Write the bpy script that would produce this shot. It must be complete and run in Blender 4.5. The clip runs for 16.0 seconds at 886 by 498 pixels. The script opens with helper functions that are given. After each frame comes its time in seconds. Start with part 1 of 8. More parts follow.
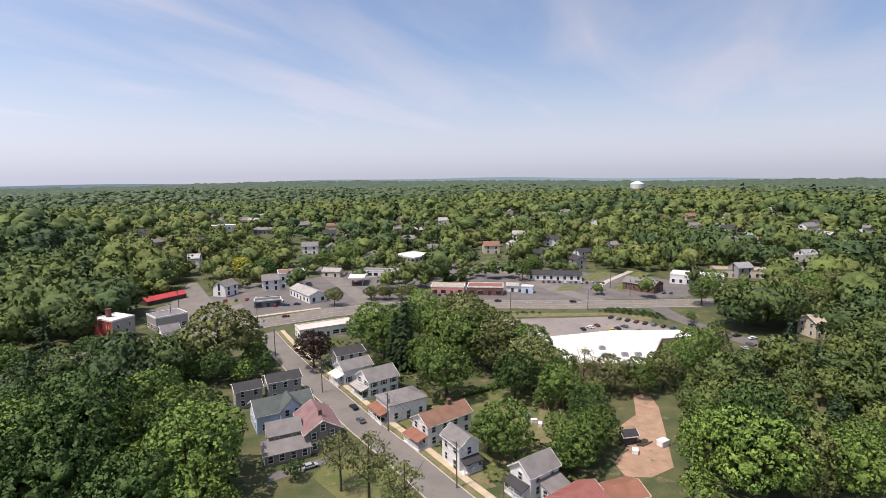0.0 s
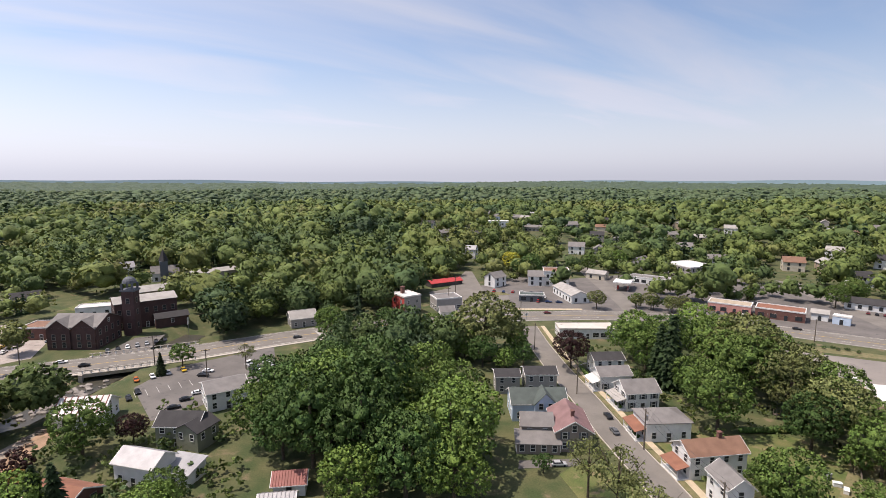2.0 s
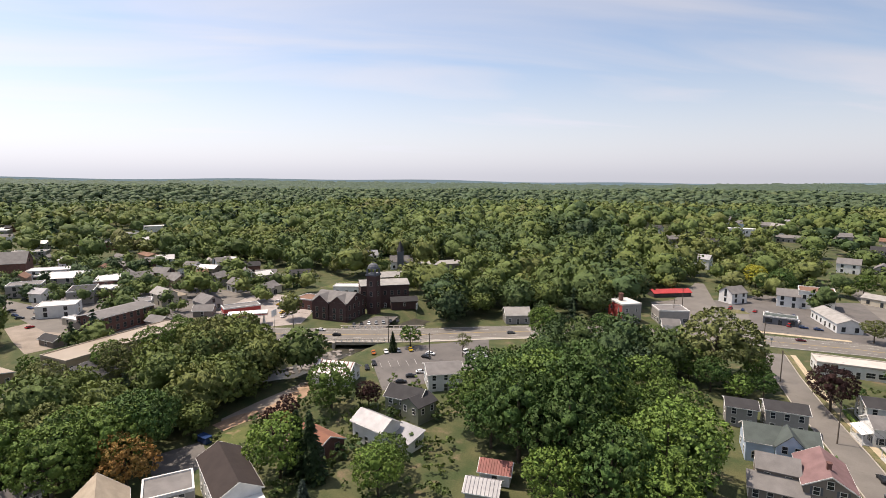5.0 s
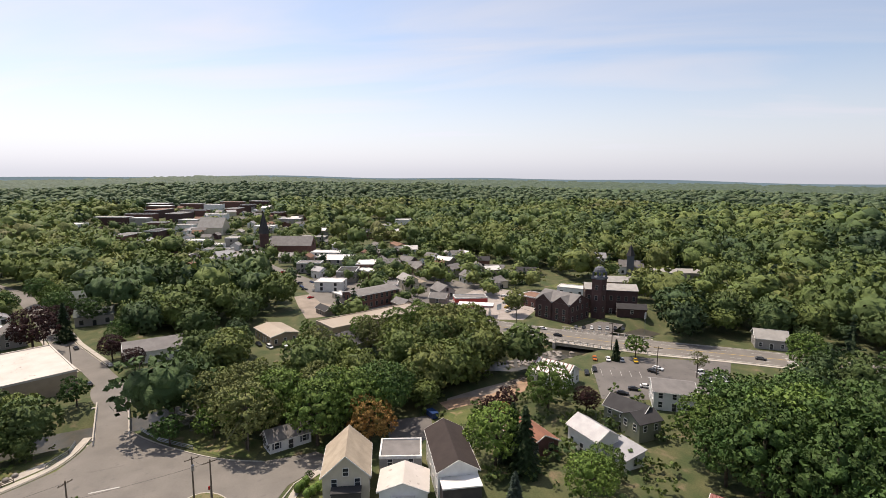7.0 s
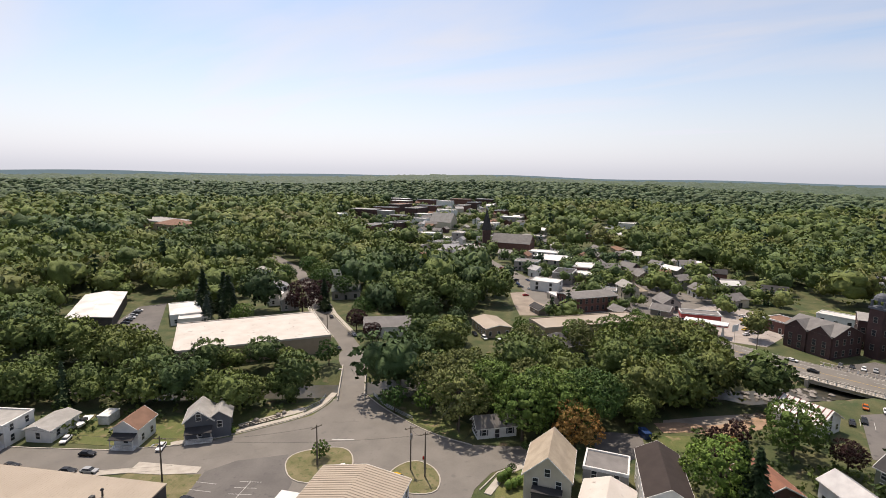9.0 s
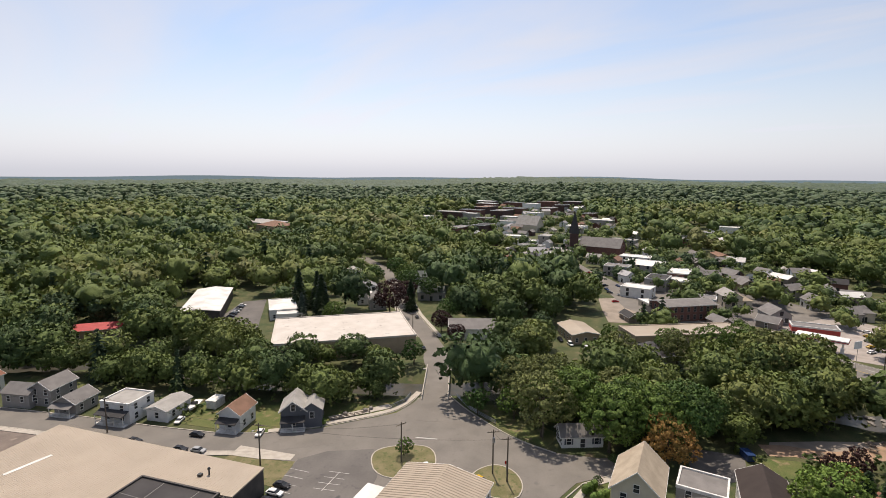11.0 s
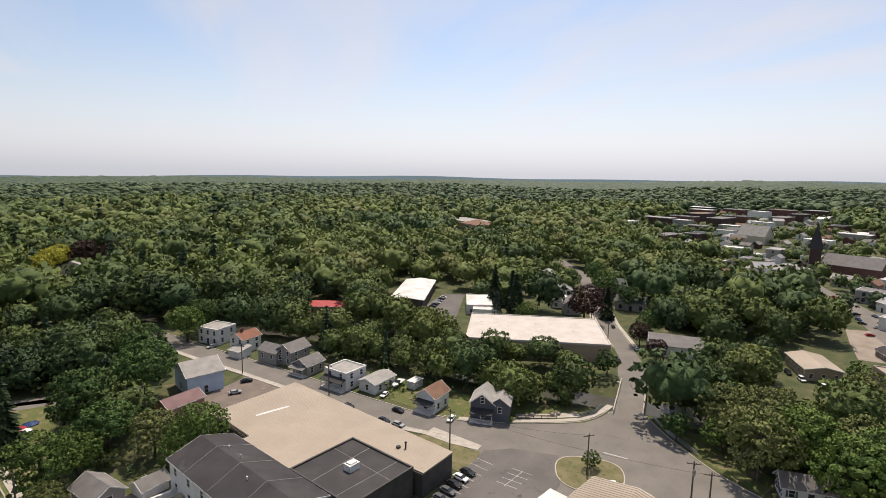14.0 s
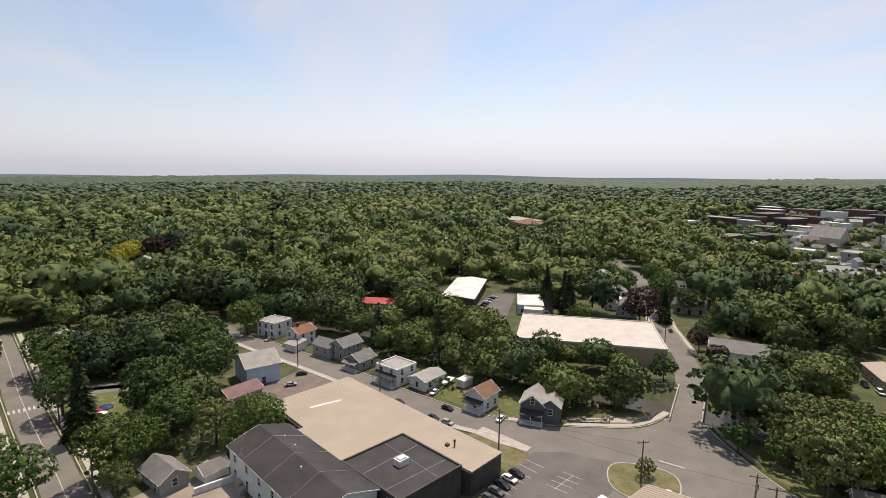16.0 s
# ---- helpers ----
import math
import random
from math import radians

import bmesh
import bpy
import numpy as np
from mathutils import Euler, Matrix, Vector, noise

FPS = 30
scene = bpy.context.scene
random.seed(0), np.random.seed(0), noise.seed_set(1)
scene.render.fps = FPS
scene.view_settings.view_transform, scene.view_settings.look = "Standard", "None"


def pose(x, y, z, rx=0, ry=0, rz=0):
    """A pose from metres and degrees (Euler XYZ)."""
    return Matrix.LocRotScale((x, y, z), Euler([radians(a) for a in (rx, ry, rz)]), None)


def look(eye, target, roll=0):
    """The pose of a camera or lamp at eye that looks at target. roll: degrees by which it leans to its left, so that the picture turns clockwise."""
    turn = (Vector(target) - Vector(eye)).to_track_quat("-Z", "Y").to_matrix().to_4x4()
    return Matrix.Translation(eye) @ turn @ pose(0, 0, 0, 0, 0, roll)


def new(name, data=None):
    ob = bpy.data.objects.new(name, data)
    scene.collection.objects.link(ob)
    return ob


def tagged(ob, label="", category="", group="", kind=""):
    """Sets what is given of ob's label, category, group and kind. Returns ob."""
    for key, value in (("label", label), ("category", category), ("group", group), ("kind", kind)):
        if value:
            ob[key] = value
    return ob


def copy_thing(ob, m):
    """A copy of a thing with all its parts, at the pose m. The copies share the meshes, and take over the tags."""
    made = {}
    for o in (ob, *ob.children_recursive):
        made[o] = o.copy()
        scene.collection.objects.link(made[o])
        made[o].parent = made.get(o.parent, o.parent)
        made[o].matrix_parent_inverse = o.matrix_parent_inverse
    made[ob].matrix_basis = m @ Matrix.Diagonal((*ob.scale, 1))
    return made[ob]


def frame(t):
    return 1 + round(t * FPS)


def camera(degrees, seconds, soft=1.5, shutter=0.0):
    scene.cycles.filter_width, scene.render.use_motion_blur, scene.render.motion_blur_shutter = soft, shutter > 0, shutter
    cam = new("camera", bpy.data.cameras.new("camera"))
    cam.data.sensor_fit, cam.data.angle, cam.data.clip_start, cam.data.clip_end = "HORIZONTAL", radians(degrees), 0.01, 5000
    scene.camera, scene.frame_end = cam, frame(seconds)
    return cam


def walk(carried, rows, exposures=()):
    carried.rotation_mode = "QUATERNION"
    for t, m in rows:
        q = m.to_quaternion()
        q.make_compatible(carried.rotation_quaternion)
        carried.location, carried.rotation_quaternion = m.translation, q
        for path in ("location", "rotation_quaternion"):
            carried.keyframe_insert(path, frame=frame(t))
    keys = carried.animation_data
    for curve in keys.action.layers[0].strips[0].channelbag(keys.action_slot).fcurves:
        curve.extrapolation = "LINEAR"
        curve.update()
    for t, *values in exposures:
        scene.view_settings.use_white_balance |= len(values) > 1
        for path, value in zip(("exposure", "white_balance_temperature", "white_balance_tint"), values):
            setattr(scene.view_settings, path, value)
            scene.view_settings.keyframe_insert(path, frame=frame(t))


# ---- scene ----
# The camera hovers and turns.
cam = camera(80.58, 16.0, soft=0.7)
UNIT = 1.35         # metres to one unit of the plan below; the things drawn at full size are the cars
EYE = 60.0 * UNIT
TURNS = [(0.0, 81.95, -0.56, 0.0), (0.5, 81.98, -0.48, 7.15), (1.0, 82.12, -0.26, 15.82), (1.5, 82.15, -0.16, 19.74),
         (2.0, 82.09, 0.07, 28.85), (2.5, 82.18, 0.24, 32.85), (3.0, 82.16, 0.38, 34.3), (3.5, 82.06, 0.36, 36.24),
         (3.7, 82.04, 0.37, 40.17), (5.8, 82.0, 0.06, 56.21), (6.0, 81.99, 0.0, 58.1), (6.5, 82.02, 0.2, 65.14),
         (7.0, 81.94, 0.36, 77.28), (7.5, 81.89, 0.6, 87.67), (8.0, 81.88, 0.72, 95.72), (8.5, 81.81, 0.72, 98.96),
         (8.7, 81.74, 0.87, 99.72), (10.8, 81.86, 0.57, 109.82), (11.0, 81.84, 0.47, 110.47), (11.5, 81.93, 0.64, 115.18),
         (12.0, 81.93, 0.61, 117.08), (12.5, 81.98, 0.6, 117.66), (13.0, 81.92, 0.55, 117.82), (13.5, 81.84, 0.61, 121.46),
         (14.0, 81.76, 0.93, 132.04), (14.5, 81.73, 0.82, 135.23), (15.0, 81.63, 0.97, 136.74), (15.5, 81.55, 0.91, 137.25),
         (16.0, 81.55, 0.74, 137.69)]
walk(cam, [(t, pose(0, 0, EYE, tilt, 0, yaw) @ pose(0, 0, 0, 0, 0, lean)) for t, tilt, lean, yaw in TURNS],
     exposures=[(0, 0.25, 6150, 18), (3.5, 0.30, 6450, 15.5), (7, 0.20, 6550, 14), (11, 0.03, 6550, 13), (16, 0.0, 6550, 12.5)])

# ---------------------------------------------------------------- light
SUN_FROM = Vector((-0.86, -0.50, 2.10)).normalized()
sun = new("sun", bpy.data.lights.new("sun", "SUN"))
sun.data.energy, sun.data.angle, sun.data.color = 4.7, radians(0.6), (1.0, 0.885, 0.735)
sun.matrix_world = look((0, 0, 0), -SUN_FROM)

world = bpy.data.worlds.new("sky")
scene.world = world
world.use_nodes = True
nt = world.node_tree
nt.nodes.clear()
sky = nt.nodes.new("ShaderNodeTexSky")
sky.sky_type, sky.sun_disc = "NISHITA", False
sky.sun_elevation = math.asin(SUN_FROM.z)
sky.sun_rotation = math.atan2(SUN_FROM.x, SUN_FROM.y)
sky.altitude, sky.air_density, sky.dust_density, sky.ozone_density = 100, 1.0, 1.5, 1.0
tex = nt.nodes.new("ShaderNodeTexCoord")
sep = nt.nodes.new("ShaderNodeSeparateXYZ")
nt.links.new(tex.outputs["Generated"], sep.inputs[0])
# thin streaks of high cloud: the direction is laid out on a flat layer, stretched one way
lift = nt.nodes.new("ShaderNodeMath")
lift.operation = "MAXIMUM"
lift.inputs[1].default_value = 0.0
nt.links.new(sep.outputs[2], lift.inputs[0])
plus = nt.nodes.new("ShaderNodeMath")
plus.inputs[1].default_value = 0.12
nt.links.new(lift.outputs[0], plus.inputs[0])
flat = nt.nodes.new("ShaderNodeVectorMath")
flat.operation = "DIVIDE"
nt.links.new(tex.outputs["Generated"], flat.inputs[0])
nt.links.new(plus.outputs[0], flat.inputs[1])
place = nt.nodes.new("ShaderNodeMapping")
place.vector_type = "TEXTURE"
place.inputs["Rotation"].default_value = (0, 0, radians(64))
place.inputs["Scale"].default_value = (2.6, 0.8, 1000.0)
nt.links.new(flat.outputs[0], place.inputs[0])
streak = nt.nodes.new("ShaderNodeTexNoise")
streak.inputs["Scale"].default_value, streak.inputs["Detail"].default_value = 1.1, 7
streak.inputs["Roughness"].default_value, streak.inputs["Distortion"].default_value = 0.5, 0.6
nt.links.new(place.outputs[0], streak.inputs["Vector"])
veil = nt.nodes.new("ShaderNodeValToRGB")
veil.color_ramp.elements[0].position, veil.color_ramp.elements[0].color = 0.36, (0.10, 0.10, 0.10, 1)
veil.color_ramp.elements[1].position, veil.color_ramp.elements[1].color = 0.66, (0.80, 0.80, 0.80, 1)
nt.links.new(streak.outputs["Fac"], veil.inputs[0])
# whiter towards the horizon
low = nt.nodes.new("ShaderNodeMapRange")
low.inputs[1].default_value, low.inputs[2].default_value = 0.0, 0.24
low.inputs[3].default_value, low.inputs[4].default_value = 0.92, 0.0
nt.links.new(sep.outputs[2], low.inputs[0])
most = nt.nodes.new("ShaderNodeMath")
most.operation = "MAXIMUM"
nt.links.new(veil.outputs[0], most.inputs[0])
nt.links.new(low.outputs[0], most.inputs[1])
cloud = nt.nodes.new("ShaderNodeMix")
cloud.data_type = "RGBA"
nt.links.new(most.outputs[0], cloud.inputs["Factor"])
nt.links.new(sky.outputs[0], cloud.inputs[6])
grey = nt.nodes.new("ShaderNodeRGBToBW")
nt.links.new(sky.outputs[0], grey.inputs[0])
bright = nt.nodes.new("ShaderNodeMath")
bright.operation = "MULTIPLY_ADD"
bright.inputs[1].default_value, bright.inputs[2].default_value = 0.45, 3.15
nt.links.new(grey.outputs[0], bright.inputs[0])
milk = nt.nodes.new("ShaderNodeVectorMath")
milk.operation = "SCALE"
milk.inputs[0].default_value = (0.960, 0.985, 1.075)
haze = nt.nodes.new("ShaderNodeMath")
haze.operation = "MULTIPLY_ADD"
haze.inputs[1].default_value = 0.15
nt.links.new(low.outputs[0], haze.inputs[0])
nt.links.new(bright.outputs[0], haze.inputs[2])
nt.links.new(haze.outputs[0], milk.inputs["Scale"])
nt.links.new(milk.outputs[0], cloud.inputs[7])
back = nt.nodes.new("ShaderNodeBackground")
# the haze is brightest below the sun
toward = nt.nodes.new("ShaderNodeVectorMath")
toward.operation = "DOT_PRODUCT"
toward.inputs[1].default_value = (-math.sin(radians(122)), math.cos(radians(122)), 0)
nt.links.new(tex.outputs["Generated"], toward.inputs[0])
glare = nt.nodes.new("ShaderNodeMapRange")
glare.inputs[1].default_value, glare.inputs[2].default_value = -1.0, 1.0
glare.inputs[3].default_value, glare.inputs[4].default_value = 0.110, 0.148
nt.links.new(toward.outputs["Value"], glare.inputs[0])
nt.links.new(glare.outputs[0], back.inputs["Strength"])
nt.links.new(cloud.outputs[2], back.inputs[0])
nt.links.new(back.outputs[0], nt.nodes.new("ShaderNodeOutputWorld").inputs[0])

# ---------------------------------------------------------------- materials
def material(name, a, b=None, scale=1.0, rough=0.8, metal=0.0, fine=0.0, bump=0.0, per_object=0.0, per_piece=0.0,
             ribs=0.0, rib_axis="X", translucent=0.0, spots=None):
    """Two tones in patches, fine grain, relief; per_object and per_piece shift the tone of each thing or leaf."""
    m = bpy.data.materials.new(name)
    m.use_nodes = True
    t = m.node_tree
    n, link = t.nodes, t.links.new
    p = n["Principled BSDF"]
    p.inputs["Roughness"].default_value, p.inputs["Metallic"].default_value = rough, metal
    p.inputs["Specular IOR Level"].default_value = 0.3
    b = b or tuple(c * 0.8 for c in a)
    where = n.new("ShaderNodeNewGeometry").outputs["Position"] if per_object == 0 else n.new("ShaderNodeTexCoord").outputs["Object"]
    patch = n.new("ShaderNodeTexNoise")
    patch.inputs["Scale"].default_value, patch.inputs["Detail"].default_value = scale, 5
    link(where, patch.inputs["Vector"])
    ramp = n.new("ShaderNodeValToRGB")
    ramp.color_ramp.elements[0].position, ramp.color_ramp.elements[1].position = 0.35, 0.65
    ramp.color_ramp.elements[0].color, ramp.color_ramp.elements[1].color = (*a, 1), (*b, 1)
    link(patch.outputs["Fac"], ramp.inputs[0])
    out = ramp.outputs[0]
    if spots:
        spot = n.new("ShaderNodeTexNoise")
        spot.inputs["Scale"].default_value, spot.inputs["Detail"].default_value = spots[1], 8
        link(where, spot.inputs["Vector"])
        cut = n.new("ShaderNodeMapRange")
        cut.inputs[1].default_value, cut.inputs[2].default_value = spots[2], spots[2] + 0.12
        link(spot.outputs["Fac"], cut.inputs[0])
        mx = n.new("ShaderNodeMix")
        mx.data_type = "RGBA"
        link(cut.outputs[0], mx.inputs["Factor"])
        link(out, mx.inputs[6])
        mx.inputs[7].default_value = (*spots[0], 1)
        out = mx.outputs[2]
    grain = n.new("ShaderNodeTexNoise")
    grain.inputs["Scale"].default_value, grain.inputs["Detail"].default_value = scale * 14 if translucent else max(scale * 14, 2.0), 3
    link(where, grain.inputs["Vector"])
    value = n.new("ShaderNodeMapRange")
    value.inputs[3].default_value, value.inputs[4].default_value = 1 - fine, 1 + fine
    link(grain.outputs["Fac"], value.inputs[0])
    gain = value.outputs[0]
    for amount, source in ((per_object, ("ShaderNodeObjectInfo", "Random")), (per_piece, ("ShaderNodeNewGeometry", "Random Per Island"))):
        if amount:
            shift = n.new("ShaderNodeMapRange")
            shift.inputs[3].default_value, shift.inputs[4].default_value = 1 - amount, 1 + amount
            link(n.new(source[0]).outputs[source[1]], shift.inputs[0])
            times = n.new("ShaderNodeMath")
            times.operation = "MULTIPLY"
            link(gain, times.inputs[0])
            link(shift.outputs[0], times.inputs[1])
            gain = times.outputs[0]
    tone = n.new("ShaderNodeVectorMath")
    tone.operation = "SCALE"
    link(out, tone.inputs[0])
    link(gain, tone.inputs["Scale"])
    link(tone.outputs[0], p.inputs["Base Color"])
    height = None
    if ribs:
        coord = n.new("ShaderNodeTexCoord")
        wave = n.new("ShaderNodeTexWave")
        wave.bands_direction = rib_axis
        wave.inputs["Scale"].default_value = ribs
        link(coord.outputs["Object"], wave.inputs["Vector"])
        height = wave.outputs["Fac"]
    elif bump:
        height = grain.outputs["Fac"]
    if height and bump:
        relief = n.new("ShaderNodeBump")
        relief.inputs["Strength"].default_value, relief.inputs["Distance"].default_value = bump, 0.05
        link(height, relief.inputs["Height"])
        link(relief.outputs[0], p.inputs["Normal"])
    if translucent:
        glow = n.new("ShaderNodeBsdfTranslucent")
        link(tone.outputs[0], glow.inputs[0])
        both = n.new("ShaderNodeMixShader")
        both.inputs[0].default_value = translucent
        link(p.outputs[0], both.inputs[1])
        link(glow.outputs[0], both.inputs[2])
        link(both.outputs[0], n["Material Output"].inputs[0])
    return m


ASPHALT = material("asphalt", (0.186, 0.170, 0.150), (0.150, 0.138, 0.122), 0.12, 0.9, fine=0.10, bump=0.2, spots=((0.140, 0.130, 0.118), 0.5, 0.6))
LOT = material("old_asphalt", (0.150, 0.138, 0.127), (0.112, 0.103, 0.096), 0.09, 0.9, fine=0.12, bump=0.2, spots=((0.080, 0.077, 0.075), 0.35, 0.6))
DIRT = material("dirt", (0.307, 0.261, 0.216), (0.232, 0.195, 0.158), 0.15, 0.95, fine=0.15, bump=0.3)
CONCRETE = material("concrete", (0.432, 0.394, 0.340), (0.357, 0.324, 0.278), 0.5, 0.9, fine=0.08, bump=0.1)
PAVING = material("tan_pavement", (0.481, 0.398, 0.274), (0.398, 0.332, 0.232), 0.5, 0.9, fine=0.1, bump=0.1)
BARE = material("orange_earth", (0.349, 0.237, 0.158), (0.257, 0.174, 0.116), 0.25, 0.95, fine=0.25, bump=0.4, spots=((0.141, 0.133, 0.066), 0.4, 0.6))
PAINT = material("road_paint", (0.515, 0.506, 0.473), (0.349, 0.340, 0.324), 1.5, 0.8, fine=0.1)
YELLOW_PAINT = material("yellow_road_paint", (0.457, 0.315, 0.083), (0.349, 0.249, 0.083), 1.5, 0.8, fine=0.1)
LAWN = material("lawn", (0.073, 0.101, 0.028), (0.133, 0.131, 0.050), 0.18, 0.95, fine=0.4, bump=0.6, spots=((0.207, 0.162, 0.091), 0.3, 0.56))
PALE_LOT = material("pale_lot_asphalt", (0.235, 0.212, 0.190), (0.190, 0.172, 0.156), 0.06, 0.9, fine=0.12, bump=0.2, spots=((0.150, 0.138, 0.128), 0.3, 0.6))
WORN = material("worn_brown_lot", (0.190, 0.155, 0.130), (0.140, 0.115, 0.100), 0.2, 0.95, fine=0.2, bump=0.3, spots=((0.240, 0.200, 0.165), 0.4, 0.58))
DRY = material("dry_grass", (0.185, 0.158, 0.085), (0.122, 0.118, 0.052), 0.25, 0.95, fine=0.35, bump=0.6, spots=((0.085, 0.102, 0.038), 0.7, 0.55))
EARTH = material("woodland_floor", (0.046, 0.065, 0.023), (0.095, 0.095, 0.042), 0.12, 0.95, fine=0.45, bump=0.6, spots=((0.158, 0.124, 0.075), 0.16, 0.60))
WATER = material("creek_water", (0.042, 0.042, 0.033), (0.066, 0.058, 0.042), 0.3, 0.35, bump=0.3)
ROCK = material("creek_rock", (0.274, 0.249, 0.224), (0.183, 0.166, 0.149), 0.6, 0.9, fine=0.2, bump=0.3)
BARK = material("bark", (0.091, 0.071, 0.050), (0.058, 0.046, 0.033), 1.5, 0.95, fine=0.3, bump=0.5)
POLE = material("weathered_pole_wood", (0.141, 0.116, 0.091), (0.100, 0.083, 0.066), 1.0, 0.9, fine=0.2)
STEEL = material("galvanised_steel", (0.332, 0.340, 0.349), (0.274, 0.274, 0.282), 2.0, 0.45, 0.7, fine=0.1)
DARK_METAL = material("dark_metal", (0.042, 0.042, 0.042), (0.066, 0.066, 0.066), 2.0, 0.5, 0.3)
GLASS = material("window_glass", (0.025, 0.029, 0.033), (0.042, 0.046, 0.050), 0.7, 0.08)
TYRE = material("tyre", (0.017, 0.017, 0.017), (0.025, 0.025, 0.025), 3.0, 0.85)
WHITE_TRIM = material("white_trim", (0.74, 0.73, 0.70), (0.531, 0.523, 0.498), 0.8, 0.6, fine=0.05)


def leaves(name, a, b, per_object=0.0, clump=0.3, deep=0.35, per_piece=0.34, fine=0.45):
    """Foliage: clump is the grain of the leaf relief per metre over 14, deep its depth; fine specks the colour at
    random, painting in the shade of gaps between leaves.
    """
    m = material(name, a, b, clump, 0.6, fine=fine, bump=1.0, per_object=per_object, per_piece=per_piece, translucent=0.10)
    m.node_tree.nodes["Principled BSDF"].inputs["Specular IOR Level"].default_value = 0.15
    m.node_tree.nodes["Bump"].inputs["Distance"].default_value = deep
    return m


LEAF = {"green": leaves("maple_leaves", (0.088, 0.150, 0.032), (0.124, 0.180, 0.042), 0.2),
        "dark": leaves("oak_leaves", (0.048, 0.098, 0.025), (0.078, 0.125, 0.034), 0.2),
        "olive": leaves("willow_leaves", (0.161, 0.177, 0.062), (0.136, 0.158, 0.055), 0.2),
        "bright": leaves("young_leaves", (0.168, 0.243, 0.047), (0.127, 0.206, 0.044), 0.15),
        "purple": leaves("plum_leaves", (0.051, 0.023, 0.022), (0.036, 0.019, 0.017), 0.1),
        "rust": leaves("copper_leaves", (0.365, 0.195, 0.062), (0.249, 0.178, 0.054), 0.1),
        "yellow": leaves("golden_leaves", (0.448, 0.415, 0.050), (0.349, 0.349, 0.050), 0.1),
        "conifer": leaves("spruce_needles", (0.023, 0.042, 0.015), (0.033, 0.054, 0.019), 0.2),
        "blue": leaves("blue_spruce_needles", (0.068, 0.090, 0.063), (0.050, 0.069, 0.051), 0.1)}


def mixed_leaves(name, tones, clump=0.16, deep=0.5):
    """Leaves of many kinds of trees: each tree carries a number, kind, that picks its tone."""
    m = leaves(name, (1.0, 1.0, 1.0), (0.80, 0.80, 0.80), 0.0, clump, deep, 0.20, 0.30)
    t = m.node_tree
    kind = t.nodes.new("ShaderNodeAttribute")
    kind.attribute_name = "kind"
    pick = t.nodes.new("ShaderNodeValToRGB")
    ramp = pick.color_ramp
    while len(ramp.elements) < len(tones):
        ramp.elements.new(0.5)
    for k, c in enumerate(tones):
        ramp.elements[k].position, ramp.elements[k].color = k / (len(tones) - 1), (*c, 1)
    t.links.new(kind.outputs["Fac"], pick.inputs[0])
    tint = t.nodes.new("ShaderNodeVectorMath")
    tint.operation = "MULTIPLY"
    old = t.nodes["Principled BSDF"].inputs["Base Color"].links[0].from_socket
    targets = [l.to_socket for l in t.links if l.from_socket == old]
    t.links.new(old, tint.inputs[0])
    t.links.new(pick.outputs[0], tint.inputs[1])
    for s in targets:
        t.links.new(tint.outputs[0], s)
    return m


TONES = [(0.04, 0.065, 0.032), (0.058, 0.094, 0.041), (0.076, 0.123, 0.046), (0.097, 0.139, 0.045), (0.117, 0.163, 0.048), (0.147, 0.191, 0.053), (0.164, 0.197, 0.057), (0.172, 0.192, 0.062), (0.15, 0.15, 0.06)]
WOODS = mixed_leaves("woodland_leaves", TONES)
# the far leaves carry the blue-grey haze of distance in their colour
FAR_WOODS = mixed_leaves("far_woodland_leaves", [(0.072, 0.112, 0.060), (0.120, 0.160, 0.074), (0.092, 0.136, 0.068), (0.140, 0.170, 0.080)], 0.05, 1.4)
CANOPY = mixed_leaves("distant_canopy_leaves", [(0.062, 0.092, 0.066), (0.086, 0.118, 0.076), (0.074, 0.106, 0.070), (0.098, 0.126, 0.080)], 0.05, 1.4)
SIDING = {k: material(k + "_siding", c, tuple(v * 0.88 for v in c), 0.5, 0.65, fine=0.05, bump=0.25, ribs=2.6, rib_axis="Z") for k, c in
          {"white": (0.72, 0.72, 0.70), "grey": (0.315, 0.299, 0.282), "taupe": (0.224, 0.191, 0.166), "blue": (0.50, 0.60, 0.72), "sage": (0.207, 0.216, 0.158),
           "cream": (0.548, 0.498, 0.398), "slate": (0.108, 0.116, 0.133), "tan": (0.382, 0.299, 0.216)}.items()}
SIDING["brick"] = material("red_brick", (0.165, 0.082, 0.066), (0.120, 0.062, 0.052), 0.6, 0.85, fine=0.15, bump=0.2)
SIDING["dark_brick"] = material("old_brick", (0.088, 0.050, 0.046), (0.066, 0.040, 0.038), 0.4, 0.85, fine=0.2, bump=0.2)
SIDING["red"] = material("red_painted_brick", (0.415, 0.071, 0.062), (0.349, 0.062, 0.054), 0.5, 0.8, fine=0.1, bump=0.2)
SIDING["pink"] = material("pale_red_paint", (0.515, 0.266, 0.224), (0.432, 0.216, 0.183), 0.5, 0.8, fine=0.1)
SIDING["dark"] = material("dark_cladding", (0.050, 0.046, 0.046), (0.075, 0.066, 0.062), 0.4, 0.7, fine=0.1, bump=0.2)
ROOF = {k: material(k + "_shingles", c, tuple(v * 0.78 for v in c), 0.35, 0.85, fine=0.14, bump=0.3) for k, c in
        {"grey": (0.199, 0.187, 0.178), "dark": (0.048, 0.046, 0.047), "brown": (0.224, 0.129, 0.087), "plum": (0.224, 0.137, 0.133),
         "umber": (0.043, 0.032, 0.028), "green": (0.087, 0.104, 0.095), "tan": (0.398, 0.332, 0.249), "pale": (0.349, 0.332, 0.307), "rust": (0.249, 0.116, 0.075)}.items()}
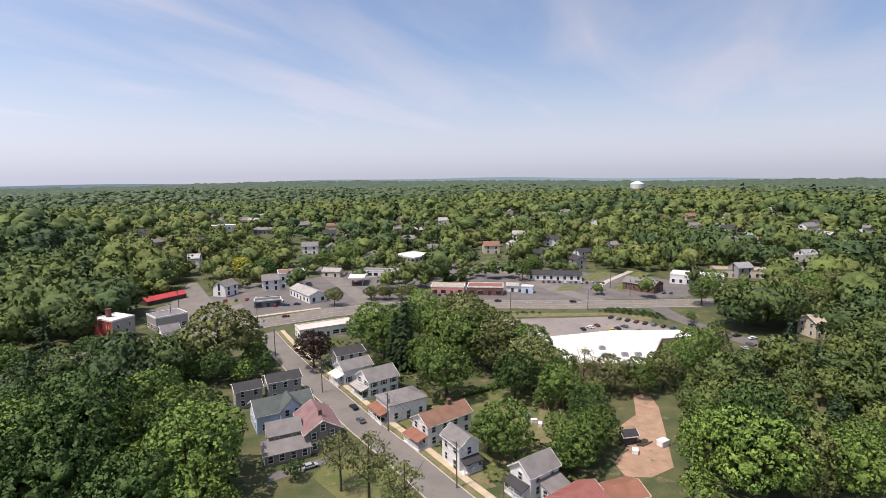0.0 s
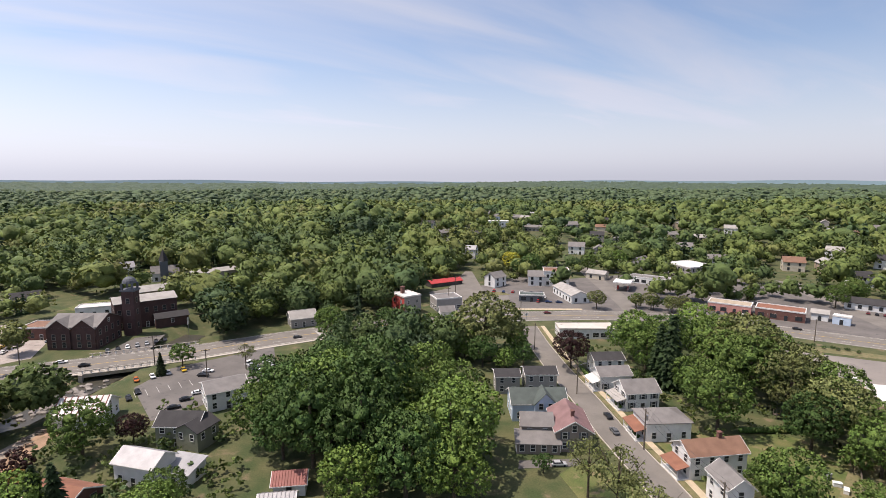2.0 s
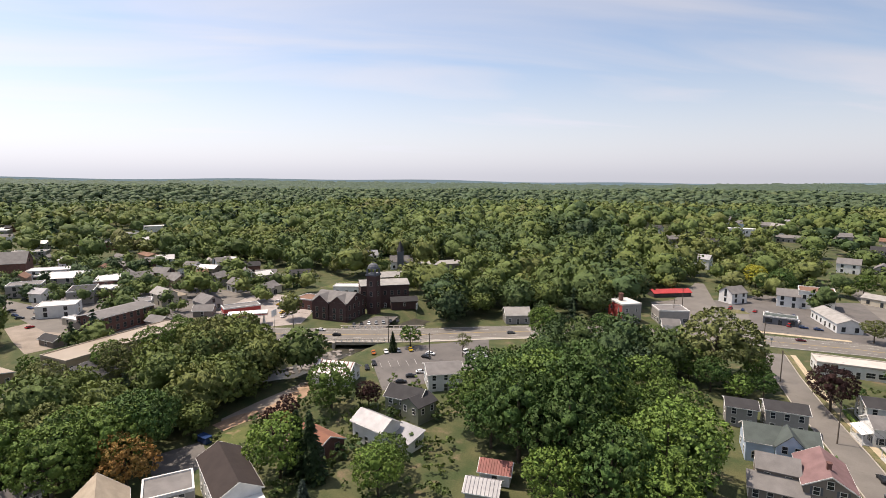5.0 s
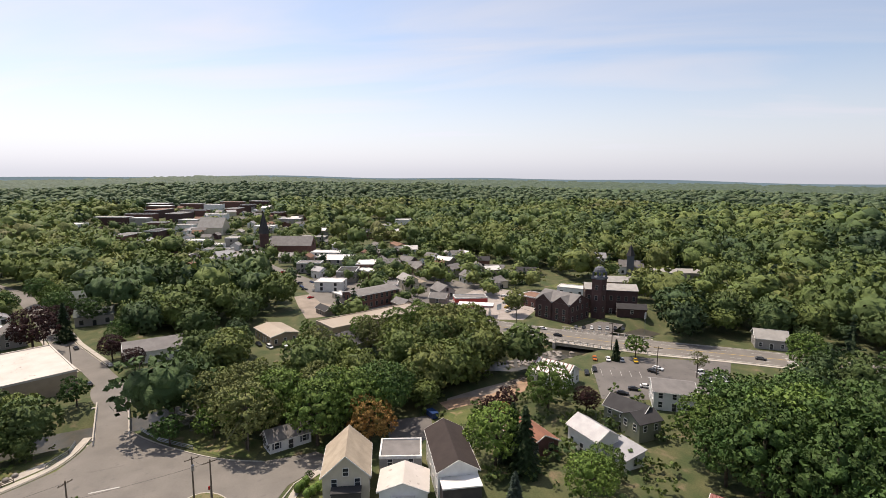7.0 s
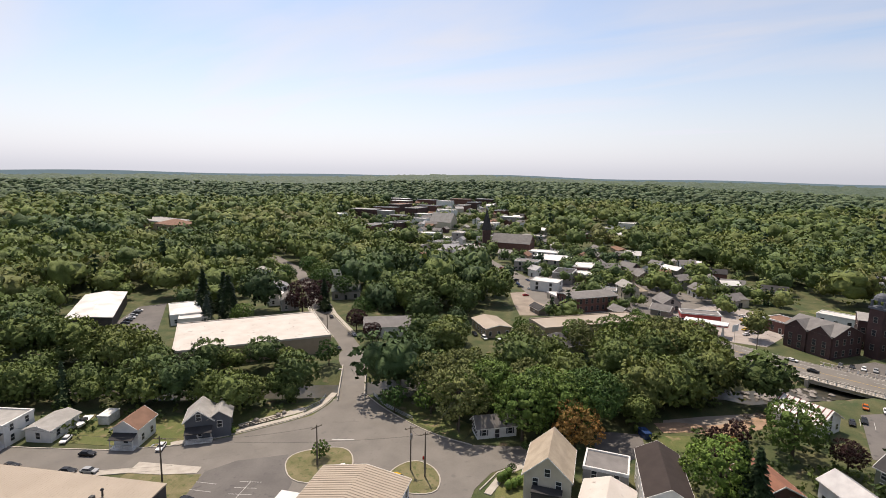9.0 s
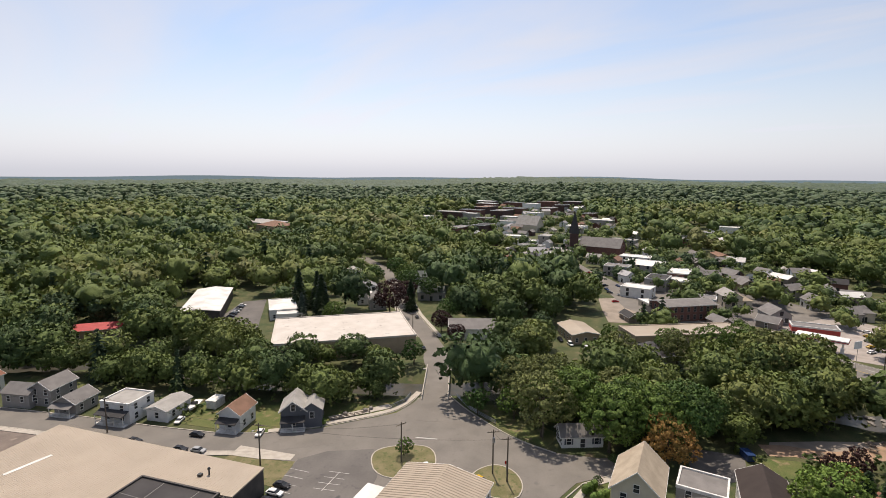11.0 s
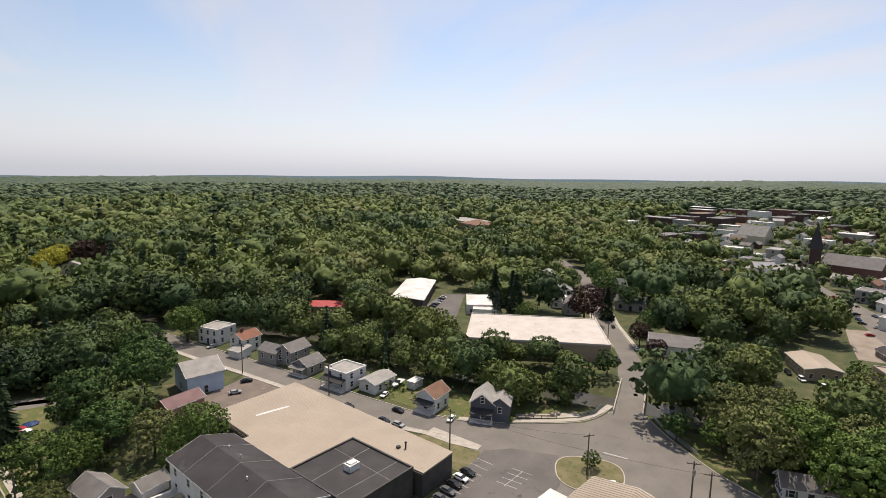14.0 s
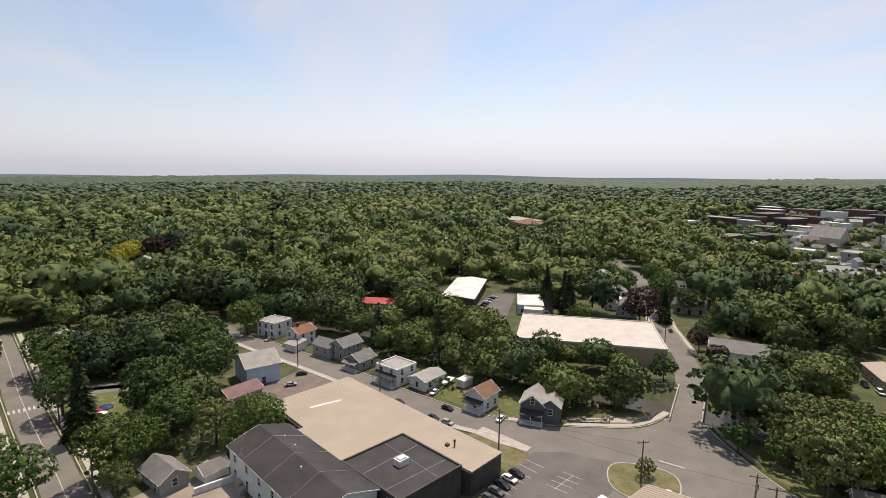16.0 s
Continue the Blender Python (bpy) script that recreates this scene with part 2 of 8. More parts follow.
ROOF["white"] = material("white_roof_membrane", (0.72, 0.71, 0.68), (0.515, 0.498, 0.465), 0.12, 0.6, fine=0.05, spots=((0.349, 0.307, 0.266), 0.35, 0.66))
ROOF["stained"] = material("stained_roof_membrane", (0.545, 0.500, 0.450), (0.470, 0.425, 0.375), 0.15, 0.7, fine=0.06, spots=((0.249, 0.216, 0.191), 0.45, 0.63))
ROOF["cream"] = material("tan_metal_roof", (0.373, 0.311, 0.241), (0.324, 0.270, 0.207), 0.10, 0.5, fine=0.06, spots=((0.349, 0.282, 0.216), 0.22, 0.64))
ROOF["black"] = material("black_roof_membrane", (0.030, 0.027, 0.028), (0.050, 0.046, 0.046), 0.15, 0.75, fine=0.12, spots=((0.079, 0.073, 0.073), 0.2, 0.62))
ROOF["red"] = material("red_metal_roof", (0.432, 0.050, 0.050), (0.365, 0.042, 0.042), 0.3, 0.5, fine=0.08)
ROOF["silver"] = material("bare_metal_roof", (0.332, 0.328, 0.332), (0.266, 0.261, 0.266), 0.4, 0.5, 0.2, fine=0.1)
ROOF["striped"] = material("weathered_red_metal", (0.274, 0.108, 0.091), (0.224, 0.091, 0.075), 0.5, 0.6, fine=0.12)
PAINTS = {k: material("car_paint_" + k, c, tuple(v * 0.95 for v in c), 1.0, 0.25) for k, c in
          {"white": (0.75, 0.75, 0.74), "black": (0.017, 0.017, 0.018), "silver": (0.349, 0.357, 0.365), "grey": (0.108, 0.112, 0.116),
           "red": (0.349, 0.017, 0.017), "blue": (0.025, 0.050, 0.133), "yellow": (0.498, 0.315, 0.017), "maroon": (0.133, 0.025, 0.025), "orange": (0.457, 0.124, 0.017)}.items()}


# ---------------------------------------------------------------- mesh helpers
def part(name, bm, mat, parent=None, label=""):
    """One bmesh as one mesh object, under a thing or a part."""
    me = bpy.data.meshes.new(name)
    bm.to_mesh(me)
    bm.free()
    me.materials.append(mat)
    ob = new(name, me)
    ob.parent = parent
    return tagged(ob, label)


def again(ob, parent, m):
    """The same piece once more, under another parent, sharing its mesh."""
    o = new(ob.name.split(".")[0], ob.data)
    o.parent, o.matrix_basis = parent, m
    return o


def arrays(name, verts, faces, mat, normals=None):
    """A mesh from numpy arrays: verts (n, 3), faces a list of (m, k) index arrays; normals (n, 3) round off foliage."""
    me = bpy.data.meshes.new(name)
    idx = np.concatenate([f.ravel() for f in faces]).astype(np.int32)
    total = np.concatenate([np.full(len(f), f.shape[1], np.int32) for f in faces])
    start = np.concatenate([[0], np.cumsum(total)[:-1]]).astype(np.int32)
    me.vertices.add(len(verts))
    me.vertices.foreach_set("co", verts.astype(np.float32).ravel())
    me.loops.add(len(idx))
    me.loops.foreach_set("vertex_index", idx)
    me.polygons.add(len(total))
    me.polygons.foreach_set("loop_start", start)
    me.polygons.foreach_set("loop_total", total)
    me.update(calc_edges=True)
    if normals is not None:
        me.polygons.foreach_set("use_smooth", np.ones(len(total), bool))
        me.attributes.new("custom_normal", "FLOAT_VECTOR", "POINT").data.foreach_set("vector", normals.astype(np.float32).ravel())
    me.materials.append(mat)
    return me


def box(bm, x0, x1, y0, y1, z0, z1, turn=None):
    vs = [bm.verts.new((x, y, z)) for z in (z0, z1) for x, y in ((x0, y0), (x1, y0), (x1, y1), (x0, y1))]
    if turn is not None:
        for v in vs:
            v.co = turn @ v.co
    for f in ((3, 2, 1, 0), (4, 5, 6, 7), (0, 1, 5, 4), (1, 2, 6, 5), (2, 3, 7, 6), (3, 0, 4, 7)):
        bm.faces.new([vs[i] for i in f])
    return vs


def rod(bm, a, b, r0, r1, sides=8):
    """A tapered round bar from a to b."""
    a, b = Vector(a), Vector(b)
    q = (b - a).to_track_quat("Z", "Y").to_matrix()
    rings = [[bm.verts.new(p + q @ Vector((r * math.cos(k * 2 * math.pi / sides), r * math.sin(k * 2 * math.pi / sides), 0))) for k in range(sides)]
             for p, r in ((a, r0), (b, r1))]
    for k in range(sides):
        bm.faces.new((rings[0][k], rings[0][(k + 1) % sides], rings[1][(k + 1) % sides], rings[1][k]))
    bm.faces.new(rings[0][::-1])
    bm.faces.new(rings[1])


def slab(bm, pts, z0, z1):
    """An upright prism over a polygon."""
    lo = [bm.verts.new((x, y, z0)) for x, y in pts]
    hi = [bm.verts.new((x, y, z1)) for x, y in pts]
    area = sum(pts[i - 1][0] * pts[i][1] - pts[i][0] * pts[i - 1][1] for i in range(len(pts)))
    if area < 0:
        lo.reverse(), hi.reverse()
    bm.faces.new(hi)
    bm.faces.new(lo[::-1])
    for i in range(len(lo)):
        bm.faces.new((lo[i - 1], lo[i], hi[i], hi[i - 1]))


OPEN = []          # places free of woods: capsules of (x0, y0, x1, y1, radius)
LAWNS_AND_SIGHTLINES = []         # lawns, and lanes towards the camera kept free of wild trees
FOOT = []          # footprints: middle, length, width, turn


def keep_open(x0, y0, x1, y1, r):
    OPEN.append((x0, y0, x1, y1, r))


def empty(name, x, y, z=0.0, ang=0.0):
    ob = new(name)
    ob.empty_display_size = 0.5
    ob.matrix_basis = pose(x, y, z, 0, 0, ang)
    return ob


# ---------------------------------------------------------------- ground, creek, roads
CREEK = [(-40, -300), (-85, -215), (-118, -150), (-121, -100), (-134, -54), (-152, -20), (-160, 20), (-156, 58), (-168, 90), (-182, 128), (-205, 180), (-260, 260)]


def off_line(x, y, line):
    """Distance of the points from a bent line."""
    best = np.full(np.shape(x), 1e9)
    for (ax, ay), (bx, by) in zip(line, line[1:]):
        dx, dy = bx - ax, by - ay
        s = np.clip(((x - ax) * dx + (y - ay) * dy) / (dx * dx + dy * dy), 0, 1)
        best = np.minimum(best, np.hypot(x - ax - s * dx, y - ay - s * dy))
    return best


def rolling(x, y):
    """The lie of the land: flat in the town, rising far away to low wooded hills shaped to fit the camera's horizon."""
    r = np.hypot(x, y)
    s = np.clip((r - 500) / 4000, 0, 1)
    az = np.arctan2(-x, y)
    wave = 5 * np.sin(az * 5 + 1.0) + 3 * np.sin(az * 13 + r / 700) + 4 * np.sin(r / 420 + az * 7)
    wave = wave - 24 * np.clip(((np.degrees(az) + 90) % 360 - 215) / 50, 0, 1) * np.clip((r - 900) / 4000, 0, 1) / 0.7
    near = 16 * np.exp(-((x - 420) ** 2 + (y - 900) ** 2) / 400 ** 2) + 12 * np.exp(-((x + 330) ** 2 + (y - 430) ** 2) / 150 ** 2)
    near = near + 20 * np.exp(-((np.degrees(az) - 98) / 12) ** 2) * np.clip((r - 1000) / 900, 0, 1)
    return s * 34 + np.clip((r - 600) / 900, 0, 1) * wave * 0.7 + near * np.clip((r - 350) / 150, 0, 1)


def land(x, y):
    d = off_line(x, y, CREEK)
    return rolling(x, y) - 3.2 * np.clip((9 - d) / 5, 0, 1) * (np.hypot(x, y) < 330)


rings = np.concatenate([np.arange(4, 340, 4.0), 340 * 1.035 ** np.arange(0, 92)])
rings = rings[rings < 2690]
turns = np.radians(np.arange(0, 360, 1.0))
gx, gy = rings[:, None] * np.cos(turns), rings[:, None] * np.sin(turns)
gz = land(gx, gy)
verts = np.concatenate([np.stack([gx, gy, gz], -1).reshape(-1, 3), [[0, 0, 0]]])
nr, na = gx.shape
i, j = np.meshgrid(np.arange(nr - 1), np.arange(na), indexing="ij")
quads = np.stack([i * na + j, (i + 1) * na + j, (i + 1) * na + (j + 1) % na, i * na + (j + 1) % na], -1).reshape(-1, 4)
k = np.arange(na)
tris = np.stack([np.full(na, nr * na), k, (k + 1) % na], -1)
ground = new("ground", arrays("ground", verts, [quads, tris], EARTH))
tagged(ground, "rough grass and woodland floor reaching the horizon", "ground", kind="structure")

# far hills behind the last woods, their height fitted to the camera's horizon
bm = bmesh.new()
last = None
for a in range(0, 361):
    r, h = 2700, 38 - 8 * min(max((a % 360 - 215) / 50, 0), 1) + 18 * math.exp(-((a - 188) / 14) ** 2) + 6 * math.sin(a * 0.09) + 3 * math.sin(a * 0.31 + 1)
    pair = [bm.verts.new((r * math.cos(radians(a)), r * math.sin(radians(a)), z)) for z in (-30, h)]
    if last:
        bm.faces.new((last[0], pair[0], pair[1], last[1]))
    last = pair
# haze put into the material: a blue tone and a faint glow
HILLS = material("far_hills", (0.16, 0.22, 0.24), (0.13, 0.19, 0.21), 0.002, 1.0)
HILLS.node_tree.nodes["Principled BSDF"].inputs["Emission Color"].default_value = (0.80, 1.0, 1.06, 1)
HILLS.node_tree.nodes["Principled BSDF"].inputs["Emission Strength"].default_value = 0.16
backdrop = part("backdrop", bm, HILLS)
tagged(backdrop, "hazy blue far hills on the horizon", "hills", kind="structure")


def rounded(pts, closed=True, times=2):
    """The outline with its corners cut off, again and again."""
    for _ in range(times):
        out = [] if closed else [pts[0]]
        for a, b in zip(pts, pts[1:] + pts[:1] if closed else pts[1:]):
            out += [(a[0] * 0.75 + b[0] * 0.25, a[1] * 0.75 + b[1] * 0.25), (a[0] * 0.25 + b[0] * 0.75, a[1] * 0.25 + b[1] * 0.75)]
        pts = out if closed else out + [pts[-1]]
    return pts


def band(pts, width):
    """The outline of a strip of even width along a bent line."""
    left, right = [], []
    for i, p in enumerate(pts):
        a, b = Vector(pts[max(i - 1, 0)]), Vector(pts[min(i + 1, len(pts) - 1)])
        d = (b - a).normalized()
        n = Vector((-d.y, d.x)) * width / 2
        left.append((p[0] + n.x, p[1] + n.y))
        right.append((p[0] - n.x, p[1] - n.y))
    return left, right


def strip(name, pts, width, z, mat, label, category, thick=0.04, clear=True, parent=None):
    left, right = band(pts, width)
    bm = bmesh.new()
    rows = [[bm.verts.new((*p, zz)) for p, zz in ((l, z - thick), (l, z), (r, z), (r, z - thick))] for l, r in zip(left, right)]
    for a, b in zip(rows, rows[1:]):
        for k in range(3):
            bm.faces.new((a[k], a[k + 1], b[k + 1], b[k])[::-1])
    for row in (rows[0], rows[-1][::-1]):
        bm.faces.new(row)
    bmesh.ops.recalc_face_normals(bm, faces=bm.faces)
    ob = part(name, bm, mat, parent)
    if clear:
        for p, q in zip(pts, pts[1:]):
            keep_open(*p, *q, width / 2 + 2)
            # wild trees are also left out on the camera's side of the road
            for s in (0.95, 0.90):
                LAWNS_AND_SIGHTLINES.append((p[0] * s, p[1] * s, q[0] * s, q[1] * s, width / 2 + 3))
    return tagged(ob, label, category, kind="structure") if parent is None else ob


def area(name, pts, z, mat, label, category, clear=True):
    bm = bmesh.new()
    slab(bm, pts, z - 0.04, z)
    ob = part(name, bm, mat)
    if clear:
        cx, cy = sum(p[0] for p in pts) / len(pts), sum(p[1] for p in pts) / len(pts)
        for p, q in zip(pts, pts[1:] + pts[:1]):
            if mat in (LAWN, DRY):
                LAWNS_AND_SIGHTLINES.append((*p, cx, cy, 4.0))
            else:
                keep_open(*p, *q, 2.0)
                keep_open(cx, cy, (p[0] + q[0]) / 2, (p[1] + q[1]) / 2, 4)
    return tagged(ob, label, category, kind="structure")


MAIN_STREET = [(9, 79), (-1, 93), (-9.5, 105.5), (-20.5, 120.5), (-31, 136.5), (-46, 158), (-58, 177), (-69, 196)]
HIGHWAY = [(-232, 20), (-205, 52), (-190, 70), (-179, 83.5), (-167, 99), (-158, 112), (-146, 133), (-131, 157), (-106, 184), (-81, 206), (-51, 225.5), (-30, 234),
           (-7, 240), (30, 237.5), (60, 236), (110, 237), (190, 241), (300, 240)]
UPHILL_STREET = [(-36, 244), (-47, 268), (-63, 300), (-85, 347), (-105, 398), (-130, 470)]
SIDE_ROAD = [(74, 243), (62, 262), (52, 288), (40, 323), (29, 362), (22, 400)]
SERVICE_ROAD = [(96, 232), (97, 214), (102, 196), (112, 172)]
BRIDGE_STREET = [(-112, -45), (-126, -48.8), (-143, -54.6), (-158, -60), (-174.5, -71), (-199, -89), (-220, -102), (-290, -146), (-330, -185)]
LOWER_STREET = [(-100, -60), (-90, -74), (-84.5, -88), (-81.5, -105), (-79, -124), (-75.5, -145), (-71, -168), (-66, -200)]
BACK_STREET = [(-9, -100), (-8, -125), (-6.5, -150), (-5.5, -172), (-5, -200), (-4, -240)]
strip("road_main_street", MAIN_STREET, 7.2, 0.06, ASPHALT, "sun-bleached grey asphalt residential street", "road")
strip("road_highway", HIGHWAY, 14.5, 0.075, ASPHALT, "wide grey asphalt main road", "road")
strip("road_uphill", UPHILL_STREET, 9.0, 0.055, ASPHALT, "grey asphalt street climbing into the trees", "road")
strip("road_side", SIDE_ROAD, 10.0, 0.05, ASPHALT, "pale asphalt side road", "road")
strip("road_service", SERVICE_ROAD, 8.0, 0.065, LOT, "dark asphalt service road beside the lot", "road")
strip("road_bridge_street", BRIDGE_STREET, 6.6, 0.08, ASPHALT, "grey asphalt street over the creek bridge", "road")
strip("road_lower_street", LOWER_STREET, 8.0, 0.07, ASPHALT, "grey asphalt street lined with houses", "road")
strip("road_cross_lane", [(-7, -174.4), (-14.4, -168.6), (-27, -162), (-44, -156)], 4.2, 0.052, ASPHALT, "narrow pale lane off the back street", "road")
strip("road_back_street", BACK_STREET, 6.6, 0.06, ASPHALT, "patched grey asphalt street with a crosswalk", "road")
strip("road_cross_street", [(-10.7, -166.0), (-16.5, -163.8), (-27.6, -160.1), (-39.4, -156.8), (-46.2, -153.2)], 5.0, 0.052, ASPHALT, "narrow grey asphalt cross street under the trees", "road")
area("road_bridge_end", rounded([(-143.6, -58.6), (-152, -63.5), (-160, -66), (-165, -60), (-158, -53), (-150, -50), (-146, -51.6)]), 0.07, ASPHALT, "pale worn asphalt where the street widens past the bridge", "road")
area("road_junction", [(-93.5, -75.6), (-99.6, -67.7), (-108.4, -58.9), (-113.3, -54.5), (-119.4, -53), (-127.5, -52.2), (-129, -46.8), (-121.4, -38.8), (-114.8, -29.4), (-110.8, -22.3),
                       (-108.4, -13.8), (-109.6, -5), (-112, 2), (-106, 0), (-98.4, -8.4), (-92, -11), (-82, -12), (-74, -18), (-76, -40), (-83, -60), (-85.5, -74)],
     0.062, ASPHALT, "wide pale asphalt street junction", "road")
area("pavement_lot", [(-85.9, -64.4), (-90.9, -60.5), (-95.5, -51.4), (-86.2, -45.8), (-76, -44), (-64, -54), (-68, -61)], 0.09, LOT, "worn asphalt parking lot with faded stalls", "parking lot")
area("ground_dirt_lot", [(18.9, 212), (74, 215), (88, 198), (84, 176), (74, 172), (34, 172), (22, 190)], 0.03, PALE_LOT, "pale worn asphalt parking lot", "parking lot")
area("pavement_car_lot", [(-122, 236), (-118, 264), (-110, 292), (-84, 299), (-52, 246), (-62, 233), (-84, 216)], 0.03, LOT, "dark asphalt car lot", "parking lot")
area("ground_gravel_lot", [(-136, 231), (-131, 243), (-146, 294), (-142, 296), (-112, 248), (-100, 251), (-89, 229), (-85, 208), (-97, 190), (-106, 196)], 0.045, ASPHALT, "pale worn asphalt yard beside the main road", "parking lot")
area("pavement_fuel_lot", [(-72, 262), (-52, 262), (-62, 285), (-30, 330), (0, 345), (8, 300), (-36, 290), (-42, 262)], 0.035, LOT, "dark asphalt forecourt and car park", "parking lot")
area("pavement_mall_lot", [(-20, 251), (50, 249), (66, 268), (56, 284), (34, 268), (-20, 270)], 0.035, LOT, "dark asphalt lot before the shops", "parking lot")
area("pavement_pub_lot", [(-122, 72), (-146, 82), (-151, 97), (-139, 128), (-117, 108), (-119, 84)], 0.045, LOT, "asphalt lot beside the creek", "parking lot")
area("pavement_shops", [(-84, 219), (-52, 233), (-30, 243), (110, 246), (150, 262), (120, 300), (62, 326), (0, 352), (-50, 338), (-84, 299)], 0.022, LOT, "wide worn asphalt round the shops", "parking lot", clear=False)
FORECOURT = material("forecourt_concrete", (0.36, 0.32, 0.29), (0.28, 0.245, 0.22), 0.15, 0.9, fine=0.1, bump=0.1, spots=((0.20, 0.18, 0.165), 0.4, 0.6))
area("pavement_town", [(-236, 20), (-236, 52), (-270, 86), (-300, 60), (-360, 30), (-420, 20), (-430, -12), (-380, -22), (-320, -8), (-270, -8)], 0.03, LOT, "worn asphalt yards round the town buildings", "parking lot", clear=False)
area("ground_works_yard", [(-262, -16), (-268, -5), (-236, 6), (-224, 8), (-220, -9), (-241, -13)], 0.05, DIRT, "tan dirt yard beside the brick block", "parking lot")
area("pavement_warehouse", [(-146, -152), (-168, -162), (-191, -171), (-199, -164), (-164, -139.6), (-150, -130), (-142, -134)], 0.04, LOT, "worn asphalt yard between the warehouses", "parking lot")
strip("road_town", [(-228, 23), (-250, 1), (-275, -6), (-300, -12), (-345, -34), (-410, -62), (-470, -92), (-560, -124)], 10.0, 0.056, ASPHALT, "pale asphalt street into the town", "road")
for words, pts in (("cracked pale asphalt car park beside the town street", [(-262, 4), (-290, -2), (-296, 14), (-268, 22)]), ("pale asphalt car park among the shops", [(-330, -40), (-372, -54), (-366, -78), (-334, -66)]),
                   ("wide pale car park behind the shops", [(-470, -110), (-520, -124), (-512, -150), (-466, -136)]), ("far pale car park before low buildings", [(-520, 66), (-612, 22), (-622, 46), (-532, 90)]),
                   ("worn asphalt yard behind the fuel station", [(-240, 58), (-256, 46), (-284, 70), (-270, 84)]), ("pale asphalt car park in the town", [(-600, -160), (-660, -176), (-650, -200), (-596, -184)])):
    area("pavement_lot", pts, 0.062, ASPHALT, words, "car park")
area("pavement_station", [(-205, 62), (-233, 50), (-268, 84), (-236, 108), (-200, 80)], 0.05, FORECOURT, "pale concrete fuel station forecourt", "forecourt")
area("pavement_mill_lot", [(-183, 92), (-192, 110), (-186, 118), (-174, 104)], 0.05, LOT, "dark asphalt strip before the mill", "parking lot")
area("ground_motel_lot", [(52, 290), (72, 282), (110, 250), (140, 250), (150, 275), (90, 305)], 0.032, LOT, "pale lot before a low motel", "parking lot")
area("pavement_rose_lot", [(-54, -135), (-72, -141), (-75, -129), (-72.5, -119), (-56, -119)], 0.05, WORN, "reddish worn lot beside the big roof", "parking lot")
area("ground_playground", [(-131, 31), (-135.5, 41.5), (-141, 57), (-135.5, 58.5), (-129.5, 48), (-126.8, 39), (-124.5, 29.3)], 0.03, DIRT, "bare tan earth beside the creek", "bare earth")
strip("ground_dirt_path", [(-126.5, 29), (-128.2, 34.7), (-128, 40), (-129.2, 45), (-133.5, 52), (-138.9, 60.1), (-141.5, 66)], 5.0, 0.034, BARE, "tan dirt path along the creek", "path")
area("lawn_median", [(18, 222), (72, 221.5), (88, 214), (84, 205), (72, 217), (20, 215)], 0.04, DRY, "dry grass bank below the main road", "lawn")
ISLAND = rounded([(-86, -46), (-92.5, -51), (-97, -50), (-101, -42.5), (-99.6, -38.6), (-93.5, -36), (-88, -38)])
CORNER = rounded([(-88, -28.5), (-95, -28.6), (-99.6, -25), (-98.2, -20.5), (-93.6, -17.6), (-88, -18.2)])
area("lawn_island", ISLAND, 0.17, DRY, "dry grass kerbed traffic island", "lawn")
area("lawn_corner_island", CORNER, 0.17, DRY, "dry grass kerbed corner with poles", "lawn")
area("lawn_gable_yard", [(-98, -6.8), (-103.5, -0.5), (-98, 1.5), (-90, -2), (-90, -7)], 0.05, LAWN, "green front yard inside the kerb", "lawn")
area("lawn_office", [(-82.5, -79), (-84, -68), (-85, -64.5), (-76, -62), (-75, -79)], 0.07, DRY, "dry grass strip before the big building", "lawn")
area("pavement_office_walk", [(-86, -79.5), (-87.2, -66), (-85, -65.6), (-83, -72), (-82, -79)], 0.14, CONCRETE, "pale concrete walk at the kerb", "pavement")
area("lawn_houses", [(-88, -110), (-91, -82), (-99, -66), (-112, -53), (-122, -56), (-112, -72), (-104, -90), (-101, -112)], 0.05, LAWN, "patchy lawn behind the street houses", "lawn")
area("lawn_far_houses", [(-80, -150), (-84, -135), (-98, -140), (-96, -165)], 0.05, LAWN, "green lawn between houses", "lawn")
area("lawn_bridge", [(-124, -41), (-113, -24), (-110, -16), (-117, -14), (-127, -32)], 0.05, LAWN, "green verge beside the junction", "lawn")
area("lawn_back", [(-11, -104), (-14, -160), (-28, -160), (-22, -128)], 0.04, LAWN, "green lawn beside the back street", "lawn")
area("ground_side_yard", [(-17.5, -103), (-24.7, -105), (-34.2, -97), (-33, -89), (-20, -88)], 0.05, DIRT, "bare tan yard beside the apartments", "bare earth")
area("lawn_spruce", [(-12.9, -148.7), (-16.6, -160.1), (-26.2, -155.0), (-22.6, -138.4), (-15.2, -137.6)], 0.05, LAWN, "sunlit lawn below the tall spruce", "lawn")
keep_open(-12.9, -148.7, -22.6, -138.4, 4.5)
area("lawn_back_east", [(-1.5, -100), (1, -200), (14, -200), (10, -100)], 0.04, DRY, "dry grass verge of the back street", "lawn")
area("lawn_yards", [(4, 96), (-14, 126), (-2, 131), (14, 140), (30, 136), (26, 112), (24, 96)], 0.03, LAWN, "green back yards of the street houses", "lawn")
area("lawn_middle_yard", [(27, 136), (32, 134), (28, 110), (20, 111)], 0.036, DRY, "worn grass yard behind the houses", "lawn")
area("lawn_pub", [(-122, 26), (-124, 36), (-116, 34), (-115, 26)], 0.035, LAWN, "mown grass beside the dirt path", "lawn")
area("pavement_yard_drive", [(-122, 24.5), (-112, 23.7), (-106, 14), (-114, 13), (-121.5, 14.5)], 0.036, LOT, "shaded asphalt yard behind the houses", "driveway")
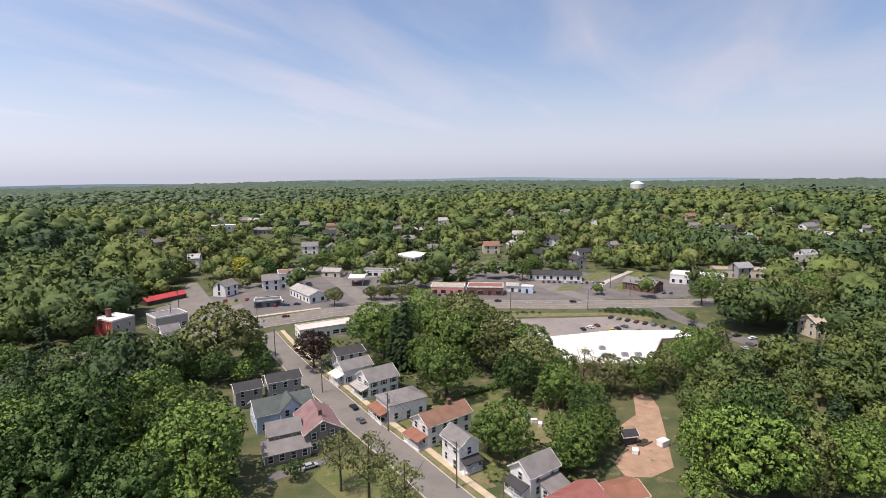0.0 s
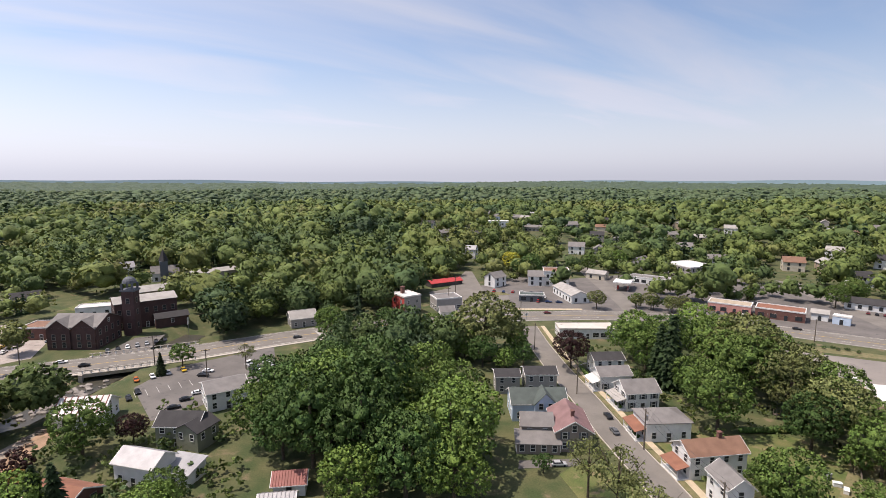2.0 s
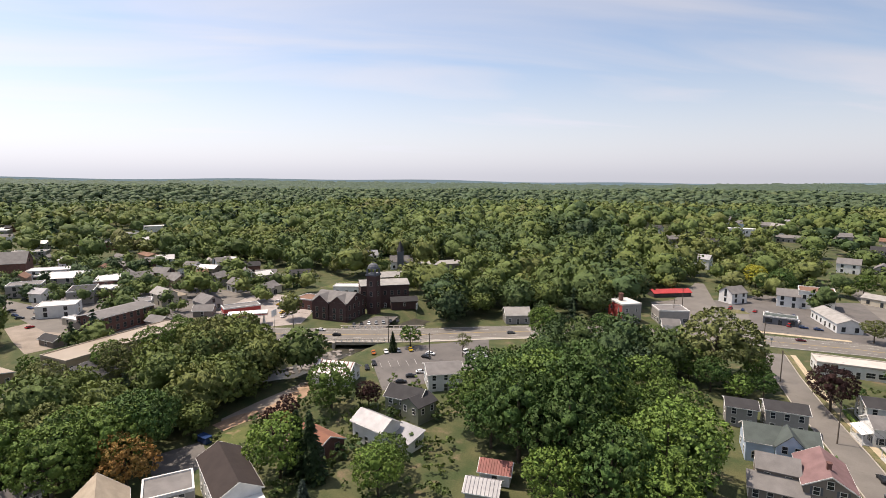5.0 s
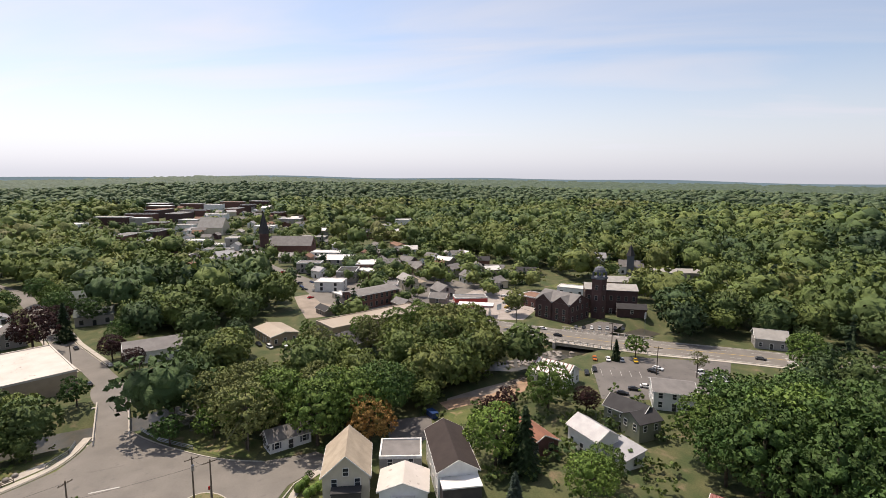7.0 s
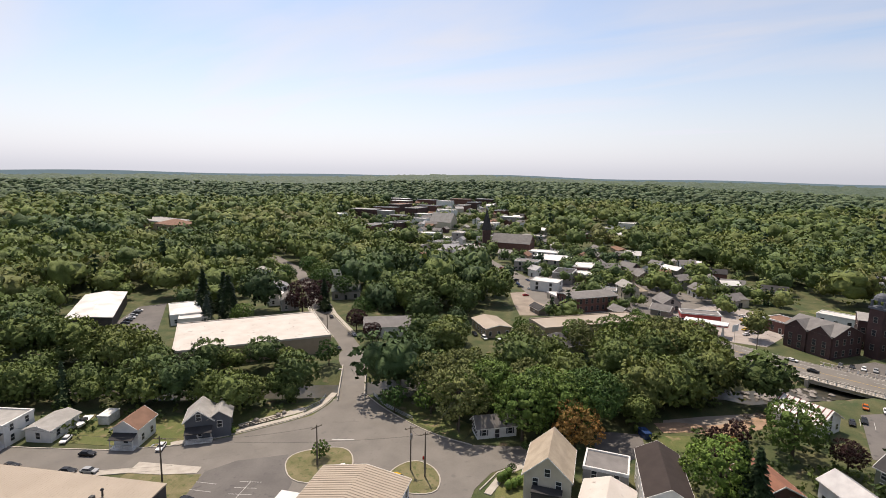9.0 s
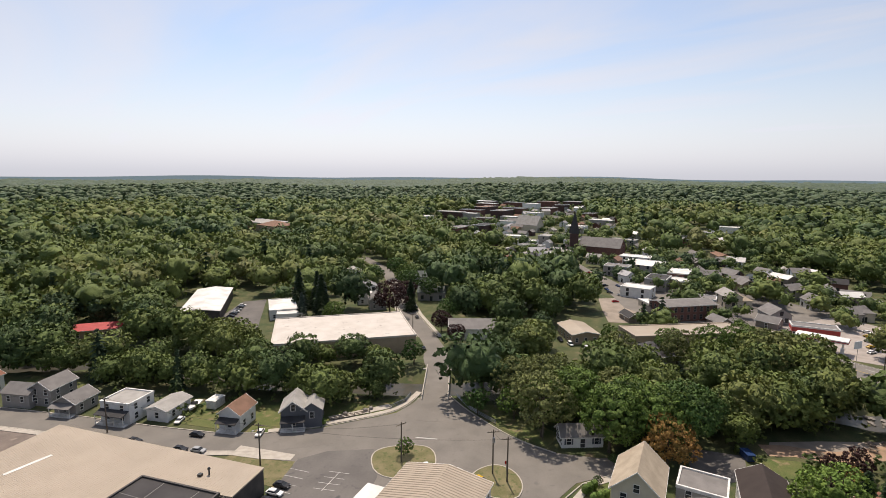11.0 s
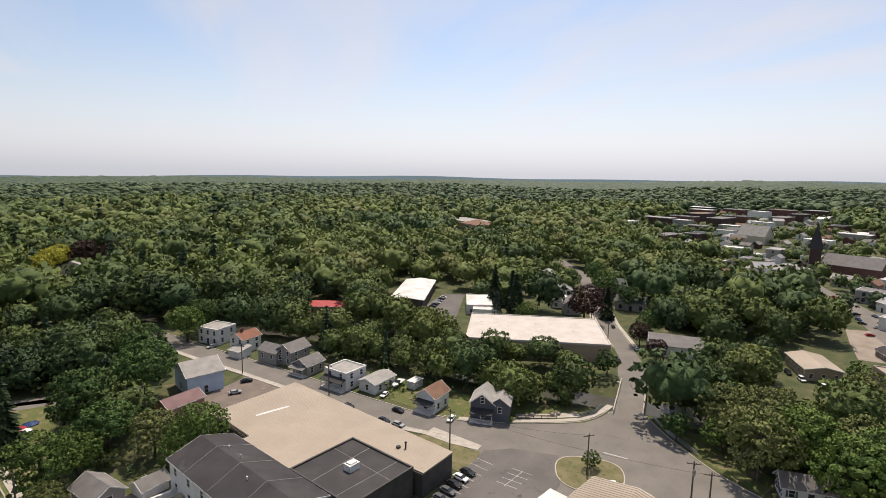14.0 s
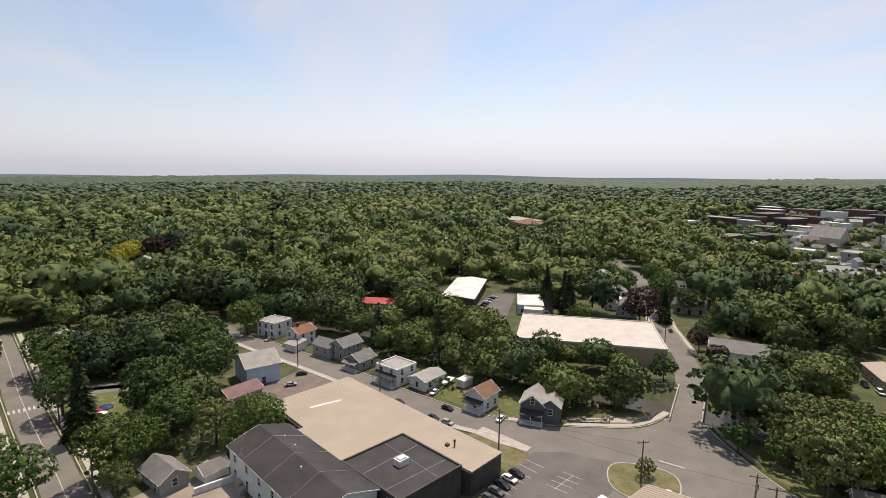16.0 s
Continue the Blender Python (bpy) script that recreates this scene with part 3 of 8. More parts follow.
area("lawn_front", [(-1, 90), (10, 94), (2, 108), (-6, 104)], 0.045, DRY, "dry front yard behind the pavement", "lawn")
area("ground_bare_yard", [(52, 137), (56, 135), (55.4, 128), (51.3, 114), (47, 100), (41, 96.5), (36, 97), (35.4, 102), (40.5, 108.7), (40.5, 116.5), (48, 124)], 0.035, BARE, "bare orange earth yard", "bare earth")
area("lawn_corner", [(-16, 86), (-27, 98), (-24, 106), (-14, 104), (-6, 92), (-4, 84)], 0.045, LAWN, "green corner lot beside the street", "lawn")
area("pavement_drive", [(-36, 99), (-25, 106), (-23.5, 103.5), (-35, 96)], 0.06, LOT, "asphalt drive beside the taupe house", "driveway")
area("lawn_mill", [(-236, 128), (-250, 158), (-276, 150), (-262, 118)], 0.04, LAWN, "bright green lawn behind the mill", "lawn")
area("lawn_hill", [(-300, 190), (-330, 200), (-345, 175), (-310, 165)], 0.2, LAWN, "bright green hillside lawn", "lawn")
area("lawn_shop_island", [(59, 265), (70, 267), (75, 275), (66, 277), (60, 271)], 0.075, LAWN, "mown grass island between the lots", "lawn")
area("lawn_motel_bank", [(78, 297), (86, 290), (112, 318), (118, 330), (96, 318)], 0.075, LAWN, "grass bank behind the motel", "lawn")
strip("pavement", [(79, 267), (91, 287), (116, 318)], 3.2, 0.12, CONCRETE, "pale concrete path between grass strips", "pavement", 0.1)
area("lawn_dealer", [(-110, 246), (-102, 250), (-96, 246), (-103, 240)], 0.06, DRY, "worn grass before the white house", "lawn")
area("pavement_dealer_kerb", [(-84, 217.5), (-56, 233), (-57, 235), (-85.5, 219.5)], 0.12, PAVING, "tan concrete strip along the main road", "pavement")
area("lawn_roadside", [(88, 268), (93, 263), (126, 312), (119, 316)], 0.045, LAWN, "green verge beside the car wash", "lawn")

# water in the creek bed, with rocks
strip("water_creek", CREEK[:10], 9.0, -2.3, WATER, "shallow dark creek between wooded banks", "water", clear=False)
rng = random.Random(5)
for s in range(70):
    u = rng.random()
    x, y = (-157 + u * -6 + rng.uniform(-4.5, 4.5), 60 + u * 22 + rng.uniform(-3, 3))
    bm = bmesh.new()
    bmesh.ops.create_icosphere(bm, subdivisions=1, radius=rng.uniform(0.3, 1.0))
    for v in bm.verts:
        v.co = Vector((v.co.x * 1.3, v.co.y, v.co.z * 0.6)) * rng.uniform(0.8, 1.2)
    rock = part("rock", bm, ROCK)
    rock.location = (x, y, -2.2)
    tagged(rock, "pale water-worn boulder in the creek", "rock", "creek rocks")


def kerb(pts, name="kerb", width=0.24, z=0.2, mat=None, label="pale worn concrete kerb"):
    ob = strip(name, pts, width, z, mat or CONCRETE, label, "kerb", 0.25, clear=False)
    return ob


def beside(line, off):
    """The line shifted sideways to its right."""
    return band(line, 2 * off)[1]


def walkway(line, label="pale concrete pavement", width=1.5, mat=None):
    return strip("pavement", line, width, 0.17, mat or CONCRETE, label, "pavement", 0.22, clear=False)


kerb(beside(MAIN_STREET, 3.75))
kerb(beside(MAIN_STREET[::-1], 3.75))
walkway(beside(MAIN_STREET, 6.2), "tan concrete pavement beside a grass strip", 1.6, PAVING)
strip("lawn_verge", beside(MAIN_STREET, 4.75), 1.3, 0.12, DRY, "narrow dry grass verge along the street", "lawn", 0.1, clear=False)
kerb(beside(HIGHWAY, 7.4))
kerb(beside(HIGHWAY[::-1], 7.4)[3:])
walkway(beside(HIGHWAY, 8.6)[2:9])
walkway(beside(LOWER_STREET[::-1], 5.0)[:-1], "pale concrete pavement before the houses")
kerb(beside(LOWER_STREET[::-1], 4.15)[:-1])
kerb(beside(LOWER_STREET, 4.15)[1:])
FAR_KERB = [(-92.6, -78), (-99.8, -67.9), (-108.6, -59.1), (-113.6, -54.9), (-119.6, -53.2), (-127, -53.4)]
kerb(rounded(FAR_KERB, False))
walkway(rounded([(-93.6, -78.3), (-100.8, -68.7), (-109.3, -60.1), (-114.2, -55.9), (-120, -54.4), (-127, -54.2)], False), "pale concrete pavement curving to the bridge")
strip("pavement", rounded([(-104.2, -68.3), (-111.6, -61.6), (-116.2, -57.6)], False), 2.4, 0.150, CONCRETE, "broad pale concrete apron beside the pavement", "pavement", 0.2, clear=False)
kerb(rounded([(-129, -46.6), (-121.4, -38.6), (-114.6, -29.2), (-110.6, -22.2), (-108.2, -13.8)], False))
kerb([(-109, -1), (-104.5, -1.4), (-98.6, -7.2), (-92, -10)])
walkway([(-109, 0.2), (-104.2, -0.4), (-98.4, -6), (-91, -8.4)])
kerb(beside(BRIDGE_STREET, 3.4)[4:7])
kerb(beside(BRIDGE_STREET[::-1], 3.4)[2:5])
walkway(beside(BRIDGE_STREET, 4.6)[4:7])
walkway(beside(BRIDGE_STREET[::-1], 4.6)[2:5])
kerb(beside(BACK_STREET, 3.85))
kerb(beside(BACK_STREET[::-1], 3.85))
walkway(beside(BACK_STREET[::-1], 5.6))
walkway(beside(BACK_STREET, 5.4))
kerb(ISLAND + ISLAND[:1], label="pale kerb round the grass island")
kerb(CORNER + CORNER[:1], label="pale kerb round the grassy corner")


def paint_line(line, width, z, mat, dash=0, gap=0, name="trim_road_line", label="faded painted road line"):
    bm = bmesh.new()
    for a, b in zip(line, line[1:]):
        a, b = Vector(a), Vector(b)
        d = (b - a).normalized()
        n = Vector((-d.y, d.x)) * width / 2
        s, length = 0.0, (b - a).length
        while s < length:
            e = min(s + (dash or length), length)
            p, q = a + d * s, a + d * e
            bm.faces.new([bm.verts.new((*v, z)) for v in (p + n, p - n, q - n, q + n)])
            s = e + (gap if dash else 1e9)
    bmesh.ops.recalc_face_normals(bm, faces=bm.faces)
    tagged(part(name, bm, mat), label, "road marking", kind="structure")


paint_line(HIGHWAY, 0.3, 0.081, YELLOW_PAINT, label="faded yellow centre line")
paint_line(beside(HIGHWAY, 3.6), 0.2, 0.081, PAINT, 3, 6, label="dashed white lane line")
paint_line(beside(HIGHWAY[::-1], 3.6), 0.2, 0.081, PAINT, 3, 6, label="dashed white lane line")
paint_line(beside(HIGHWAY, 6.8), 0.2, 0.081, PAINT, label="white edge line")
paint_line(beside(HIGHWAY[::-1], 6.8), 0.2, 0.081, PAINT, label="white edge line")
paint_line(BACK_STREET, 0.14, 0.066, PAINT, label="worn white centre line")
for k in range(9):   # crosswalk blocks on the main road and the back street
    x, y = -138.5 + k * 1.25, 148.5 - k * 0.80
    paint_line([(x, y), (x + 1.6, y + 2.4)], 0.6, 0.083, PAINT, name="trim_crosswalk", label="white crosswalk bar")
for k in range(7):
    paint_line([(-8.8 + k * 1.0, -161.5), (-8.8 + k * 1.0, -159)], 0.45, 0.068, PAINT, name="trim_crosswalk", label="white crosswalk bar")
for k in range(6):   # stalls of the parking lot
    x, y = -70.2 - k * 2.45, -62.2 - k * 0.32
    paint_line([(x, y), (x - 0.2, y + 4.4)], 0.11, 0.096, PAINT, name="trim_stall_line", label="faded white stall line")
for k in range(4):
    x, y = -78.4 - k * 2.0, -55.5 - k * 0.1
    paint_line([(x, y), (x - 0.7, y + 4.3)], 0.11, 0.096, PAINT, name="trim_stall_line", label="faded white stall line")
paint_line([(-78.2, -53.5), (-85.0, -53.7)], 0.11, 0.097, PAINT, name="trim_stall_line", label="faded white stall line")
paint_line([(-103.5, -45), (-104.6, -40)], 0.35, 0.068, PAINT, name="trim_arrow", label="faded white lane arrow shaft")
for k in range(6):
    paint_line([(-143.5 + k * 1.2, 80.5 + k * 2.6), (-139 + k * 1.2, 78.5 + k * 2.6)], 0.12, 0.051, PAINT, name="trim_stall_line", label="white stall line")


# ---------------------------------------------------------------- creek bridges
def bridge(name, a, b, width, label, mat):
    d = Vector(b) - Vector(a)
    root = tagged(empty(name, (a[0] + b[0]) / 2, (a[1] + b[1]) / 2, 0, math.degrees(math.atan2(d.y, d.x))), label, "bridge", kind="structure")
    h = d.length / 2
    bm = bmesh.new()
    box(bm, -h, h, -width / 2, width / 2, -1.1, 0.03)
    part("deck", bm, mat, root)
    for s in (-1, 1):
        bm = bmesh.new()
        box(bm, *sorted((s * h, s * (h + 1))), -width / 2 - 1, width / 2 + 1, -3.4, 0.02)
        part("abutment", bm, mat, root)
        bm = bmesh.new()
        y = s * (width / 2 - 0.2)
        box(bm, -h - 1, h + 1, y - 0.2, y + 0.2, 0.0, 0.16)
        box(bm, -h - 1, h + 1, y - 0.14, y + 0.14, 1.02, 1.18)
        rail = part("parapet", bm, CONCRETE, root)
        n = int(h * 2 // 2.2)
        post = None
        for k in range(n + 1):
            if post is None:
                bm = bmesh.new()
                box(bm, -0.16, 0.16, -0.12, 0.12, 0.16, 1.02)
                post = part("baluster", bm, WHITE_TRIM, rail)
                post.location = (-h, y, 0)
            else:
                again(post, rail, pose(-h + k * 2 * h / n, y, 0))
    return root


bridge("bridge_creek", (-125, -48.6), (-145, -55.3), 7.4, "concrete street bridge with a pale balustrade", CONCRETE)
bridge("bridge_highway", (-177, 85.8), (-158.5, 111), 17.6, "concrete main road bridge over the creek", CONCRETE)


# ---------------------------------------------------------------- buildings
def ring_mesh(name, w, h, t, d, mat):
    """A window or door surround, standing in the x-z plane and facing -y."""
    bm = bmesh.new()
    for x0, x1, z0, z1 in ((-w / 2 - t, w / 2 + t, -t, 0), (-w / 2 - t, w / 2 + t, h, h + t), (-w / 2 - t, -w / 2, 0, h), (w / 2, w / 2 + t, 0, h), (-w / 2, w / 2, h / 2 - t / 3, h / 2 + t / 3)):
        box(bm, x0, x1, -d, 0.02, z0, z1)
    me = bpy.data.meshes.new(name)
    bm.to_mesh(me)
    bm.free()
    me.materials.append(mat)
    return me


def plate_mesh(name, w, h, d, mat):
    bm = bmesh.new()
    box(bm, -w / 2, w / 2, -d, 0.02, 0, h)
    me = bpy.data.meshes.new(name)
    bm.to_mesh(me)
    bm.free()
    me.materials.append(mat)
    return me


SURROUND = ring_mesh("window_frame", 0.95, 1.45, 0.10, 0.09, WHITE_TRIM)
DARK_SURROUND = ring_mesh("window_frame", 1.15, 1.9, 0.12, 0.09, SIDING["taupe"])
TALL_PANE = plate_mesh("pane", 1.15, 1.9, 0.035, GLASS)
PANE = plate_mesh("pane", 0.95, 1.45, 0.035, GLASS)
WIDE_SURROUND = ring_mesh("window_frame", 2.2, 1.5, 0.12, 0.09, WHITE_TRIM)
WIDE_PANE = plate_mesh("pane", 2.2, 1.5, 0.035, GLASS)
DOOR_SURROUND = ring_mesh("door_frame", 1.0, 2.05, 0.12, 0.09, WHITE_TRIM)
DOOR_LEAF = plate_mesh("door_leaf", 1.0, 2.05, 0.05, DARK_METAL)
SHUTTER = plate_mesh("shutter", 0.36, 1.55, 0.06, SIDING["slate"])
ROLL_DOOR = plate_mesh("roll_door", 2.8, 2.6, 0.05, WHITE_TRIM)


def both_mesh(w, h, t):
    """A window far away: a white surround with a sunk dark pane, in one piece."""
    bm = bmesh.new()
    box(bm, -w / 2 - t, w / 2 + t, -0.09, 0.02, -t, h + t)
    bm.faces.ensure_lookup_table()
    front = bm.faces[2]
    bmesh.ops.inset_region(bm, faces=[front], thickness=t, depth=-0.05)
    front.material_index = 1
    me = bpy.data.meshes.new("window")
    bm.to_mesh(me)
    bm.free()
    me.materials.append(WHITE_TRIM)
    me.materials.append(GLASS)
    return me


FAR_WINDOW, FAR_WIDE, FAR_DOOR = both_mesh(1.1, 1.6, 0.14), both_mesh(2.2, 1.5, 0.12), both_mesh(1.0, 2.05, 0.12)


def opening(root, m, kind, shutters=False, far=False, brick=False):
    if brick:
        ob = new("window", DARK_SURROUND)
        ob.parent, ob.matrix_basis = root, m
        new("pane", TALL_PANE).parent = ob
        return
    if far:
        ob = new("door" if kind == "door" else "window", {"window": FAR_WINDOW, "wide": FAR_WIDE, "door": FAR_DOOR}[kind])
        ob.parent, ob.matrix_basis = root, m
        return
    name, surround, leaf, leaf_name = {"window": ("window", SURROUND, PANE, "pane"), "wide": ("window", WIDE_SURROUND, WIDE_PANE, "pane"),
                                       "door": ("door", DOOR_SURROUND, DOOR_LEAF, "door_leaf")}[kind]
    ob = new(name, surround)
    ob.parent, ob.matrix_basis = root, m
    p = new(leaf_name, leaf)
    p.parent = ob
    if shutters:
        for s in (-1, 1):
            q = new("shutter", SHUTTER)
            q.parent, q.location = ob, (s * 0.80, 0, -0.05)


def wall_faces(L, W):
    """The four sides: place along, length and the turn of each."""
    return ((lambda u: (u, -W / 2), L, 0), (lambda u: (L / 2, u), W, 90), (lambda u: (-u, W / 2), L, 180), (lambda u: (-L / 2, -u), W, 270))


def roof_planes(bm, kind, L, W, eave, ridge, over, thick):
    l, w = L / 2 + over, W / 2 + over
    slope = (ridge - eave) / (W / 2)
    e = eave - over * slope
    if kind == "gable":
        for s in (-1, 1):
            lo = [(-l, s * w, e), (l, s * w, e), (l, 0, ridge), (-l, 0, ridge)]
            a = [bm.verts.new(p) for p in lo]
            b = [bm.verts.new((p[0], p[1], p[2] + thick)) for p in lo]
            for f in (a[::-1], b):
                bm.faces.new(f)
            for k in range(4):
                bm.faces.new((a[k - 1], a[k], b[k], b[k - 1]))
    elif kind == "hip":
        r = max(l - w, 0.05)
        base = [(-l, -w), (l, -w), (l, w), (-l, w)]
        a = [bm.verts.new((*p, e)) for p in base]
        b = [bm.verts.new((*p, e + thick)) for p in base]
        t = [bm.verts.new((-r, 0, ridge + thick)), bm.verts.new((r, 0, ridge + thick))]
        bm.faces.new(a[::-1])
        for k in range(4):
            bm.faces.new((a[k - 1], a[k], b[k], b[k - 1]))
        for f in ((b[0], b[1], t[1], t[0]), (b[2], b[3], t[0], t[1]), (b[1], b[2], t[1]), (b[3], b[0], t[0])):
            bm.faces.new(f)
    elif kind == "shed":
        pts = [(-l, -w, e), (l, -w, e), (l, w, ridge), (-l, w, ridge)]
        a = [bm.verts.new(p) for p in pts]
        b = [bm.verts.new((p[0], p[1], p[2] + thick)) for p in pts]
        bm.faces.new(a[::-1]), bm.faces.new(b)
        for k in range(4):
            bm.faces.new((a[k - 1], a[k], b[k], b[k - 1]))
    bmesh.ops.recalc_face_normals(bm, faces=bm.faces)


def wall_body(bm, kind, L, W, eave, ridge):
    l, w = L / 2, W / 2
    if kind == "gable":
        ends = [[bm.verts.new((x, *p)) for p in ((-w, 0), (w, 0), (w, eave), (0, ridge), (-w, eave))] for x in (-l, l)]
        n = 5
    elif kind == "shed":
        ends = [[bm.verts.new((x, *p)) for p in ((-w, 0), (w, 0), (w, ridge), (-w, eave))] for x in (-l, l)]
        n = 4
    else:
        ends = [[bm.verts.new((x, *p)) for p in ((-w, 0), (w, 0), (w, eave), (-w, eave))] for x in (-l, l)]
        n = 4
    for k in range(n):
        bm.faces.new((ends[0][k - 1], ends[0][k], ends[1][k], ends[1][k - 1]))
    bm.faces.new(ends[0]), bm.faces.new(ends[1][::-1])
    bmesh.ops.recalc_face_normals(bm, faces=bm.faces)


def building(name, label, x, y, L, W, ang, eave=5.4, ridge=None, kind="gable", wall="white", roof="grey", floors=2, category="house",
             windows=(1, 1, 1, 1), every=2.7, wide=False, shutters=False, door=0, chimney=None, porch=None, trim=True, over=0.4, z=0.0, group="", yard=0.13,
             seams=0.0, gable_window=True, seam=None):
    """A building with its walls, roof, windows and door. x, y: the middle; L runs along ang, which is the ridge's way."""
    ridge = ridge if ridge is not None else eave + W * 0.32
    root = tagged(empty(name, x, y, z, ang), label, category, group)
    FOOT.append((x, y, L, W, ang))
    # yard: share of the way to the camera kept free of wild trees
    if yard:
        LAWNS_AND_SIGHTLINES.append((x, y, x * (1 - yard), y * (1 - yard), min((L + W) * 0.25 + 1.0, 12)))
    far = math.hypot(x, y) > 245
    bm = bmesh.new()
    wall_body(bm, kind, L, W, eave, ridge)
    walls = part("wall", bm, SIDING[wall], root)
    bm = bmesh.new()
    if kind == "flat":
        box(bm, -L / 2 + 0.25, L / 2 - 0.25, -W / 2 + 0.25, W / 2 - 0.25, eave - 0.1, eave + 0.06)
        deck = part("roof", bm, ROOF[roof], root)
        bm = bmesh.new()
        for x0, x1, y0, y1 in ((-L / 2 - 0.1, L / 2 + 0.1, -W / 2 - 0.1, -W / 2 + 0.25), (-L / 2 - 0.1, L / 2 + 0.1, W / 2 - 0.25, W / 2 + 0.1),
                               (-L / 2 - 0.1, -L / 2 + 0.25, -W / 2 + 0.25, W / 2 - 0.25), (L / 2 - 0.25, L / 2 + 0.1, -W / 2 + 0.25, W / 2 - 0.25)):
            box(bm, x0, x1, y0, y1, eave - 0.25, eave + 0.35)
        part("coping", bm, ROOF[roof] if roof in ("white", "cream", "stained") else (WHITE_TRIM if trim else SIDING[wall]), deck)
    else:
        roof_planes(bm, kind, L, W, eave, ridge, over, 0.16)
        cover = part("roof", bm, ROOF[roof], root)
        if seams:
            bm = bmesh.new()
            n = int(L / seams)
            slope = (ridge - eave) / (W / 2)
            for k in range(n + 1):
                for s in (-1, 1):
                    u = -L / 2 + k * L / n
                    rod(bm, (u, 0, ridge + 0.19), (u, s * (W / 2 + over), eave - over * slope + 0.19), 0.14 if seam else 0.06, 0.14 if seam else 0.06, 4)
            tagged(part("seam", bm, ROOF[seam or roof], cover, "raised standing seams"), kind="stuff")
        if trim and kind == "gable":
            slope = (ridge - eave) / (W / 2)
            for sx in () if far else (-1, 1):
                bm = bmesh.new()
                e, h = sx * (L / 2 + over + 0.03), W / 2 + over
                outline = [(-h, eave - over * slope - 0.12), (0, ridge - 0.12), (h, eave - over * slope - 0.12), (h, eave - over * slope + 0.12), (0, ridge + 0.14), (-h, eave - over * slope + 0.12)]
                ends = [[bm.verts.new((e + q, *p)) for p in outline] for q in (-0.08, 0.08)]
                for r, t in zip(range(6), [1, 2, 3, 4, 5, 0]):
                    bm.faces.new((ends[0][r], ends[0][t], ends[1][t], ends[1][r]))
                for ring in ends:
                    for quad in ((0, 1, 4, 5), (1, 2, 3, 4)):
                        bm.faces.new([ring[q] for q in quad])
                bmesh.ops.recalc_face_normals(bm, faces=bm.faces)
                part("bargeboard", bm, WHITE_TRIM, cover)
            for s in () if far else (-1, 1):
                bm = bmesh.new()
                box(bm, -L / 2 - over, L / 2 + over, s * (W / 2 + over) - 0.06, s * (W / 2 + over) + 0.06, eave - over * slope - 0.08, eave - over * slope + 0.12)
                part("gutter", bm, WHITE_TRIM, cover)
    storey = (eave - 0.2) / floors
    for side, (spot, length, turn) in enumerate(wall_faces(L, W)):
        if not windows[side] or math.hypot(x, y) > 560:
            continue
        if far:   # walls turned away from the camera get none
            out = Vector((math.sin(radians(ang + turn)), -math.cos(radians(ang + turn))))
            if out.dot(Vector((x, y))) > 0:
                continue
        n = max(int((length - 0.8) / (every * (1.3 if far else 1))), 1) if windows[side] == 1 else windows[side]
        for f in range(floors):
            for k in range(n):
                u = (k + 0.5) / n * length - length / 2
                zz = f * storey + 0.85
                if f == 0 and k == n // 2 and side == door:
                    opening(root, pose(*spot(u), 0.05, 0, 0, turn), "door", far=far)
                elif zz + 1.7 < eave + 0.1:
                    opening(root, pose(*spot(u), zz, 0, 0, turn), "wide" if wide else "window", shutters, far, "brick" in wall and not wide)
        if gable_window and kind == "gable" and side in (1, 3) and ridge - eave > 2.3:
            opening(root, pose(*spot(0), eave - 0.1, 0, 0, turn), "window", far=far)
    if chimney:
        bm = bmesh.new()
        box(bm, chimney - 0.4, chimney + 0.4, -0.35, 0.35, eave, ridge + 1.1)
        box(bm, chimney - 0.48, chimney + 0.48, -0.43, 0.43, ridge + 1.1, ridge + 1.3)
        part("chimney", bm, SIDING["brick"], root)
    if porch:
        side, depth, height, cover_mat = porch
        spot, length, turn = wall_faces(L, W)[side]
        m = pose(*spot(0), 0, 0, 0, turn)
        bm = bmesh.new()
        h = length / 2 - 0.1
        pts = [(-h, -depth - 0.3, height), (h, -depth - 0.3, height), (h, -0.04, height + 0.7), (-h, -0.04, height + 0.7)]
        a, b = [bm.verts.new(p) for p in pts], [bm.verts.new((p[0], p[1], p[2] + 0.14)) for p in pts]
        bm.faces.new(a[::-1]), bm.faces.new(b)
        for k in range(4):
            bm.faces.new((a[k - 1], a[k], b[k], b[k - 1]))
        bmesh.ops.recalc_face_normals(bm, faces=bm.faces)
        top = part("porch_roof", bm, ROOF[cover_mat], root)
        top.matrix_basis = m
        bm = bmesh.new()
        box(bm, -h, h, -depth, -0.05, 0, 0.35)
        floor = part("porch_floor", bm, WHITE_TRIM, root)
        floor.matrix_basis = m
        n = max(int(length / 2.2), 2)
        post = None
        for k in range(n + 1):
            if post is None:
                bm = bmesh.new()
                rod(bm, (0, 0, 0.35), (0, 0, height + 0.1), 0.09, 0.09, 6)
                post = part("porch_post", bm, WHITE_TRIM, top)
                post.location = (-h + 0.15, -depth + 0.1, 0)
            else:
                again(post, top, pose(-h + 0.15 + k * (2 * h - 0.3) / n, -depth + 0.1, 0))
        bm = bmesh.new()
        box(bm, -h + 0.15, h - 0.15, -depth + 0.06, -depth + 0.14, 1.05, 1.15)
        for k in range(int(h * 2 / 0.35)):
            u = -h + 0.3 + k * 0.35
            box(bm, u, u + 0.05, -depth + 0.08, -depth + 0.12, 0.35, 1.05)
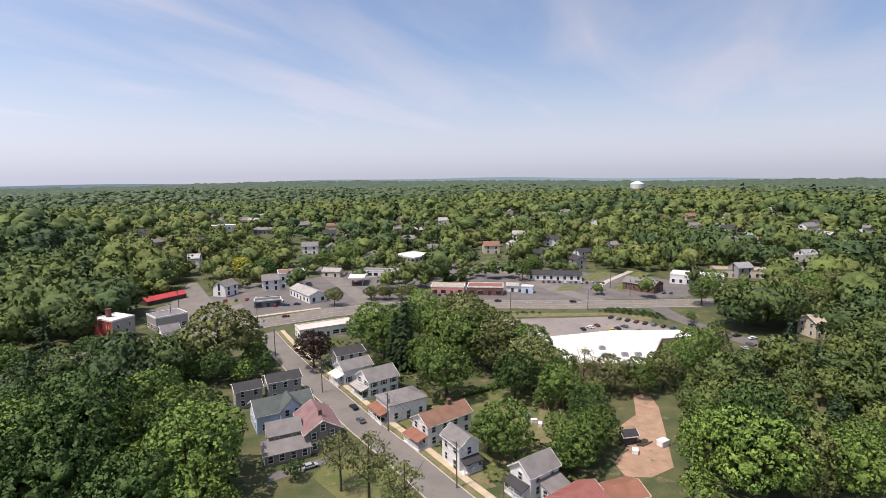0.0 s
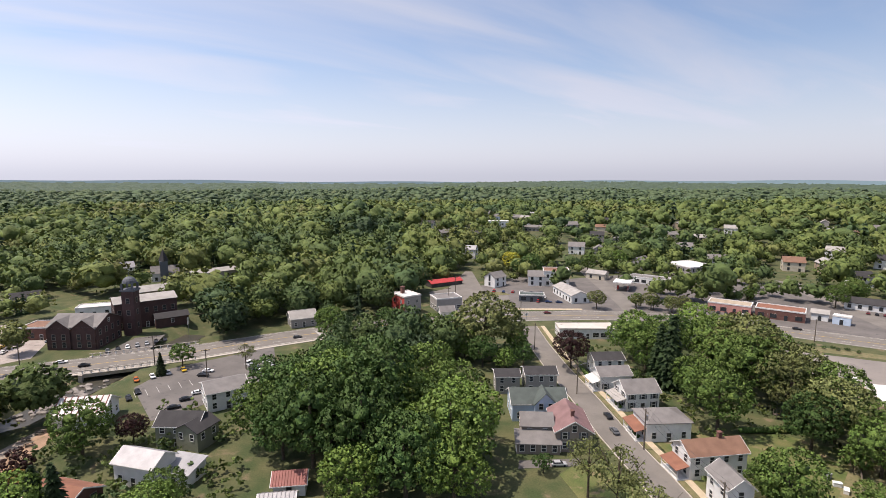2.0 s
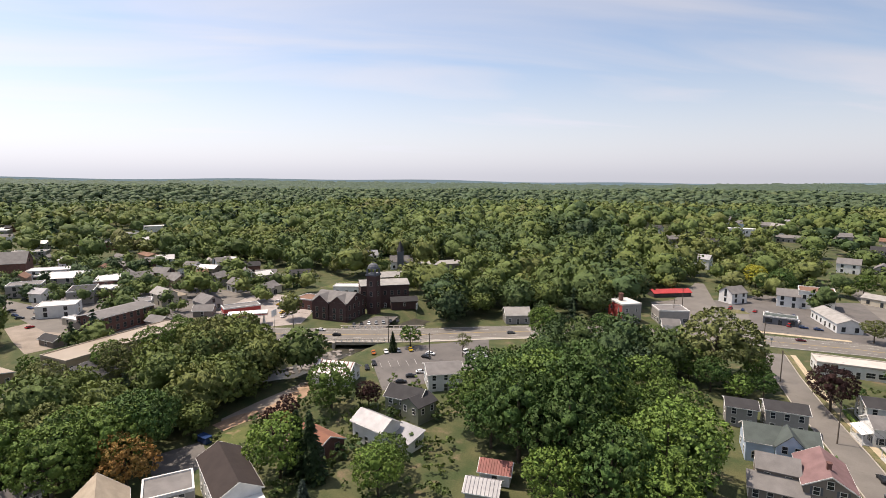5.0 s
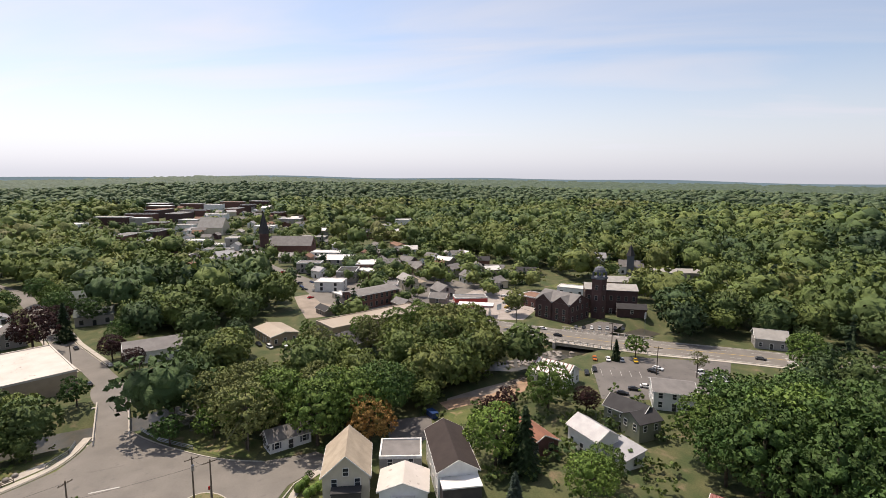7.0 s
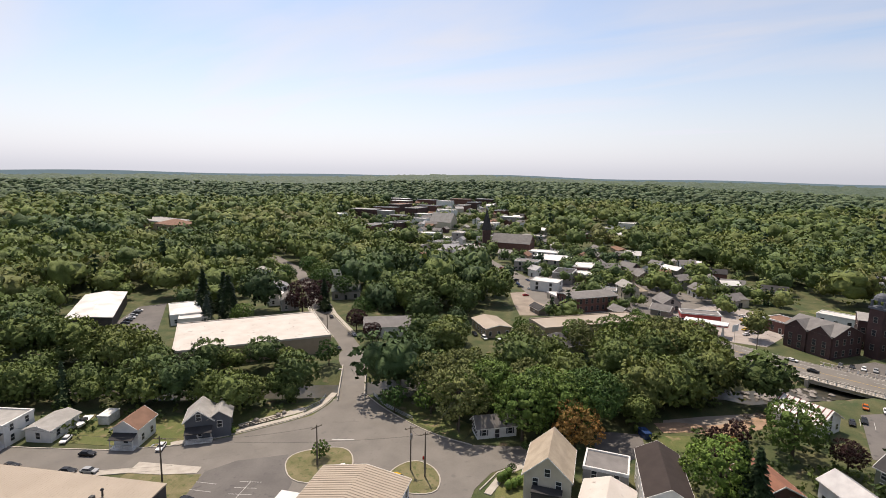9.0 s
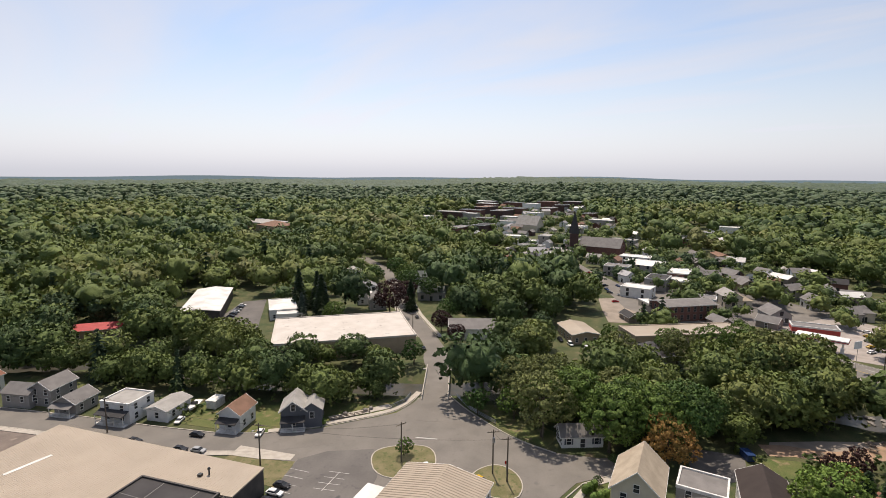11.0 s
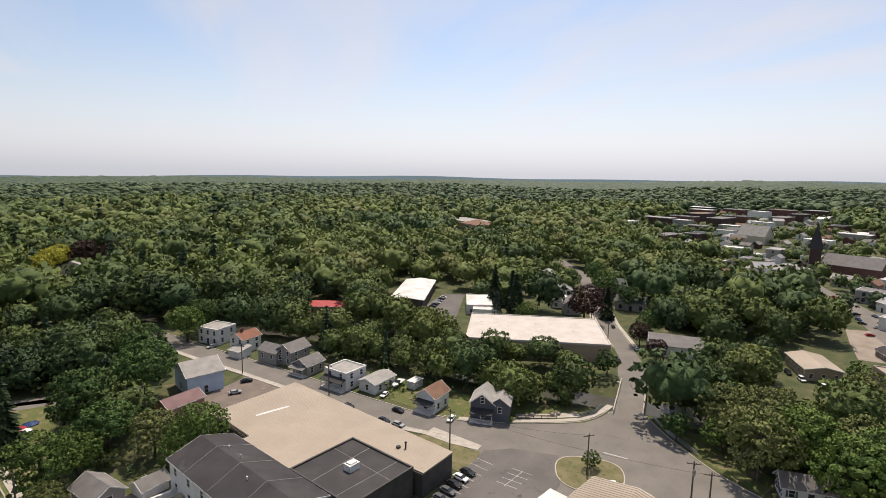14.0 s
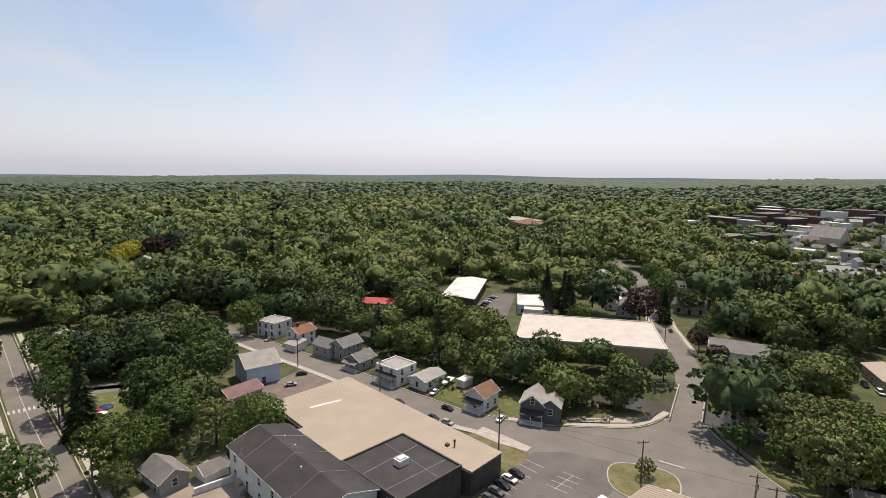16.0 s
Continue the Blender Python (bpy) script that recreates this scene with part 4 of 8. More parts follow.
        rail = part("porch_rail", bm, WHITE_TRIM, top)
    return root


def annex(root, name, x, y, L, W, ang, eave, ridge, kind, wall, roof, windows=0):
    """A wing of a building: its own walls and roof under the same thing."""
    bm = bmesh.new()
    wall_body(bm, kind, L, W, eave, ridge)
    body = part(name, bm, SIDING[wall], root)
    m = root.matrix_basis.inverted() @ pose(x, y, root.location.z, 0, 0, ang)
    body.matrix_basis = m
    bm = bmesh.new()
    if kind == "flat":
        box(bm, -L / 2 - 0.15, L / 2 + 0.15, -W / 2 - 0.15, W / 2 + 0.15, eave, eave + 0.25)
    else:
        roof_planes(bm, kind, L, W, eave, ridge, 0.35, 0.15)
    part("wing_roof", bm, ROOF[roof], body)
    for k in range(windows):
        for side in (0, 1, 3):
            spot, length, turn = wall_faces(L, W)[side]
            u = (k + 0.5) / windows * length - length / 2
            o = new("window", SURROUND)
            o.parent, o.matrix_basis = body, pose(*spot(u), max(eave - 2.1, 0.7), 0, 0, turn)
            for pane_z in (0,):
                g = new("pane", PANE)
                g.parent, g.matrix_basis = body, pose(*spot(u), max(eave - 2.1, 0.7), 0, 0, turn)
    return body


def dormer_gable(root, u, W, out, eave, width, rise, wall, roof):
    """A cross gable on the -y side of a building."""
    bm = bmesh.new()
    pts = [(-width / 2, 0), (width / 2, 0), (width / 2, eave), (0, eave + rise), (-width / 2, eave)]
    y0, y1 = -W / 2 - out, 0
    a, b = [bm.verts.new((u + p[0], y0, p[1])) for p in pts], [bm.verts.new((u + p[0], y1, p[1])) for p in pts]
    for k in range(5):
        bm.faces.new((a[k - 1], a[k], b[k], b[k - 1]))
    bm.faces.new(a), bm.faces.new(b[::-1])
    bmesh.ops.recalc_face_normals(bm, faces=bm.faces)
    part("cross_gable_wall", bm, SIDING[wall], root)
    bm = bmesh.new()
    slope = rise / (width / 2)
    for s in (-1, 1):
        q = [(u + s * (width / 2 + 0.35), y0 - 0.35, eave - 0.35 * slope), (u, y0 - 0.35, eave + rise), (u, y1, eave + rise), (u + s * (width / 2 + 0.35), y1, eave - 0.35 * slope)]
        a, b = [bm.verts.new(p) for p in q], [bm.verts.new((p[0], p[1], p[2] + 0.15)) for p in q]
        bm.faces.new(a[::-1]), bm.faces.new(b)
        for k in range(4):
            bm.faces.new((a[k - 1], a[k], b[k], b[k - 1]))
    bmesh.ops.recalc_face_normals(bm, faces=bm.faces)
    part("cross_gable_roof", bm, ROOF[roof], root)
    for f in range(2):
        for s in (-1, 1):
            opening(root, pose(u + s * width * 0.22, y0, 0.9 + f * 2.7), "window", brick="brick" in wall)


def blank(root, name, pts, z0, z1, mat, label=""):
    bm = bmesh.new()
    slab(bm, pts, z0, z1)
    return part(name, bm, mat, root, label)


# --- main street, south-west side
h = building("house", "taupe house with a faded plum shingle roof", -29.2, 113.2, 11.4, 8.0, 116, 4.8, 7.2, wall="taupe", roof="plum", shutters=True, door=1, chimney=-3)
annex(h, "side_wing", -36.0, 109.6, 7.0, 6.2, 26, 4.8, 6.6, "gable", "taupe", "grey", 2)
annex(h, "low_wing", -34.0, 105.0, 9.4, 3.4, 26, 2.6, 3.9, "shed", "taupe", "grey", 4)
h = building("house", "blue house with a dark green shingle roof and cross gable", -40.2, 122.4, 13.5, 8.6, 30, 4.6, 6.9, wall="blue", roof="green")
dormer_gable(h, 1.2, 8.6, 1.2, 5.0, 5.2, 2.6, "blue", "green")
building("house", "long grey two-part house with a white eave line", -44.6, 137.6, 8.6, 6.2, 30, 5.6, 6.8, wall="grey", roof="dark", windows=(3, 1, 1, 1))
building("house", "low grey house with a flat dark roof and white fascia", -52.6, 132.8, 6.6, 6.0, 30, 5.0, 6.0, wall="grey", roof="dark", windows=(2, 1, 1, 1))
# --- main street, north-east side
building("house", "white house with a pale grey gable roof and a front porch", -27.0, 149.2, 9.1, 6.3, 36, 4.6, 6.3, porch=(3, 2.0, 2.5, "white"), shutters=True)
building("house", "white house with a low grey roof behind a hedge", -31.0, 160.6, 9.0, 7.4, 32, 5.0, 6.2, roof="dark")
building("house", "white two-storey house with dark shutters and a porch", -18.8, 140.2, 9.0, 7.4, 36, 4.9, 7.1, porch=(3, 2.2, 2.6, "pale"), shutters=True, roof="grey")
building("house", "white house with a grey hip roof and a reddish porch", -11.0, 126.4, 10.4, 7.6, 32, 4.6, 6.2, "hip", porch=(3, 2.4, 2.4, "rust"), roof="grey")
building("house", "white house with a rust-brown shingle roof and a low porch", -0.6, 114.6, 12.4, 6.2, 37, 5.2, 7.0, porch=(3, 2.6, 2.2, "rust"), roof="brown", chimney=2)
building("house", "narrow pale blue two-storey house with a grey roof", 3.2, 102.8, 6.6, 4.8, -58, 5.6, 7.4, roof="grey", wall="white", porch=(1, 1.6, 2.3, "dark"))
h = building("house", "white house with a worn grey roof and small porches", 17.2, 93.6, 7.6, 5.4, 36, 4.8, 6.8, roof="grey", porch=(3, 1.8, 2.3, "dark"))
annex(h, "side_wing", 20.5, 90.6, 5.0, 3.0, 36, 2.4, 3.4, "shed", "white", "grey", 1)
building("house", "low house with a faded red metal roof", 21.5, 84.0, 13.0, 6.6, 36, 3.2, 5.0, roof="striped", wall="white", floors=1, seams=0.6)
building("shed", "rust-roofed shed beside the red-roofed house", 31.5, 88.0, 8.0, 6.0, 20, 2.8, 4.0, roof="rust", wall="cream", floors=1, category="shed")
building("garage", "small dark shed in the bare yard", 41.2, 110.5, 3.0, 2.4, 10, 2.2, 3.0, wall="dark", roof="dark", floors=1, category="shed", windows=(0, 0, 0, 0))
building("shop", "long low white building with a pale stained flat roof", -45.6, 194.6, 21, 8.4, 28, 3.8, kind="flat", roof="stained", wall="white", floors=1, category="shop", wide=True)

# --- the big white-roofed store
root = tagged(empty("store", 52, 158), "large store with a bright white membrane roof", "store")
FOOT.append((58, 160, 50, 32, 0))
STORE = [(33, 169), (36.2, 144), (59.2, 144), (72, 166.5), (83.5, 168.5), (82, 176), (58, 176)]
local = [(x - 52, y - 158) for x, y in STORE]
blank(root, "wall", local, 0, 5.8, SIDING["tan"])
blank(root, "roof", [(x * 0.985, y * 0.985) for x, y in local], 5.75, 6.02, ROOF["white"])
for u, v in ((-3, -2), (2, -8), (6, -8), (-4, -8.5)):
    bm = bmesh.new()
    box(bm, u - 0.9, u + 0.9, v - 0.7, v + 0.7, 6.0, 7.0)
    box(bm, u - 0.6, u + 0.6, v - 0.4, v + 0.4, 7.0, 7.15)
    part("roof_unit", bm, STEEL, root, "grey rooftop air unit")

# --- the red brick house and the shops along the main road
h = building("brick_building", "two-storey painted red brick building with a white front", -124.6, 192.1, 8.8, 10.6, 66, 8.0, kind="flat", roof="white", wall="red", windows=(2, 2, 2, 2), trim=True)
bm = bmesh.new()
box(bm, -1.2, 0.2, 1.5, 2.9, 7.9, 10.9)
box(bm, -1.35, 0.35, 1.35, 3.05, 10.9, 11.2)
part("chimney", bm, SIDING["brick"], h)
blank(h, "front_panel", [(-4.4, -5.32), (4.4, -5.32), (4.4, -5.29), (-4.4, -5.29)], 0.0, 7.7, SIDING["grey"], "grey-painted front wall")
building("garage", "grey garage with dark bay doors beside the brick building", -112.0, 206.0, 12, 10, 48, 5.6, kind="flat", roof="grey", wall="grey", floors=1, wide=True, category="garage")
building("house", "small white house below the brick building", -103.4, 190.8, 6, 5, 40, 3.6, 5.4, floors=1)
building("shelter", "open shelter with a bright red metal roof", -137.5, 251, 20, 6.5, 60, 2.2, 3.6, roof="red", wall="dark", floors=1, category="shelter", windows=(0, 0, 0, 0), seams=0.8)
building("house", "white gabled house with two upper windows", -112, 263.5, 9.5, 7.6, 72, 5.2, 7.8, wall="white", roof="grey")
building("store", "tall white commercial building with a plain side wall", -84, 284, 14, 13, 20, 8.2, kind="flat", wall="white", roof="brown", category="shop")
building("house", "grey gabled house joined to the white store", -93, 277, 9, 8, 20, 5.4, 8.0, wall="white", roof="grey")
building("shop", "white low building with a broad grey gable roof", -67.5, 254.5, 24, 9, -52, 3.8, 5.6, wall="white", roof="pale", floors=1, category="shop")
building("shop", "low teal roofed car dealer's office", -82.5, 239.5, 12, 6, 20, 3.2, kind="flat", wall="slate", roof="green", floors=1, category="shop", wide=True)
building("shop", "row of shops with red and cream fronts under a flat roof", 2.5, 263.5, 17, 9, -6, 4.0, kind="flat", wall="pink", roof="tan", floors=1, category="shop", wide=True)
building("shop", "long shop with a red-brown front and a pale fascia", 21.5, 261.5, 18, 10, -7, 4.2, kind="flat", wall="brick", roof="rust", floors=1, category="shop", wide=True)
building("shop", "small white kiosk with a grey roof", 36, 266, 6, 5, -10, 3.2, 4.4, wall="white", roof="pale", floors=1, category="shop")
building("shop", "pale blue food stand", 43, 262, 6, 4, -15, 3.4, kind="flat", wall="blue", roof="white", floors=1, category="shop")
building("motel", "long low white building with a dark roof", 64, 296, 30, 8, -10, 3.2, 5.2, wall="white", roof="dark", floors=1, category="motel")
building("car_wash", "brown brick building with a broad grey gable roof", 103.5, 266, 17, 10, -48, 3.8, 6.0, wall="brick", roof="grey", floors=1, category="shop")
building("warehouse", "long white building with a dark flat roof", 139, 281, 26, 14, -30, 5.0, kind="flat", wall="white", roof="white", category="warehouse", floors=1)
building("warehouse", "long cream-roofed low warehouse", 174, 299, 32, 12, -12, 4.5, kind="flat", wall="cream", roof="cream", category="warehouse", floors=1)
building("house", "white barn-like house with a grey roof", 222, 318, 16, 9, 10, 6, 9, wall="white", roof="grey")
building("house", "white house with a white roof on the rise", 238, 338, 10, 9, 10, 7, 9.5, wall="white", roof="silver")
building("house", "house with a bright red roof among trees", 296, 360, 22, 9, -5, 4, 6.5, wall="cream", roof="red", floors=1)
building("house", "tan house with a white wing beside the service road", 138, 187, 9, 8, 10, 6, 8, wall="cream", roof="tan")
building("store", "white two-storey commercial building with dark side wall", -20, 352, 20, 22, 48, 6.6, kind="flat", wall="grey", roof="white", category="shop")
building("shop", "white and blue low shop", -38, 312, 22, 9, -8, 3.6, kind="flat", wall="white", roof="grey", floors=1, category="shop", wide=True)
building("shop", "pale cabin with a deep porch", -67, 312, 11, 7, -8, 3.4, 5.0, wall="cream", roof="pale", floors=1, category="shop")
# fuel canopy
root = tagged(empty("fuel_canopy", -48, 287, 0, 3), "flat white fuel station canopy on posts", "canopy")
blank(root, "roof", [(-4.5, -6), (4.5, -6), (4.5, 6), (-4.5, 6)], 4.3, 4.9, WHITE_TRIM)
for u, v in ((-3, -4), (3, -4), (-3, 4), (3, 4)):
    bm = bmesh.new()
    rod(bm, (u, v, 0), (u, v, 4.3), 0.15, 0.15)
    part("post", bm, WHITE_TRIM, root)
for u in (-2.5, 2.5):
    blank(root, "fuel_pump", [(u - 0.4, -1), (u + 0.4, -1), (u + 0.4, 1), (u - 0.4, 1)], 0, 2.0, SIDING["red"], "red fuel pump")
for x, y, w, r, t, label in ((-103, 402, "white", "grey", 10, "white house at the top of the street"), (37, 398, "cream", "brown", 5, "cream house with a brown roof"), (68, 460, "white", "pale", -20, "white house among trees"),
                             (1, 590, "white", "pale", 0, "small white house standing in the woods"), (222, 402, "grey", "grey", 15, "grey house in the woods"), (246, 420, "tan", "pale", 40, "tan house in the woods"),
                             (-390, 745, "white", "grey", 20, "white house on the wooded slope"), (-362, 742, "grey", "dark", 0, "grey house on the wooded slope"), (-300, 680, "white", "grey", 25, "white house on the slope"), (-262, 613, "blue", "grey", 30, "pale blue house on the slope"),
                             (-235, 620, "grey", "grey", 10, "grey house with a low roof"), (-221, 612, "white", "pale", 0, "white house with a pale roof"), (-238, 690, "white", "silver", 15, "tall white house among the trees"), (268, 566, "tan", "brown", 10, "tan house deep in the woods"),
                             (90, 430, "white", "dark", -10, "white house with a dark roof"), (-150, 560, "grey", "grey", 30, "grey house below the trees"), (-105, 480, "grey", "dark", 12, "grey roof among trees"), (330, 470, "white", "grey", 12, "white house far in the woods"), (150, 640, "white", "grey", 12, "white house far in the woods")):
    building("house", label, x, y, 12, 9, t, 6, 9, wall=w, roof=r, every=3.5, z=float(rolling(x, y)), group="houses in the woods", yard=0.09)
building("apartment_house", "long white two-storey block with a white roof", -209, 503, 26, 12, 25, 8.5, kind="flat", wall="white", roof="white", category="apartments", every=3.2, z=float(rolling(-209, 503)))
building("house", "low grey building with a long roof", -178, 520, 20, 9, 15, 4, 6, wall="grey", roof="grey", floors=1, z=float(rolling(-178, 520)))

# --- mill beside the main road bridge
h = building("mill", "dark brick mill with two front gables", -201.7, 98.0, 17, 15, 32, 8.0, 11.0, wall="dark_brick", roof="grey", floors=2, category="mill", windows=(4, 4, 2, 4), trim=False)
for u in (-4.2, 4.2):
    dormer_gable(h, u, 15, 0.4, 7.6, 7.6, 3.0, "dark_brick", "grey")
h = building("mill", "long dark brick mill hall with a low roof", -208.9, 124.4, 22, 14, 66, 10.5, 12.0, wall="dark_brick", roof="pale", floors=2, category="mill", trim=False, gable_window=False)
annex(h, "loading_shed", -197.0, 128.0, 12, 6, 66, 3.8, 5.4, "gable", "dark_brick", "dark", 1)
root = tagged(empty("bell_tower", -197.4, 112.6, 0, 32), "square dark brick bell tower with a domed cap", "tower")
bm = bmesh.new()
box(bm, -2.2, 2.2, -2.2, 2.2, 0, 17)
part("shaft", bm, SIDING["dark_brick"], root)
bm = bmesh.new()
box(bm, -2.6, 2.6, -2.6, 2.6, 17, 17.7)
part("cornice", bm, SIDING["slate"], root)
for a in (-1, 1):
    for b in (-1, 1):
        bm = bmesh.new()
        box(bm, a * 1.9 - 0.3, a * 1.9 + 0.3, b * 1.9 - 0.3, b * 1.9 + 0.3, 17.7, 20)
        part("pillar", bm, SIDING["slate"], root)
bm = bmesh.new()
bmesh.ops.create_uvsphere(bm, u_segments=12, v_segments=8, radius=2.5, matrix=Matrix.Translation((0, 0, 20)) @ Matrix.Diagonal((1, 1, 1.0, 1)))
bmesh.ops.bisect_plane(bm, geom=bm.verts[:] + bm.edges[:] + bm.faces[:], plane_co=(0, 0, 20), plane_no=(0, 0, -1), clear_outer=True)
rod(bm, (0, 0, 22.3), (0, 0, 24), 0.12, 0.04)
part("dome", bm, SIDING["slate"], root)
for s in range(4):
    m = pose(0, 0, 0, 0, 0, 90 * s)
    for zz in (3, 8, 12.5):
        opening(root, m @ pose(0, -2.2, zz), "window", brick=True)
building("church", "small white church with a grey steeple roof", -286, 184, 14, 8, 60, 5, 8.5, wall="white", roof="grey", floors=1, category="church", z=0)
root = tagged(empty("steeple", -282, 181, 0, 60), "slate grey steeple with a pointed roof", "steeple")
blank(root, "shaft", [(-2, -2), (2, -2), (2, 2), (-2, 2)], 0, 12, SIDING["slate"])
bm = bmesh.new()
rod(bm, (0, 0, 12), (0, 0, 19), 2.7, 0.1, 4)
part("spire", bm, ROOF["dark"], root)
building("hall", "long low pale hall on the rise behind the mill", -266, 204, 32, 12, 75, 4.5, 6.0, wall="grey", roof="pale", floors=1, category="hall")
building("hall", "pale-roofed hall behind the bell tower", -240, 148, 16, 10, 70, 6.5, 8.5, wall="tan", roof="pale", floors=2, category="hall")
building("house", "white house on the green hill", -322, 182, 9, 8, 70, 5, 8, wall="white", roof="silver")
building("shop", "low flat brick building behind the mill", -222, 96, 16, 10, 32, 4.6, kind="flat", wall="brick", roof="brown", floors=1, category="shop")
building("shop", "low white building behind the mill", -240, 122, 14, 8, 50, 4.0, kind="flat", wall="white", roof="white", floors=1, category="shop")
building("house", "grey barn-like house beside the main road", -150.2, 153.6, 10, 8, 56, 3.8, 6.2, wall="grey", roof="pale", floors=1)
# fuel station with a red canopy
root = tagged(empty("station_canopy", -211.5, 62.5, 0, 68), "red and white fuel station canopy", "canopy")
blank(root, "roof", [(-7.6, -2.9), (7.6, -2.9), (7.6, 2.9), (-7.6, 2.9)], 4.4, 5.15, WHITE_TRIM)
blank(root, "fascia", [(-7.7, -3.0), (7.7, -3.0), (7.7, 3.0), (-7.7, 3.0)], 4.5, 4.8, SIDING["red"], "red fascia band")
for u in (-6, 0, 6):
    for v in (-1.8, 1.8):
        bm = bmesh.new()
        rod(bm, (u, v, 0), (u, v, 4.5), 0.16, 0.16)
        part("post", bm, WHITE_TRIM, root)
    blank(root, "fuel_pump", [(u - 0.5, -0.6), (u + 0.5, -0.6), (u + 0.5, 0.6), (u - 0.5, 0.6)], 0, 2.0, SIDING["white"], "white fuel pump")
building("shop", "fuel station shop with a red roof band", -228.0, 64.5, 15, 7, 85, 4.4, kind="flat", wall="red", roof="grey", floors=1, category="shop", wide=True)
FOOT.append((-211.5, 62.5, 15, 6, 68))

# --- creekside lot and the houses by the big trees
building("pub", "low house with a rust and white striped metal roof", -136.0, 64.6, 11, 9.5, 40, 3.6, 6.2, wall="white", roof="white", floors=1, category="restaurant", seams=1.3, seam="striped", windows=(2, 3, 2, 2))
h = building("house", "white two-storey house with a grey low roof", -115.4, 88.5, 10, 9.6, 62, 5.0, 6.6, wall="white", roof="grey")
h = building("house", "sage green house with dark roofs", -106.4, 70.2, 9.4, 6.4, 28, 5.0, 7.0, wall="sage", roof="dark")
annex(h, "front_wing", -102.0, 70.6, 6.4, 6.0, 100, 4.6, 6.2, "gable", "sage", "dark", 2)
h = building("house", "white house with a pale metal gable roof", -98.6, 56.4, 9.1, 6.1, 14, 4.7, 6.5, wall="white", roof="silver")
annex(h, "low_wing", -92.6, 60.4, 6.6, 5.2, 14, 2.6, 3.6, "shed", "white", "silver", 1)
building("house", "low brick house with a rust-brown roof", -102.5, 43.4, 9.5, 8.0, 14, 3.0, 5.0, wall="brick", roof="rust", floors=1)
building("shed", "small white shed with a rusty red metal roof", -70.8, 67.8, 5.9, 4.6, 37, 2.6, 4.0, wall="white", roof="striped", floors=1, category="shed", windows=(1, 0, 0, 0), seams=0.5)
building("shed", "grey shed with a striped metal roof", -68.0, 61.8, 6.0, 5.0, 37, 2.2, 3.6, wall="grey", roof="silver", floors=1, category="shed", windows=(0, 0, 0, 0), seams=0.7)
# --- houses below the camera beside the junction
h = building("house", "cream two-and-a-half-storey house with a tan gable roof", -95.6, 3.0, 11.2, 8.4, 174, 5.8, 9.6, wall="cream", roof="tan", windows=(2, 2, 2, 2), chimney=None)
annex(h, "porch_wing", -88.6, 2.4, 2.0, 5.2, 174, 3.6, 3.9, "flat", "dark", "dark", 0)
h = building("house", "white house with a pale shallow gable roof", -89.2, 13.0, 6.6, 8.6, 168, 4.0, 5.6, wall="white", roof="stained", floors=1, windows=(1, 2, 1, 2))
annex(h, "entry", -85.2, 12.2, 2.0, 4.0, 168, 2.8, 3.1, "flat", "white", "white", 0)
building("house", "flat-roofed grey house with a white parapet", -98.8, 13.8, 7.0, 8.2, 170, 5.0, kind="flat", wall="grey", roof="grey", windows=(2, 2, 2, 2))
h = building("house", "tall white house with a dark brown roof", -94.2, 23.0, 16.0, 7.4, 177, 6.6, 8.6, wall="white", roof="umber", windows=(4, 2, 4, 2))
annex(h, "back_porch", -84.4, 22.6, 3.6, 7.0, 177, 5.2, 5.4, "flat", "dark", "white", 0)
cottage = building("house", "long white cottage with a checkered gable end", -115.0, -9.6, 9.4, 4.6, 114, 2.8, 4.6, wall="white", roof="grey", floors=1, shutters=True)
for row in range(6):
    for k in range(9):
        u, v = (k - 4) * 0.5, 0.7 + row * 0.5
        if (row + k) % 2 == 0 and v + 0.5 < 2.8 + (2.3 - abs(u)) * 0.78 - 0.2:
            bm = bmesh.new()
            box(bm, -4.76, -4.705, u - 0.22, u + 0.22, v, v + 0.44)
            part("dark_tile", bm, SIDING["dark"], cottage)

# --- the big tan-roofed building and its dark-roofed neighbours
root = tagged(empty("factory", -61, -89, 0, 3), "big low building with a ribbed tan metal roof and dark walls", "factory")
FOOT.append((-61, -89, 25, 53, 3))
m = root.matrix_basis.inverted()


def here(x, y):
    v = m @ Vector((x, y, 0))
    return v.x, v.y


TAN = [(-47.9, -114.2), (-71.4, -116.0), (-73.8, -63.2), (-64.4, -62.3), (-62.6, -81.6), (-47.6, -80.6), (-47.4, -98.0), (-49.2, -98.2), (-49.0, -108.0)]
blank(root, "wall", [here(x, y) for x, y in TAN], 0, 4.8, SIDING["dark"])
roof = blank(root, "roof", [here(x * 1.004, y) for x, y in TAN], 4.8, 5.05, ROOF["cream"])
bm = bmesh.new()
for k in range(86):
    y = -115.0 + k * 0.61
    x1 = -48.2 if y < -80.4 else -64.2
    a, b = here(x1, y), here(-73.2 - (k - 43) * 0.014, y)
    rod(bm, (*a, 5.045), (*b, 5.045), 0.03, 0.03, 4)
tagged(part("seam", bm, ROOF["cream"], roof, "raised metal roof seams"), kind="stuff")
blank(root, "roof_patch", [here(x, y) for x, y in ((-54.9, -106.1), (-62.7, -105.0), (-62.6, -104.2), (-54.8, -105.3))], 5.05, 5.09, ROOF["white"], "pale patched strip of the metal roof")
